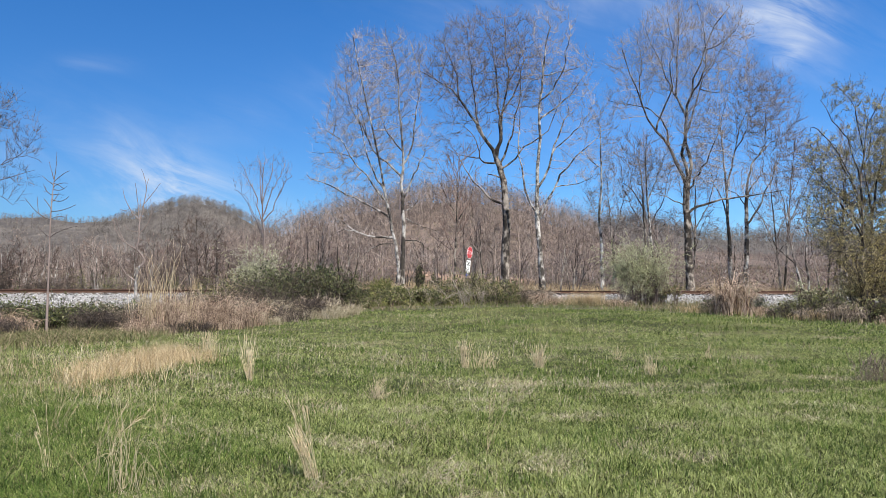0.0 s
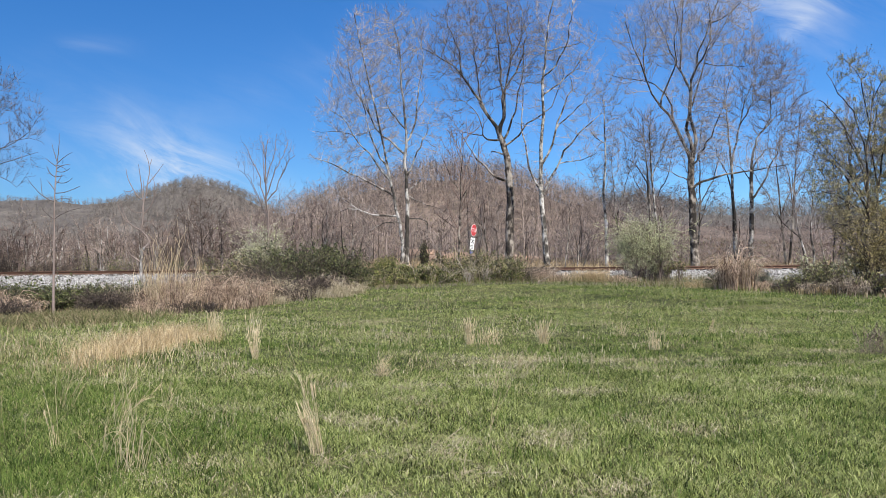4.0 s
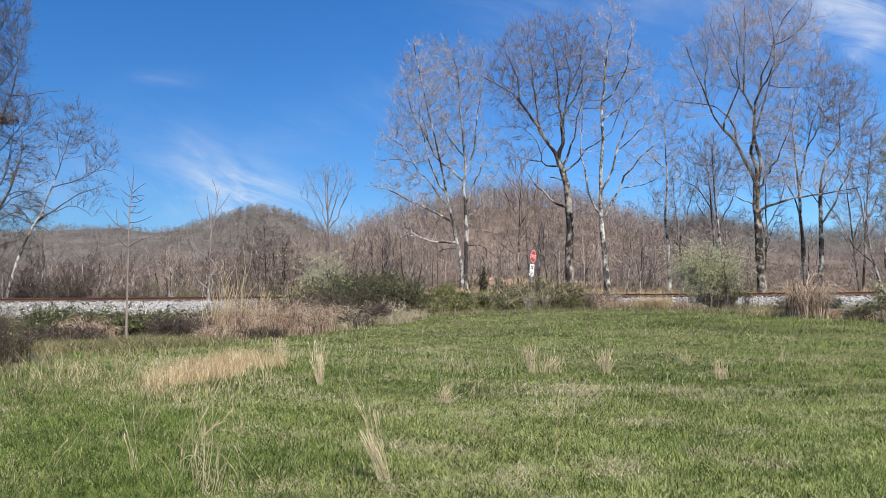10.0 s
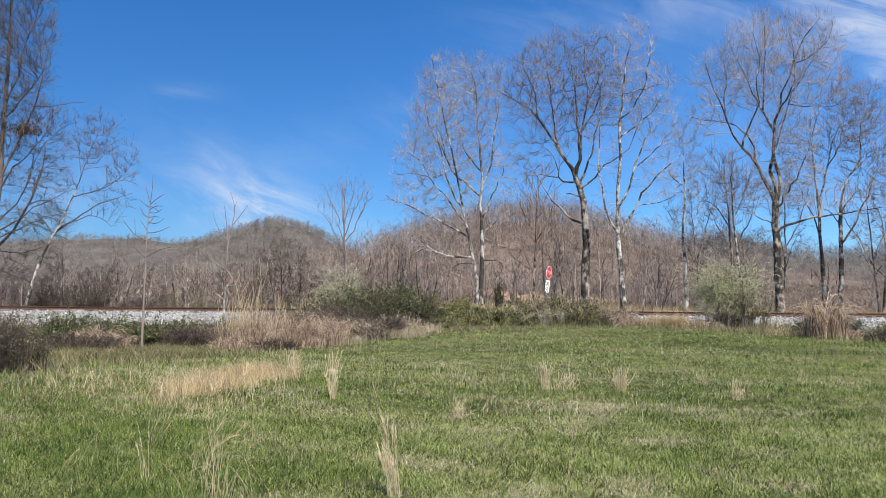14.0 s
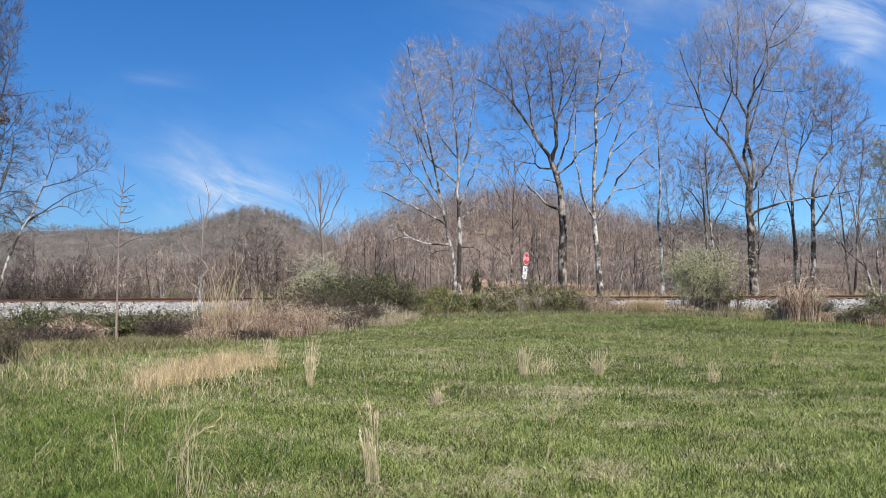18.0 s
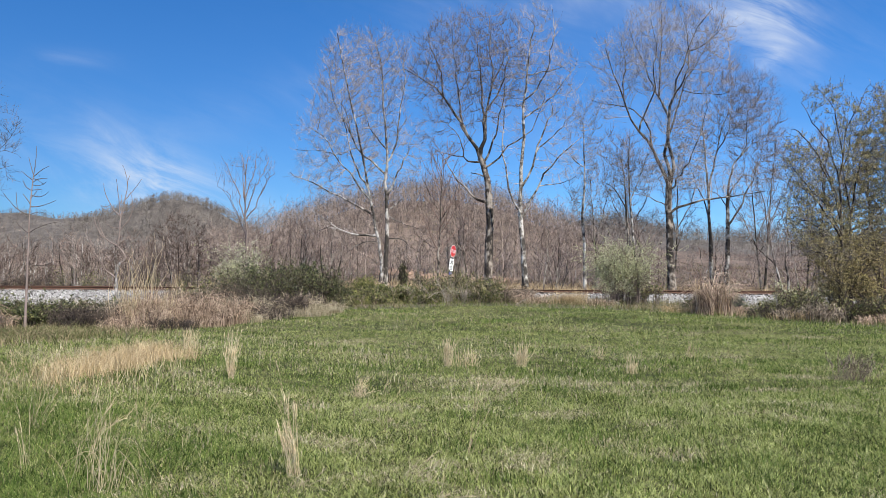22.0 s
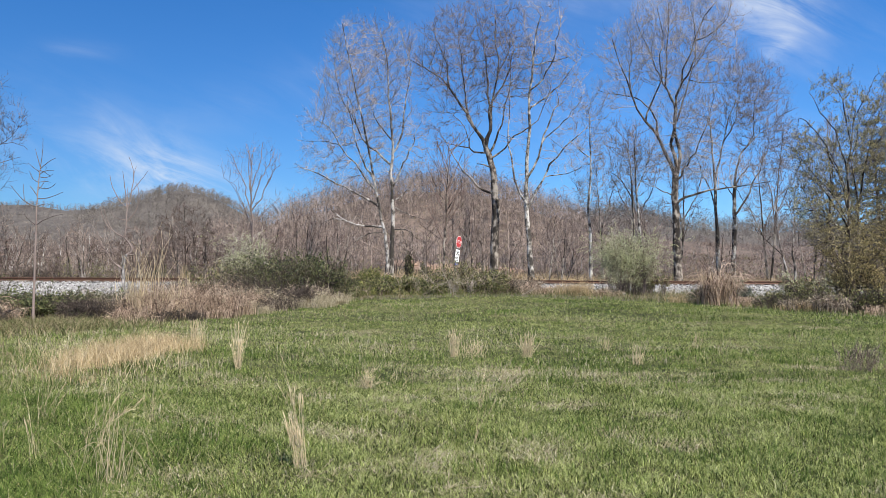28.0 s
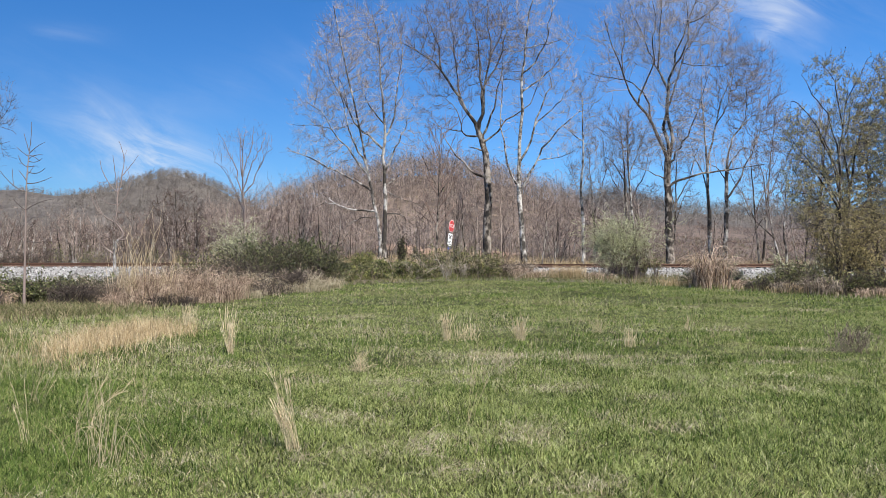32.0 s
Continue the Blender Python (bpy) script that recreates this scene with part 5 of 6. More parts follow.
def shrub(name, label, x, y, rx, ry, h, n=260, arch=0.8, cane=CANE, leaf=None, leaf_per=6, leaf_size=0.06, leaf_chance=0.8, side=3, r=0.008, group="brambles along the field edge", category="bush", jitter=0.12, side_ratio=0.45, spread=50, leaf_lo=0.15):
    z = float(ground_z(x, y))
    root = thing(name, label, category, x, y, z, group)
    P, R = canes(n, rx, ry, h, arch, m=5, jitter=jitter, r=r)
    P = settle(P, x, y, z)
    geo = tubes(P, R, 3)
    use = P
    if side:
        L = np.linalg.norm(np.diff(P, axis=1), axis=-1).sum(1)
        P1, L1, _, _ = grow(P, L, side, 0.2, side_ratio, spread, 0.0, 4, wander=0.16)
        geo = join(geo, ribbons(P1, np.full((len(P1), 4), r * 0.7) * np.linspace(1, 0.4, 4)))
        use = P1
    part("cane_tangle", geo, cane, root, kind="stuff")
    if leaf:
        leaves_on(root, "foliage", use, leaf_per, leaf_size, leaf, leaf_chance, lo=leaf_lo)
    return root


def reed(name, label, x, y, rx, ry, h, n, mat, arch=0.55, r=0.006, plume=None, group="dry reed clumps", jitter=0.06):
    z = float(ground_z(x, y))
    root = thing(name, label, "grass clump", x, y, z, group)
    P, R = canes(n, rx, ry, h, arch, m=6, jitter=jitter, r=r, droop=2.25)
    P = settle(P, x, y, z)
    part("blade_mass", tubes(P, R, 3), mat, root, kind="stuff")
    if plume:
        Q, S = canes(plume[0], rx * 1.2, ry * 0.9, plume[1], 0.2, m=5, jitter=0.1, r=r * 1.6)
        part("stem_group", tubes(settle(Q, x, y, z), S, 3), plume[2], root, "tall upright dry stems", kind="stuff")
    return root


# pale budding shrubs
shrub("budding_shrub", "rounded shrub with pale green spring buds on dark stems", 11.15, 43.5, 0.85, 0.8, 4.2, n=190, arch=0.75, cane=TWIG, leaf=BUD, leaf_per=40, leaf_size=0.043, side=11, r=0.012, group="budding shrubs", jitter=0.12, side_ratio=0.32, leaf_chance=0.95)
shrub("budding_shrub", "low spreading shrub with pale green spring buds", 11.0, 43.2, 1.4, 0.7, 2.1, n=140, arch=0.85, cane=TWIG, leaf=BUD, leaf_per=9, leaf_size=0.042, side=8, r=0.010, group="budding shrubs", side_ratio=0.36, leaf_chance=0.9)
shrub("budding_shrub", "darker green twiggy shrub beside the embankment", 12.4, 42.8, 0.6, 0.6, 2.4, n=70, arch=0.6, cane=TWIG, leaf=LEAF, leaf_per=6, leaf_size=0.075, side=7, r=0.015, group="budding shrubs", side_ratio=0.32, leaf_chance=0.7)
shrub("budding_shrub", "pale budding shrub behind dense brambles", -10.9, 45.6, 0.85, 0.7, 4.1, n=120, arch=0.55, cane=TWIG_PALE, leaf=BUD, leaf_per=18, leaf_size=0.06, side=9, r=0.013, group="budding shrubs", side_ratio=0.32)
shrub("budding_shrub", "low shrub with yellowish green buds by the ballast", 21.6, 43.5, 1.3, 0.8, 2.2, n=120, arch=0.5, cane=TWIG, leaf=BUD, leaf_per=5, leaf_size=0.075, side=6, r=0.012, group="budding shrubs", side_ratio=0.35, leaf_chance=0.7)
shrub("budding_shrub", "thin greenish shrub behind the railway", -25, 55, 2.4, 1.0, 2.6, n=120, arch=0.4, cane=TWIG, leaf=LEAF, leaf_per=4, leaf_size=0.08, side=6, r=0.012, group="budding shrubs", side_ratio=0.35)
shrub("budding_shrub", "thin olive shrub beyond the embankment", -19, 57, 2.4, 1.0, 2.2, n=100, arch=0.4, cane=TWIG, leaf=LEAF, leaf_per=4, leaf_size=0.08, side=6, r=0.012, group="budding shrubs", side_ratio=0.35)
shrub("budding_shrub", "small yellowish green budding shrub beside dry grass", 15.6, 39.6, 0.7, 0.5, 1.9, n=80, arch=0.6, cane=TWIG, leaf=BUD, leaf_per=10, leaf_size=0.06, side=7, r=0.011, group="budding shrubs", side_ratio=0.34, leaf_chance=0.7)
reed("plume_grass", "pale pinkish dry grass at the bank's foot", 14.6, 37.4, 1.4, 0.3, 0.55, 220, RUSSET, arch=1.1, r=0.008, jitter=0.2)
reed("plume_grass", "pale pinkish dry grass under the brambles", 17.2, 33.6, 1.6, 0.3, 0.5, 220, RUSSET, arch=1.1, r=0.008, jitter=0.2)
COVER = material("creeping_leaves", [(0.34, (0.045, 0.056, 0.016)), (0.5, (0.15, 0.165, 0.045)), (0.62, (0.25, 0.25, 0.08)), (0.74, (0.32, 0.245, 0.145))], scale=1.6, big=0.5, island=0.3, leafy=0.3)
# evergreen bushes
EVERGREEN = material("olive_evergreen", [(0.25, (0.018, 0.027, 0.009)), (0.5, (0.062, 0.082, 0.024)), (0.75, (0.17, 0.192, 0.066))], scale=1.2, island=0.65, leafy=0.2, rough=0.5)
for x, y, rx, h in ((-8.0, 43.6, 0.5, 3.1), (-7.1, 43.2, 0.55, 2.9), (-9.3, 42.6, 0.5, 2.5), (-6.6, 43.4, 0.4, 2.4), (-10.2, 41.8, 0.5, 1.7), (-8.6, 41.6, 0.5, 1.6), (-6.6, 42.4, 0.5, 1.6), (-7.6, 41.2, 0.5, 1.3)):
    shrub("evergreen_bush", "dark green leafy bush on the bank", x, y, rx, 0.6, h, n=80, arch=0.28, cane=TWIG, leaf=EVERGREEN, leaf_per=11, leaf_size=0.095, side=7, r=0.012, group="evergreen bushes", side_ratio=0.3)
for x, y, rx, h in ((-3.4, 45.5, 0.9, 1.15), (-6.0, 45.6, 0.6, 1.25), (-1.4, 46.3, 1.0, 0.6), (3.0, 44.0, 1.2, 0.9), (1.6, 44.6, 0.8, 0.8)):
    shrub("broom_bush", "bright green spiky bush on the bank", x, y, rx, 0.7, h, n=150, arch=0.45, cane=LEAF, leaf=COVER, leaf_per=4, leaf_size=0.075, side=5, r=0.010, group="green bushes by the crossing", side_ratio=0.35)

# bramble bank, from the far left round to the right
for x, y, rx, h, lf, tone in (
        (-10.6, 37.0, 1.5, 1.7, 0.35, LEAF), (-7.9, 37.5, 1.7, 2.2, 0.35, LEAF_DARK), (-5.6, 38.6, 1.6, 1.8, 0.35, LEAF_DARK), (-3.2, 40.6, 1.7, 0.6, 0.45, LEAF), (-0.6, 41.6, 1.5, 0.75, 0.3, LEAF),
        (1.4, 42.3, 1.2, 1.5, 0.4, LEAF), (2.9, 42.2, 1.0, 1.3, 0.4, LEAF), (-8.8, 40.5, 1.8, 2.3, 0.4, LEAF_DARK), (-5.8, 42.4, 1.7, 0.9, 0.5, LEAF_DARK), (-3.4, 43.8, 1.9, 0.55, 0.7, LEAF),
        (-15.0, 29.2, 2.0, 1.05, 0.5, LEAF_DARK), (-17.8, 28.5, 2.0, 1.05, 0.5, LEAF_DARK), (-12.6, 30.5, 1.5, 0.9, 0.5, LEAF_DARK), (-20.7, 27.0, 2.0, 1.4, 0.35, LEAF), (-14.4, 28.0, 1.3, 0.85, 0.4, LEAF_DARK), (-16.2, 27.4, 1.4, 0.85, 0.35, LEAF_DARK), (-12.2, 28.6, 1.2, 0.8, 0.35, LEAF_DARK),
        (14.4, 40.0, 1.0, 0.7, 0.18, LEAF), (16.4, 34.6, 1.2, 1.15, 0.45, LEAF), (17.4, 32.6, 1.2, 1.1, 0.3, LEAF), (19.4, 31.8, 1.4, 1.15, 0.3, LEAF), (21.6, 31.0, 1.6, 1.2, 0.25, LEAF), (15.4, 34.0, 0.9, 0.6, 0.12, LEAF)):
    # beyond x = 15 the dark cane colour stands in for the bank's shadows
    shrub("bramble_patch", "tangled bramble patch with dry canes and green leaves", x, y, rx, 1.1, h, n=230, arch=0.9, cane=DARK_CANE if tone is LEAF_DARK or x > 15 else CANE, leaf=tone, leaf_per=9, leaf_size=0.085, leaf_chance=lf + (0.15 if x < 14 else -0.1), side=5, r=0.011, jitter=0.32)
# dry, leafless tangles
for x, y, rx, h in ((-9.9, 33.2, 1.4, 1.2), (-7.6, 34.0, 1.4, 1.3), (-5.6, 35.0, 1.3, 1.0), (-6.4, 32.6, 1.2, 1.0), (-8.2, 31.6, 1.2, 1.25), (-14.2, 23.6, 1.3, 0.8), (-12.0, 27.0, 1.2, 0.9), (5.0, 42.2, 1.0, 0.9), (20.4, 29.6, 1.5, 0.8), (16.0, 32.0, 1.2, 0.75)):
    shrub("dry_bramble", "brown leafless tangle of dead canes", x, y, rx, 1.0, h, n=260, arch=1.0, cane=DARK_CANE if x < -11 or -9 < x < -6 else CANE, side=5, r=0.011, jitter=0.28, group="dry brambles")
for x, y, rx, h in ((-6.6, 30.9, 1.0, 0.8), (-8.0, 30.4, 0.9, 1.0), (-5.6, 33.2, 1.0, 0.8), (-10.0, 30.6, 1.0, 1.0), (-3.0, 40.0, 1.4, 0.8), (2.4, 41.2, 1.2, 1.2), (17.6, 31.6, 1.4, 0.9)):
    shrub("stick_tangle", "loose tangle of bleached dead sticks", x, y, rx, 0.5, h, n=24, arch=1.3, cane=CANE, side=2, r=0.013, jitter=0.1, group="dry brambles", category="sticks")
for x, y, rx, h in ((-7.9, 31.4, 0.9, 0.9), (-6.9, 31.8, 0.8, 1.0), (-6.0, 32.2, 0.8, 0.8), (-5.0, 33.0, 0.8, 0.55), (-4.2, 34.4, 0.8, 0.5), (-8.6, 30.6, 0.8, 1.1)):
    shrub("stick_tangle", "matted grey dead canes and sticks", x, y, rx, 0.5, h, n=130, arch=1.1, cane=THATCH, side=3, r=0.008, jitter=0.3, group="dry brambles", category="sticks")
for x, y, h in ((0.7, 40.7, 1.3), (-0.5, 40.9, 1.0), (1.7, 41.2, 1.1)):
    shrub("stick_tangle", "loose heap of bleached dead sticks on brambles", x, y, 0.8, 0.4, h, n=34, arch=0.8, cane=DEADWOOD, side=3, r=0.011, jitter=0.16, group="dry brambles", category="sticks", side_ratio=0.6)
# dark thicket on the near left
for x, y, rx, h in ((-11.9, 16.2, 0.9, 1.3), (-13.6, 15.8, 1.3, 1.45), (-13.6, 18.2, 1.0, 1.2)):
    shrub("dark_thicket", "dark brown twiggy thicket at the field edge", x, y, rx, 1.0, h, n=380, arch=0.6, cane=DARK_CANE, side=6, r=0.006, jitter=0.2, group="dark thickets", leaf=LEAF, leaf_per=2, leaf_chance=0.15, leaf_size=0.05)

shrub("ivy_growth", "dense olive and brown growth round the tree's foot", 18.7, 34.3, 0.8, 0.6, 3.6, n=60, arch=0.5, cane=DARK_CANE, leaf=OLIVE, leaf_per=18, leaf_size=0.06, leaf_chance=0.85, side=9, r=0.013, group="leafing undergrowth", side_ratio=0.3)
shrub("ivy_growth", "dense brown twiggy growth beside the leafing tree", 20.6, 34.2, 1.0, 0.6, 3.2, n=60, arch=0.5, cane=DARK_CANE, leaf=OLIVE, leaf_per=16, leaf_size=0.06, leaf_chance=0.8, side=9, r=0.013, group="leafing undergrowth", side_ratio=0.3)
for x, y, rx, h in ((-33.5, 55.5, 2.4, 2.6), (-29.0, 57.0, 2.6, 2.0), (-37.5, 56.0, 2.4, 2.4)):
    shrub("dark_thicket", "dark bare brush beneath trees behind the railway", x, y, rx, 1.2, h, n=220, arch=0.7, cane=DARK_CANE, side=6, r=0.012, jitter=0.2, group="dark thickets")
# dead trunk wrapped in vines
shrub("vine_trunk", "dead trunk wrapped in dark vines at the wood's edge", -1.75, 58, 0.22, 0.22, 3.4, n=60, arch=0.08, cane=DARK_CANE, leaf=LEAF_DARK, leaf_per=5, leaf_size=0.09, leaf_chance=0.45, side=8, r=0.03, group="vine-covered trunks", side_ratio=0.16, category="tree trunk")
shrub("vine_trunk", "short stump wrapped in dark vines", -0.6, 57.5, 0.3, 0.25, 2.2, n=50, arch=0.12, cane=DARK_CANE, leaf=LEAF_DARK, leaf_per=5, leaf_size=0.09, leaf_chance=0.4, side=7, r=0.025, group="vine-covered trunks", side_ratio=0.2, category="tree trunk")
# reed clumps
reed("plume_grass", "tall tan plume grass with upright dry stems", -9.9, 27.2, 0.8, 0.5, 1.5, 340, RUSSET, plume=(150, 3.0, PLUME), arch=0.9, r=0.007, jitter=0.2)
reed("plume_grass", "tall sagging pinkish dead grass on the bank", -8.9, 27.6, 0.9, 0.5, 1.35, 340, RUSSET, arch=0.95, r=0.007, jitter=0.26)
reed("plume_grass", "tall grey-pink dead grass by the brambles", -7.6, 28.8, 0.9, 0.5, 1.25, 320, RUSSET, arch=1.0, r=0.007, jitter=0.28)
reed("plume_grass", "tall brown dead grass beside a crooked sapling", -11.4, 27.4, 0.8, 0.5, 1.4, 280, CANE, arch=1.0, r=0.007, jitter=0.26)
reed("plume_grass", "collapsed russet dead grass on the bank", -8.3, 28.6, 1.1, 0.5, 1.2, 320, RUSSET, arch=1.0, r=0.008, jitter=0.22)
reed("plume_grass", "dry russet grass leaning over the bank", -9.6, 26.6, 1.0, 0.4, 1.0, 280, RUSSET, arch=1.0, r=0.008, jitter=0.22)
reed("plume_grass", "grey-brown matted dead canes", -6.6, 31.2, 1.1, 0.5, 0.75, 220, DARK_CANE, arch=1.0, r=0.008, jitter=0.24)
reed("plume_grass", "brown dead grass sagging down the bank", -11.6, 26.4, 0.9, 0.4, 0.75, 240, DARK_CANE, arch=1.0, r=0.008, jitter=0.24)
reed("plume_grass", "pinkish tan dead grass below the bank", -7.4, 28.0, 0.9, 0.4, 0.85, 240, RUSSET, arch=1.0, r=0.008, jitter=0.22)
reed("plume_grass", "pale grey matted dead canes", -5.0, 34.0, 1.0, 0.4, 0.7, 200, THATCH, arch=1.2, r=0.009)
for x, y, h, mat, lab in ((-9.6, 25.0, 0.55, RUSSET, "low russet dead grass at the bank's foot"), (-8.5, 25.7, 0.5, DARK_CANE, "low dark dead stems at the bank's foot"), (-7.5, 26.7, 0.55, RUSSET, "sagging russet grass below the brambles"),
                          (-6.7, 28.4, 0.5, THATCH, "grey matted dead grass below the brambles"), (-5.9, 30.3, 0.5, CANE, "low brown dead stems before the bank"), (-5.0, 32.0, 0.4, THATCH, "grey dead grass at the field's edge")):
    reed("plume_grass", lab, x, y, 0.9, 0.35, h, 240, mat, arch=1.1, r=0.008, jitter=0.26)
reed("plume_grass", "orange-tan arching reed clump by the ballast", 13.3, 35.4, 0.75, 0.4, 2.0, 460, RUSSET, plume=(40, 2.0, TAN), arch=0.95, r=0.011)
reed("plume_grass", "low tan dry grass at the foot of the bank", 12.2, 36.2, 0.9, 0.4, 0.6, 180, TAN, arch=0.9, r=0.009)
reed("plume_grass", "tan dry grass before the ballast", 7.9, 41.8, 1.2, 0.5, 0.8, 480, TAN, arch=0.8, r=0.009, jitter=0.2)
reed("plume_grass", "pale matted dry grass at the field's far edge", 5.6, 41.6, 1.2, 0.5, 0.6, 380, RUSSET, arch=0.9, r=0.009, jitter=0.2)
reed("plume_grass", "pale dry grass along the ballast foot", 9.6, 41.9, 1.0, 0.4, 0.5, 300, RUSSET, arch=0.9, r=0.009, jitter=0.2)
reed("plume_grass", "pinkish dry grass round an orange reed clump", 13.9, 35.8, 1.4, 0.4, 0.6, 420, RUSSET, arch=1.0, r=0.008, jitter=0.2)
reed("plume_grass", "pale dry grass fringing the thorny bank", 18.6, 30.4, 1.8, 0.4, 0.45, 380, RUSSET, arch=1.0, r=0.008, jitter=0.2)
reed("plume_grass", "drooping brown dead grass hummock", -14.2, 25.0, 0.9, 0.4, 1.1, 380, RUSSET, arch=1.0, r=0.009)
reed("plume_grass", "dry tan grass under the thorny bushes", 15.6, 31.8, 1.3, 0.4, 0.5, 220, TAN, arch=0.9, r=0.009)
reed("plume_grass", "dry russet grass behind the railway", -16, 54.5, 2.5, 0.8, 1.3, 220, RUSSET, plume=(40, 2.2, TAN), r=0.010)
reed("plume_grass", "dry russet grass beyond the rails", -28, 54.0, 3.0, 0.8, 1.0, 220, RUSSET, plume=(30, 1.6, TAN), r=0.010)
reed("plume_grass", "pale dry grass at the edge of the wood", 8, 56, 4.0, 1.0, 0.8, 320, TAN, r=0.010)
reed("plume_grass", "pale dry grass beneath bare trees", 17, 57, 4.0, 1.0, 0.7, 320, TAN, r=0.010)
reed("plume_grass", "dry brown weeds behind the bank", -4, 55, 4.0, 1.0, 1.1, 320, RUSSET, r=0.010)

# ---- meadow grass ----


def blades(x, y, h, w, bend, lean=None, fold=True):
    """Curved grass blades at (x, y): heights h, widths w, sideways reach bend."""
    n = len(x)
    z = ground_z(x, y) - 0.01
    a = rng.uniform(0, 2 * np.pi, n)
    go = np.stack([np.cos(a), np.sin(a), np.zeros(n)], -1) * (h * bend)[:, None]
    if lean is not None:
        go = go + np.array(lean) * h[:, None]
    b = rng.uniform(0, 2 * np.pi, n)
    side = np.stack([np.cos(b), np.sin(b), np.zeros(n)], -1) * (w / 2)[:, None]
    base = np.stack([x, y, z], -1)
    up = np.array([0, 0, 1.0])
    if fold:
        mid = base + go * 0.3 + up * (h * 0.6)[:, None]
        tip = base + go + up * (h * rng.uniform(0.75, 1.0, n))[:, None]
        V = np.stack([base - side, base + side, mid + side * 0.8, mid - side * 0.8, tip + side * 0.1, tip - side * 0.1], 1)
        F = np.array([[0, 1, 2, 3], [3, 2, 4, 5]])
        return V.reshape(-1, 3), (np.arange(n)[:, None, None] * 6 + F).reshape(-1, 4)
    tip = base + go + up * h[:, None]
    V = np.stack([base - side, base + side, tip], 1)
    return V.reshape(-1, 3), np.arange(n * 3).reshape(-1, 3)


def scatter(near, far, count, wide=0.72):
    """Random spots on the meadow, evenly over a wedge before the viewer."""
    y = np.sqrt(rng.uniform(near ** 2, far ** 2, count))
    x = y * rng.uniform(-wide - 0.2, wide + 0.1, count)
    keep = past_edge(x, y) < rng.normal(0, 0.35, count)
    return x[keep], y[keep]


def lush(x, y):
    return 0.5 + 0.5 * wave(x, y, 2.6, 5.0)


def build_meadow():
    for name, near, far, count, h0, w0, fold in (("near_grass", 4.0, 11.0, 90000, 0.06, 0.0078, True), ("low_grass", 4.0, 11.5, 400000, 0.044, 0.0088, False), ("middle_grass", 10.5, 24.0, 330000, 0.05, 0.014, False), ("far_grass", 23, 43, 150000, 0.06, 0.026, False)):
        x, y = scatter(near, far, count)
        g = lush(x, y)
        clump = 0.95 + 0.45 * wave(x, y, 0.21, 1.0)
        h = h0 * clump * (0.7 + 0.5 * g) * rng.uniform(0.5, 1.35, len(x))
        tagged(part(name, blades(x, y, h, w0 * rng.uniform(0.5, 1.2, len(x)), rng.uniform(0.3, 1.6, len(x)), fold=fold), GRASS), "short green spring meadow grass", "grass", kind="stuff")
    for name, near, far, count, h0, w0 in (("dead_grass", 4.0, 12.0, 60000, 0.064, 0.0048), ("dead_grass", 12.0, 26.0, 30000, 0.068, 0.009), ("dead_grass", 25.0, 42, 4000, 0.09, 0.016)):
        x, y = scatter(near, far, count)
        dry = 0.5 + 0.5 * wave(x, y, 1.9, 9.0) + 0.35 * wave(x, y, 0.5, 3.0)
        keep = rng.uniform(size=len(x)) < np.clip(dry - 0.15, 0.08, 1) * 0.5
        x, y = x[keep], y[keep]
        h = h0 * rng.uniform(0.4, 1.3, len(x))
        tagged(part(name, blades(x, y, h, w0 * rng.uniform(0.6, 1.3, len(x)), rng.uniform(0.5, 2.0, len(x))), THATCH), "grey-beige dead thatch lying in the meadow", "dead grass", kind="stuff")
    # the same turf all round the viewer
    N = 130000
    x, y = rng.uniform(-13, 13, N), rng.uniform(-8, 13, N)
    keep = (x > 0.82 * y) | (x < -0.92 * y) | (y < 4)
    x, y = x[keep], y[keep]
    tagged(part("surrounding_grass", blades(x, y, 0.06 * rng.uniform(0.5, 1.4, len(x)), np.full(len(x), 0.011), rng.uniform(0.3, 1.4, len(x)), fold=False), GRASS), "short green spring grass round the viewer", "grass", kind="stuff")
    # lush dark clumps and flattened pale mats
    for name, lab, mat, near, far, clumps, each, size, h0, w0, flat in (("lush_grass", "darker lush grass clumps in the meadow", LUSH, 4.5, 16, 700, 80, 0.15, 0.10, 0.0075, 0.7),
                                                                        ("lush_grass", "darker lush grass clumps further off", LUSH, 14, 36, 380, 60, 0.32, 0.12, 0.018, 0.7),
                                                                        ("thatch_mat", "flattened pale mats of dead grass", THATCH, 4.5, 13, 110, 330, 0.17, 0.065, 0.0052, 2.2),
                                                                        ("thatch_mat", "pale dead mats in the middle of the meadow", THATCH, 9, 24, 90, 260, 0.34, 0.065, 0.0085, 2.0)):
        cx, cy = scatter(near, far, clumps)
        keep = rng.uniform(size=len(cx)) < (0.45 + 1.1 * np.abs(cx / cy - 0.06) if mat is LUSH else 0.7 - 0.3 * np.abs(cx / cy - 0.2))
        cx, cy = cx[keep], cy[keep]
        x = (cx[:, None] + rng.normal(0, size, (len(cx), each)) * 1.5).ravel()
        y = (cy[:, None] + rng.normal(0, size, (len(cy), each))).ravel()
        n = len(x)
        tagged(part(name, blades(x, y, h0 * rng.uniform(0.5, 1.25, n), w0 * rng.uniform(0.7, 1.3, n), flat * rng.uniform(0.4, 1.3, n)), mat), lab, "grass", kind="stuff")
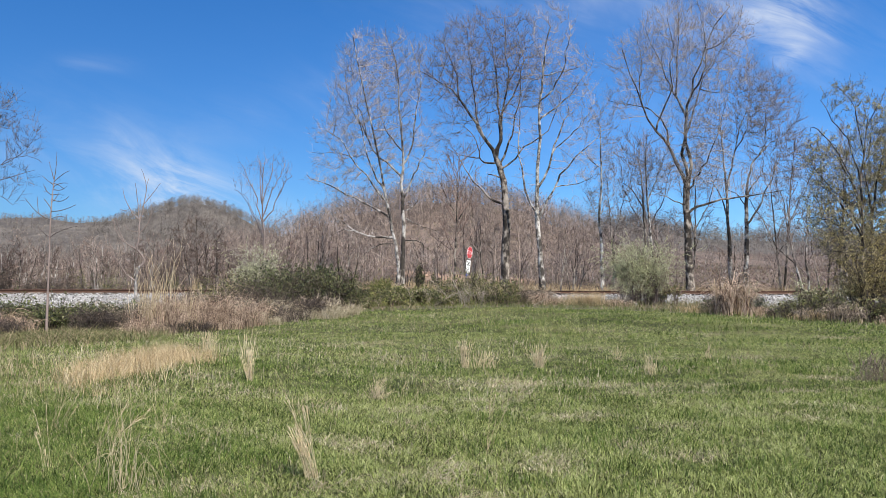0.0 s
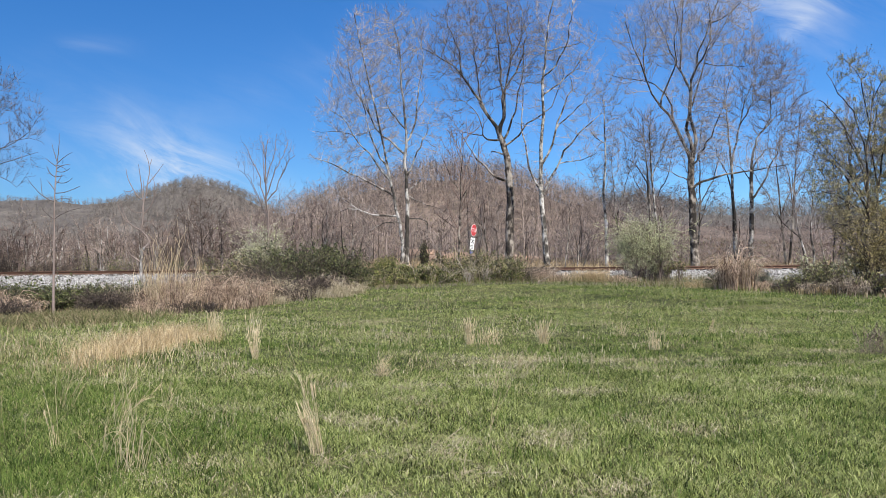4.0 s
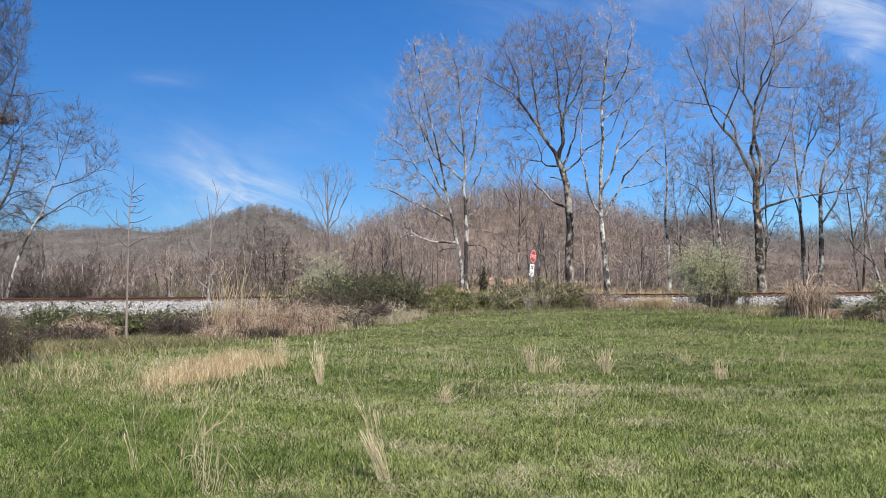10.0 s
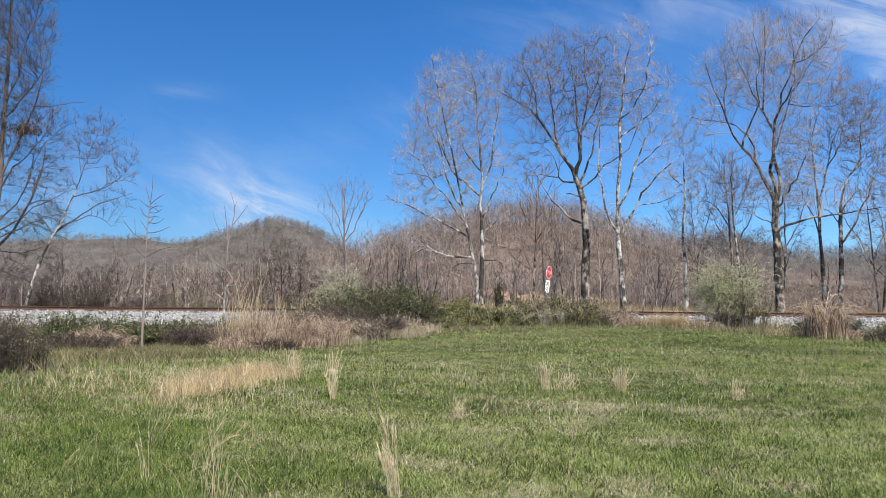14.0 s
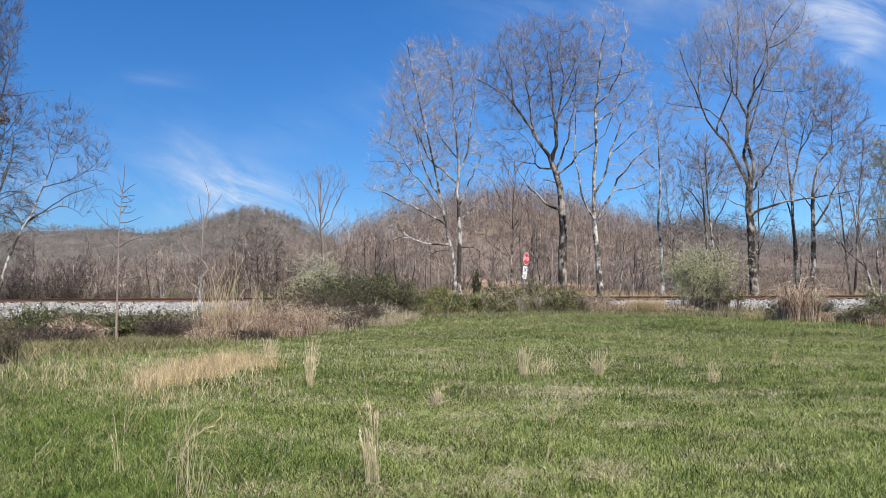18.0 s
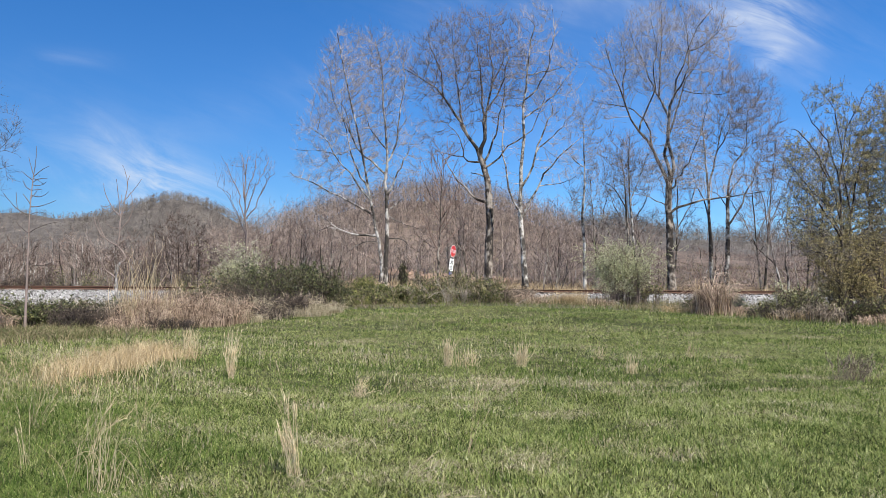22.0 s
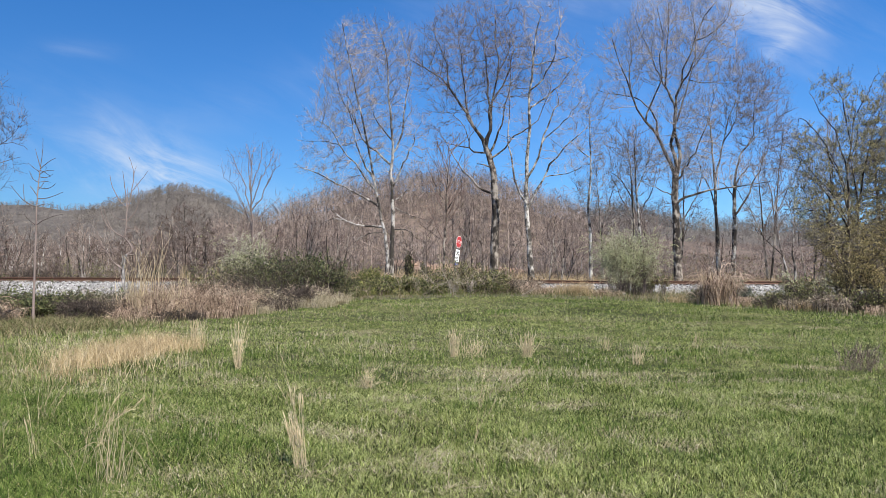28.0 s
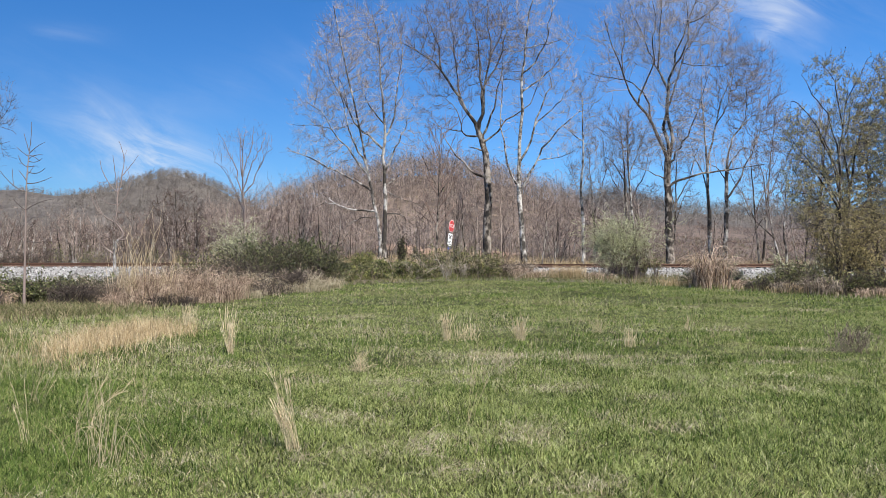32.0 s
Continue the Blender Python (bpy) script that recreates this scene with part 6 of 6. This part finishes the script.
    # a rank dark-green patch close to the viewer
    for cx, cy, rx, ry, n in ((-3.05, 5.7, 0.65, 0.55, 8000), (-4.3, 7.6, 0.8, 0.6, 7000), (-5.2, 9.4, 1.0, 0.7, 6000), (-2.3, 7.3, 0.5, 0.4, 3500), (-6.6, 11.0, 1.2, 0.7, 5000), (-3.7, 9.2, 0.7, 0.5, 3500)):
        x, y = rng.normal(cx, rx, n), rng.normal(cy, ry, n)
        tagged(part("lush_grass", blades(x, y, rng.uniform(0.04, 0.11, n), rng.uniform(0.0035, 0.008, n), rng.uniform(0.3, 1.4, n)), LUSH), "rank dark green grass in the meadow", "grass", kind="stuff")
    # bright creeping cover on the mound at the crossing
    N = 26000
    x, y = rng.normal(-3.6, 2.6, N), rng.uniform(40.5, 47.4, N)
    z = ground_z(x, y) + 0.45 * rng.uniform(0, 1, N) ** 1.5 * (0.5 + 0.5 * wave(x, y, 0.8))
    tagged(part("creeping_cover", leaf_quads(np.stack([x, y, z], -1), 0.10), COVER), "bright green creeping plants on the bank", "plants", kind="stuff")
    # thin upright straws all over the meadow, thicker in drifts
    for near, far, count, lo, hi in ((4.5, 11, 5000, 0.06, 0.2), (10, 20, 24000, 0.06, 0.2), (19, 34, 14000, 0.08, 0.2)):
        x, y = scatter(near, far, count)
        keep = rng.uniform(size=len(x)) < (0.08 + 0.9 * np.clip(0.3 + 0.8 * wave(x, y, 1.1, 4.0), 0, 1) ** 1.5) * np.clip(0.95 - 1.6 * x / y, 0.15, 1)
        x, y = x[keep], y[keep]
        tagged(part("straw_stalks", blades(x, y, rng.uniform(lo, hi, len(x)), np.clip(0.00058 * y, 0.0024, 0.015) * rng.uniform(0.6, 1.1, len(x)), rng.uniform(0.05, 0.7, len(x))), THATCH), "scattered pale straw stalks standing in the meadow", "straw", kind="stuff")
    # brownish-olive old growth down the side towards the brambles
    x, y = scatter(4.6, 16, 90000)
    keep = rng.uniform(size=len(x)) < np.clip(-1.6 * x / y - 0.25, 0, 0.9)
    x, y = x[keep], y[keep]
    tagged(part("olive_grass", blades(x, y, rng.uniform(0.03, 0.11, len(x)), rng.uniform(0.003, 0.008, len(x)), rng.uniform(0.3, 1.6, len(x))), HERB), "dull olive and brown old grass near the brambles", "grass", kind="stuff")
    # the band of tan bunchgrass
    for centres, each, mat, tall in ((120, 40, TAN, 0.46), (50, 36, TAN, 0.46), (60, 14, STRAW, 0.52)):
        along = rng.beta(2.2, 1.35, centres)                # from its thin near end to its dense far end
        cy = 12.2 + 4.7 * along + rng.normal(0, 0.55, centres)
        cx = cy * (-0.50 + 0.175 * along + rng.normal(0, 0.017, centres))
        x = (cx[:, None] + rng.normal(0, 0.11, (centres, each))).ravel()
        y = (cy[:, None] + rng.normal(0, 0.11, (centres, each))).ravel()
        N = len(x)
        h = (tall * rng.uniform(0.45, 1.15, (centres, 1)) * rng.uniform(0.3, 1.1, (centres, each))).ravel()
        tagged(part("bunchgrass_patch", blades(x, y, h, rng.uniform(0.003, 0.0065, N), rng.uniform(0.1, 1.1, N)), mat), "patch of standing tan dry bunchgrass", "dry grass", kind="stuff")
    N = 700
    x, y = rng.uniform(-9.6, -4.3, N), rng.normal(13.8, 1.5, N)
    tagged(part("bunchgrass_fringe", blades(x, y, rng.uniform(0.14, 0.5, N), rng.uniform(0.004, 0.008, N), rng.uniform(0.3, 1.5, N)), STRAW), "sparse arching straw around the tan grass", "dry grass", kind="stuff")
    # green weeds at the foot of the brambles
    N = 3500
    u = rng.uniform(-0.75, 0.72, N)
    y = np.interp(u, EDGE_U, EDGE_D) + rng.normal(0.5, 0.9, N)
    x = u * y
    tagged(part("edge_weeds", blades(x, y, rng.uniform(0.08, 0.26, N), rng.uniform(0.012, 0.03, N), rng.uniform(0.2, 1.0, N)), WEED), "rank green weeds along the field edge", "weeds", kind="stuff")
    N = 9000
    x, y = rng.normal(-11.9, 1.6, N), rng.normal(22.4, 1.5, N)
    tagged(part("edge_weeds", blades(x, y, rng.uniform(0.10, 0.38, N), rng.uniform(0.010, 0.022, N), rng.uniform(0.4, 1.6, N)), HERB), "dull olive weeds and dead stems before the brambles", "weeds", kind="stuff")
    # rough herbage on the bank between field and track
    N = 22000
    u = rng.uniform(-0.85, 0.8, N)
    d = np.interp(u, EDGE_U, EDGE_D)
    y = d + rng.uniform(0, 1, N) ** 0.8 * (46.2 - d)
    x = u * y
    keep = np.abs(x) < 44
    x, y = x[keep], y[keep]
    N = len(x)
    tagged(part("bank_herbage", blades(x, y, rng.uniform(0.15, 0.55, N), rng.uniform(0.012, 0.03, N), rng.uniform(0.3, 1.2, N), fold=False), HERB), "mixed dry and green herbage on the bank", "weeds", kind="stuff")
    # low undergrowth through the flat wood and up the slope
    for mat, N in ((REDTWIG, 46000), (HERB, 18000), (DARK_CANE, 22000)):
        y = 62 + 125 * rng.uniform(0, 1, N) ** 1.3
        x = y * rng.uniform(-0.82, 0.76, N)
        tagged(part("wood_undergrowth", blades(x, y, rng.uniform(0.25, 1.1, N), 0.00045 * y * rng.uniform(0.6, 1.6, N), rng.uniform(0.5, 2.2, N), fold=False), mat), "dry brown undergrowth beneath the bare woods", "undergrowth", kind="stuff")
    N = 14000
    x, y = rng.uniform(-20, 50, N), rng.uniform(54, 75, N)
    tagged(part("wood_edge_grass", blades(x, y, rng.uniform(0.3, 1.0, N), rng.uniform(0.02, 0.05, N), rng.uniform(0.2, 0.9, N), fold=False), TAN), "pale brown dead grass at the wood's edge", "dry grass", kind="stuff")


LUSH = material("lush_grass", [(0.36, (0.03, 0.056, 0.011)), (0.5, (0.095, 0.148, 0.03)), (0.64, (0.2, 0.255, 0.068))], scale=3.0, big=0.7, island=0.35, leafy=0.35, rough=0.7, spec=0.12)
WEED = material("rank_weeds", [(0.3, (0.06, 0.085, 0.022)), (0.5, (0.13, 0.165, 0.045)), (0.7, (0.23, 0.25, 0.09))], scale=1.0, big=0.3, island=0.4, leafy=0.25)
HERB = material("bank_herbs", [(0.3, (0.055, 0.066, 0.022)), (0.45, (0.12, 0.126, 0.045)), (0.58, (0.22, 0.178, 0.1)), (0.75, (0.35, 0.28, 0.18))], scale=0.8, big=0.25, island=0.35, leafy=0.2)
build_meadow()

# ---- tufts of tall dry grass in the meadow ----


def stalk_mesh(length, bow, width, head, sag=0.0):
    """One dry stalk: a thin bowed tube with many fine wisps and old leaves along it."""
    m = 9
    s = np.linspace(0, 1, m)
    P = np.stack([bow * length * s ** 1.8, rng.normal(0, 0.004, m) * s, length * (s * (1 - 0.18 * abs(bow) * s) - sag * s ** 3)], -1)
    R = width * 0.34 * (1 - 0.5 * s) + 0.0004
    geo = tubes(P[None], R[None], 3)
    k = 11
    f = 1 - head - 0.2 + (head + 0.19) * rng.uniform(0, 1, k)
    at = np.stack([np.interp(f, s, P[:, i]) for i in range(3)], -1)
    go = np.stack([rng.normal(0.3 * bow, 0.012, k), rng.normal(0, 0.012, k), rng.uniform(0.06, 0.2, k)], -1) * length
    W = np.stack([at, at + go * 0.5, at + go + np.array([0, 0, -0.02]) * length], 1)
    return join(geo, ribbons(W, np.full((k, 3), width * 0.48) * np.array([0.7, 1, 0.25])))


TUFTS = []


def tuft(label, x, y, height, radius, n, mat=PLUME, bow=0.18, width=0.0045, keyed=0.0, name="dry_grass_tuft", splay=9, head=0.3, lean=0.0, swing=60, tall=False, sag=0.0):
    """A tuft of separate dry stalks; keyed: how far it sways in the wind."""
    root = thing(name, label, "grass tuft", x, y, float(ground_z(x, y)) - 0.01, "dry grass tufts in the meadow")
    kinds = []
    for k in range(min(n, 14)):
        me = bpy.data.meshes.new("stalk")
        V, F = stalk_mesh(height * (1.05 - 0.7 * rng.uniform() ** 0.45 if tall else 0.2 + 0.85 * rng.uniform() ** 0.8), bow * rng.uniform(-0.2, 1.4), width * rng.uniform(0.7, 1.3), head, sag)
        fill(me, V, F, 4)
        me.materials.append(mat)
        kinds.append(me)
    stalks = []
    for k in range(n):
        ob = part("stalk", kinds[k % len(kinds)], mat, root)
        a, q = rng.uniform(0, 360), radius * math.sqrt(rng.uniform())
        where = (q * math.cos(radians(a)), q * math.sin(radians(a)), 0.0)
        turn = (rng.normal(0, splay), lean + rng.normal(0, splay), rng.uniform(-swing, swing))
        ob.matrix_basis = pose(*where, *turn)
        stalks.append((ob, where, turn, rng.uniform(0.65, 1.25)))
    if keyed:
        TUFTS.append((stalks, keyed))
    return root


tuft("tall bleached dry grass tuft swaying in the wind", -1.10, 6.55, 0.84, 0.06, 37, mat=PLUME, bow=-0.14, width=0.0039, keyed=1.0, splay=1.7, swing=22, tall=True, head=0.2)
tuft("few tall thin seed stalks above a dry tuft", -1.10, 6.60, 0.97, 0.03, 6, mat=PLUME, bow=-0.16, width=0.0036, keyed=1.0, splay=1.5, swing=20)
tuft("thin pair of tall dry grass stalks", -3.45, 6.75, 0.60, 0.04, 7, mat=PLUME, bow=-0.15, width=0.0041, keyed=0.5, splay=3, swing=30)
tuft("tall thin arching straw tuft on the meadow", -2.75, 6.5, 0.85, 0.16, 13, mat=STRAW, bow=0.3, width=0.0027, keyed=0.4, splay=8, sag=0.25)
tuft("tall fine upright straw stalk group", -3.05, 8.4, 0.62, 0.06, 9, mat=STRAW, bow=0.35, width=0.0030, keyed=0.4, splay=9)
tuft("single long leaning straw stalk", 0.42, 7.35, 0.72, 0.03, 5, mat=STRAW, bow=0.12, width=0.0037, keyed=0.3, splay=3, lean=14)
tuft("grey thatch tuft with short bent straws", 0.98, 10.6, 0.30, 0.20, 33, mat=THATCH, bow=0.6, width=0.0030, splay=24)
tuft("tan dry grass tuft", 1.87, 15.0, 0.52, 0.09, 64, bow=0.2, width=0.0069, keyed=0.4, splay=17)
tuft("wide tan dry grass tuft", 0.46, 15.1, 0.60, 0.09, 49, bow=0.1, width=0.0069, keyed=0.4, splay=9)
tuft("low tan dry grass tuft beside a taller one", 0.78, 15.1, 0.34, 0.24, 64, bow=0.2, width=0.0069, splay=18)
tuft("tall narrow tan grass tuft with dense heads", -3.25, 13.0, 0.82, 0.05, 41, bow=0.10, width=0.0061, keyed=0.5, splay=6, head=0.5)
tuft("small feathery tan grass tuft", -0.95, 11.1, 0.34, 0.09, 45, bow=0.35, width=0.0049, keyed=0.4, splay=20)
tuft("tan dry grass tuft with upright stalks", 3.72, 13.8, 0.42, 0.10, 38, bow=0.2, width=0.0063, keyed=0.4, splay=15)
tuft("thin pale grass tuft", 3.65, 16.2, 0.34, 0.12, 26, mat=STRAW, bow=0.2, width=0.0057, splay=8)
tuft("thin pale grass tuft", 5.7, 16.6, 0.36, 0.12, 22, mat=STRAW, bow=0.2, width=0.0057, splay=8)
tuft("pale tan tuft behind the bunchgrass band", -5.6, 18.4, 0.5, 0.16, 57, bow=0.2, width=0.0071, splay=8)
tuft("brownish rush tuft at the meadow's side", 7.15, 12.7, 0.48, 0.34, 150, mat=CANE, bow=0.3, width=0.0058, keyed=0.3, splay=16)
tuft("short thatch tuft near the viewer", -0.05, 6.35, 0.22, 0.16, 30, mat=THATCH, bow=0.9, width=0.0030, splay=30)
tuft("bent grey straw near the viewer", 0.12, 5.75, 0.26, 0.05, 10, mat=THATCH, bow=1.0, width=0.0037, splay=18)
tuft("short bleached thatch tuft near the viewer", -0.98, 6.2, 0.16, 0.10, 28, mat=THATCH, bow=0.9, width=0.0032, splay=30)
tuft("upright fine straw stalks", -0.35, 10.2, 0.40, 0.25, 14, mat=STRAW, bow=0.5, width=0.0032, splay=14)
tuft("arching fine straw stalks", -1.6, 9.6, 0.45, 0.3, 14, mat=STRAW, bow=0.6, width=0.0030, splay=16, sag=0.6)
tuft("thin leaning straw stalks near the viewer", -4.1, 6.9, 0.42, 0.3, 11, mat=STRAW, bow=0.4, width=0.0030, splay=12)
tuft("tall straw stalks in short grass", -4.3, 8.6, 0.50, 0.10, 11, mat=STRAW, bow=0.3, width=0.0034, splay=8)

# foot x and z, bend x and z, tip x and z of each bent straw
bent = thing("bent_straw_tuft", "sprawling tuft of bent and broken pale straws", "grass tuft", -2.51, 6.00, float(ground_z(-2.51, 6.00)) - 0.01, "dry grass tufts in the meadow")
for fx, fz, mx, mz, tx, tz in (
    (-0.01, 0.00, -0.00, 0.35, -0.06, 0.83), (0.00, 0.00, 0.00, 0.42, 0.02, 0.89), (0.01, 0.00, -0.01, 0.35, -0.13, 0.88), (-0.00, 0.00, -0.00, 0.30, -0.03, 0.66),
    (0.11, 0.00, 0.18, 0.39, 0.48, 0.00), (0.10, 0.00, 0.17, 0.39, 0.33, 0.06), (-0.00, 0.17, 0.07, 0.22, 0.17, 0.00), (-0.17, 0.00, -0.19, 0.23, -0.30, 0.40),
    (0.00, 0.00, 0.06, 0.00, 0.14, 0.00), (0.03, 0.00, -0.00, 0.35, -0.23, 0.29), (0.12, 0.00, 0.12, 0.22, 0.13, 0.46), (0.04, 0.00, 0.12, 0.66, 0.26, 0.73),
    (0.02, 0.00, 0.10, 0.17, 0.10, 0.35), (0.08, 0.00, 0.25, 0.31, 0.38, 0.00), (-0.03, 0.00, -0.13, 0.28, -0.26, 0.21)):
    for again in range(2):
        P = limb_path(np.array([fx + rng.normal(0, 0.05), rng.normal(0, 0.09), fz]), (mx + rng.normal(0, 0.02), mz * rng.uniform(0.8, 1.03)), (tx + rng.normal(0, 0.035), tz * rng.uniform(0.85, 1.03)), rng.uniform(-14, 14), 12, 0.06)
        part("stalk", tubes(P[None], (rng.uniform(0.0011, 0.0024) * np.linspace(1, 0.5, 12))[None], 4), STRAW if again else THATCH, bent)


def build_nest():
    """A squirrel's drey of dead leaves high in the tall tree."""
    at = rng.normal(0, 1, (420, 3)) * np.array([0.65, 0.4, 0.22])
    root = thing("squirrel_nest", "ragged brown leaf nest lodged in bare branches", "nest", -37.4, 53.8, 14.5)
    part("foliage", leaf_quads(at, 0.2), THICKET, root, kind="stuff")
    P = np.stack([rng.normal(0, 0.4, (40, 3)) * np.array([1, 0.6, 0.5]), rng.normal(0, 0.7, (40, 3)) * np.array([1, 0.6, 0.5])], 1)
    part("twigwork", ribbons(P, np.full((40, 2), 0.012)), DARK_CANE, root, kind="stuff")


build_nest()

# ---- crossing sign ----


def octagon(radius, depth):
    bm = bmesh.new()
    bmesh.ops.create_cone(bm, cap_ends=True, segments=8, radius1=radius, radius2=radius, depth=depth, matrix=Matrix.Rotation(radians(90), 4, "X") @ Matrix.Rotation(radians(22.5), 4, "Z"))
    return bm


def lettering(text, size):
    cu = bpy.data.curves.new("lettering", "FONT")
    cu.body, cu.size, cu.align_x, cu.align_y, cu.extrude = text, size, "CENTER", "CENTER", 0.001
    ob = bpy.data.objects.new("lettering", cu)
    me = bpy.data.meshes.new_from_object(ob)
    bpy.data.objects.remove(ob)
    return me


def build_sign():
    x, y = 1.25, 46.0
    root = thing("stop_sign", "leaning stop sign above a white crossing plate on a steel post", "sign", x, y, float(ground_z(x, y)) - 0.2)
    root.matrix_world = pose(x, y, float(ground_z(x, y)) - 0.2, -3, 7, 0)
    part("post", bevel_box(0.06, 0.04, 3.2, 0.008, (0, 0.03, 1.6)), STEEL, root, "grey steel post")
    face = part("panel", octagon(0.385, 0.006), WHITE, root, "white-edged red octagonal panel")
    face.matrix_basis = pose(0, -0.005, 2.95, 0, 0, 61)
    ob = part("red_face", octagon(0.358, 0.004), RED, face)
    ob.matrix_basis = pose(0, -0.006, 0)
    ob = part("lettering", lettering("STOP", 0.30), WHITE, face)
    ob.matrix_basis = pose(0, -0.010, -0.01, 90, 0, 0)
    plate = part("plate", bevel_box(0.46, 0.006, 0.74, 0), WHITE, root, "white plate with a black crossing symbol")
    plate.matrix_basis = pose(0, -0.008, 2.12, 0, 0, 56)
    tag = part("notice_plate", bevel_box(0.30, 0.006, 0.2, 0), BLUE, root, "small blue notice plate")
    tag.matrix_basis = pose(0, -0.008, 1.62, 0, 0, 56)
    for a in (38, -38):
        ob = part("symbol_bar", bevel_box(0.40, 0.004, 0.06, 0), BLACK, plate)
        ob.matrix_basis = pose(0, -0.006 - 0.0008 * (a > 0), 0.16, 0, a, 0)
    for k in range(3):
        ob = part("symbol_bar", bevel_box(0.28, 0.004, 0.035, 0), BLACK, plate)
        ob.matrix_basis = pose(0, -0.006, -0.10 - 0.09 * k)


build_sign()

# ---- deadwood, rubble and bare clay ----


def dead_branch(label, x, y, length, lean, turn, r=0.03, n=5):
    root = thing("dead_branch", label, "branch", x, y, float(ground_z(x, y)) + 0.05, "dead branches in the brambles", turn=turn)
    P = stem_path(np.zeros(3), length, lean, lean * 0.75, 0, m=8, wobble=0.07)
    stem = part("stem", tubes(P[None], (r * np.linspace(1, 0.35, 8))[None], 6), DEADWOOD, root, smooth=True)
    P1, L1, _, _ = grow(P[None], np.array([length]), n, 0.25, 0.5, 42, 0.02, 5)
    for k in range(len(P1)):
        part("side_branch", tubes(P1[k:k + 1], np.full((1, 5), r * 0.5) * np.linspace(1, 0.3, 5), 4), DEADWOOD, stem)


dead_branch("bleached dead branch lying on brambles", -0.5, 40.2, 2.6, 66, 0, 0.016)
dead_branch("pale forked dead branch standing in brambles", 1.2, 40.8, 2.2, -28, 0, 0.016, 6)
dead_branch("pale dead branch leaning in brambles", 0.6, 40.8, 1.9, -55, 10, 0.016, 5)
dead_branch("grey dead branch among brambles", -2.4, 41.0, 1.9, 70, 0, 0.016)
dead_branch("thin dead branch leaning over brambles", -1.6, 40.6, 1.5, -22, 0, 0.016, 3)
dead_branch("long pale dead stick in dry grass", -13.0, 29.6, 1.9, 78, 0, 0.016, 3)
dead_branch("bleached stick fallen in dry grass", -7.4, 32.2, 1.6, -60, 0, 0.016, 3)
dead_branch("dead branch lying at the field edge", 4.6, 39.6, 1.3, 60, 0, 0.018, 3)


def rubble(label, x, y, rx, ry, n, size, name="rubble_heap", mat=ROCK):
    root = thing(name, label, "rubble", x, y, float(ground_z(x, y)) - 0.05)
    bm = bmesh.new()
    bmesh.ops.create_icosphere(bm, subdivisions=2, radius=1.0)
    for v in bm.verts:
        v.co *= 1 + 0.28 * noise.noise(v.co * 1.6)
    me = bpy.data.meshes.new("stone")
    bm.to_mesh(me)
    bm.free()
    for k in range(n):
        ob = part("stone", me, mat, root)
        a, q = rng.uniform(0, 2 * math.pi), math.sqrt(rng.uniform())
        s = size * rng.uniform(0.5, 1.3)
        ob.matrix_basis = pose(rx * q * math.cos(a), ry * q * math.sin(a), s * 0.2 + (1 - q) * size * 1.4, rng.uniform(0, 360), rng.uniform(0, 360), 0) @ Matrix.Diagonal((s, s * 0.8, s * 0.6, 1))


rubble("low heap of grey rubble at the field edge", -5.1, 32.6, 0.75, 0.35, 34, 0.11)
rubble("pale stone slab on the bank", -5.1, 44.2, 0.3, 0.15, 3, 0.16, "pale_rock", STONE)
rubble("pale rocks by the ballast foot", 10.0, 42.8, 0.9, 0.2, 8, 0.16, "pale_rock", ROCK)


def build_clay():
    """Bare eroded bank on the near hill, seen between the trunks."""
    for x, y, w, h, d in ((1.5, 92, 5.0, 1.1, 3.0), (7.5, 96, 4.0, 0.8, 3.0), (-3.5, 104, 3.5, 0.9, 3.0)):
        bm = bmesh.new()
        bmesh.ops.create_icosphere(bm, subdivisions=4, radius=1.0)
        for v in bm.verts:
            v.co *= 1 + 0.22 * noise.noise(v.co * 2.1 + Vector((x, y, 0))) + 0.1 * noise.noise(v.co * 5.0)
            v.co = Vector((v.co.x * w, v.co.y * d, v.co.z * h))
        ob = part("clay_bank", bm, CLAY, smooth=True)
        ob.matrix_world = pose(x, y, float(ground_z(x, y)) - 0.25)
        tagged(ob, "bare eroded reddish clay bank below the woods", "bank", kind="structure")


build_clay()

# ---- wind ----
SWAY = ((0, -13), (2, -11), (4, -9), (5, -15), (6, -13), (7, -9), (8, -11), (9, -15), (10, -14), (11, -14), (12, -12), (13, -10), (14, -6), (15.5, -7), (17, -1), (18, 0),
        (19, 0), (20, 0), (21, -1), (22, -4), (23, 0), (24, -1), (25, -4), (26.5, -3), (28, -5), (29, -2), (30, -10), (31, -9), (32, -12))


def motions():
    """The dry stalks bend to the wind, each about its foot."""
    for stalks, amount in TUFTS:
        for ob, where, turn, share in stalks:
            rows = [(t, pose(*where, 0, a * amount * share, 0) @ pose(0, 0, 0, *turn)) for t, a in SWAY]
            walk(ob, rows)


motions()
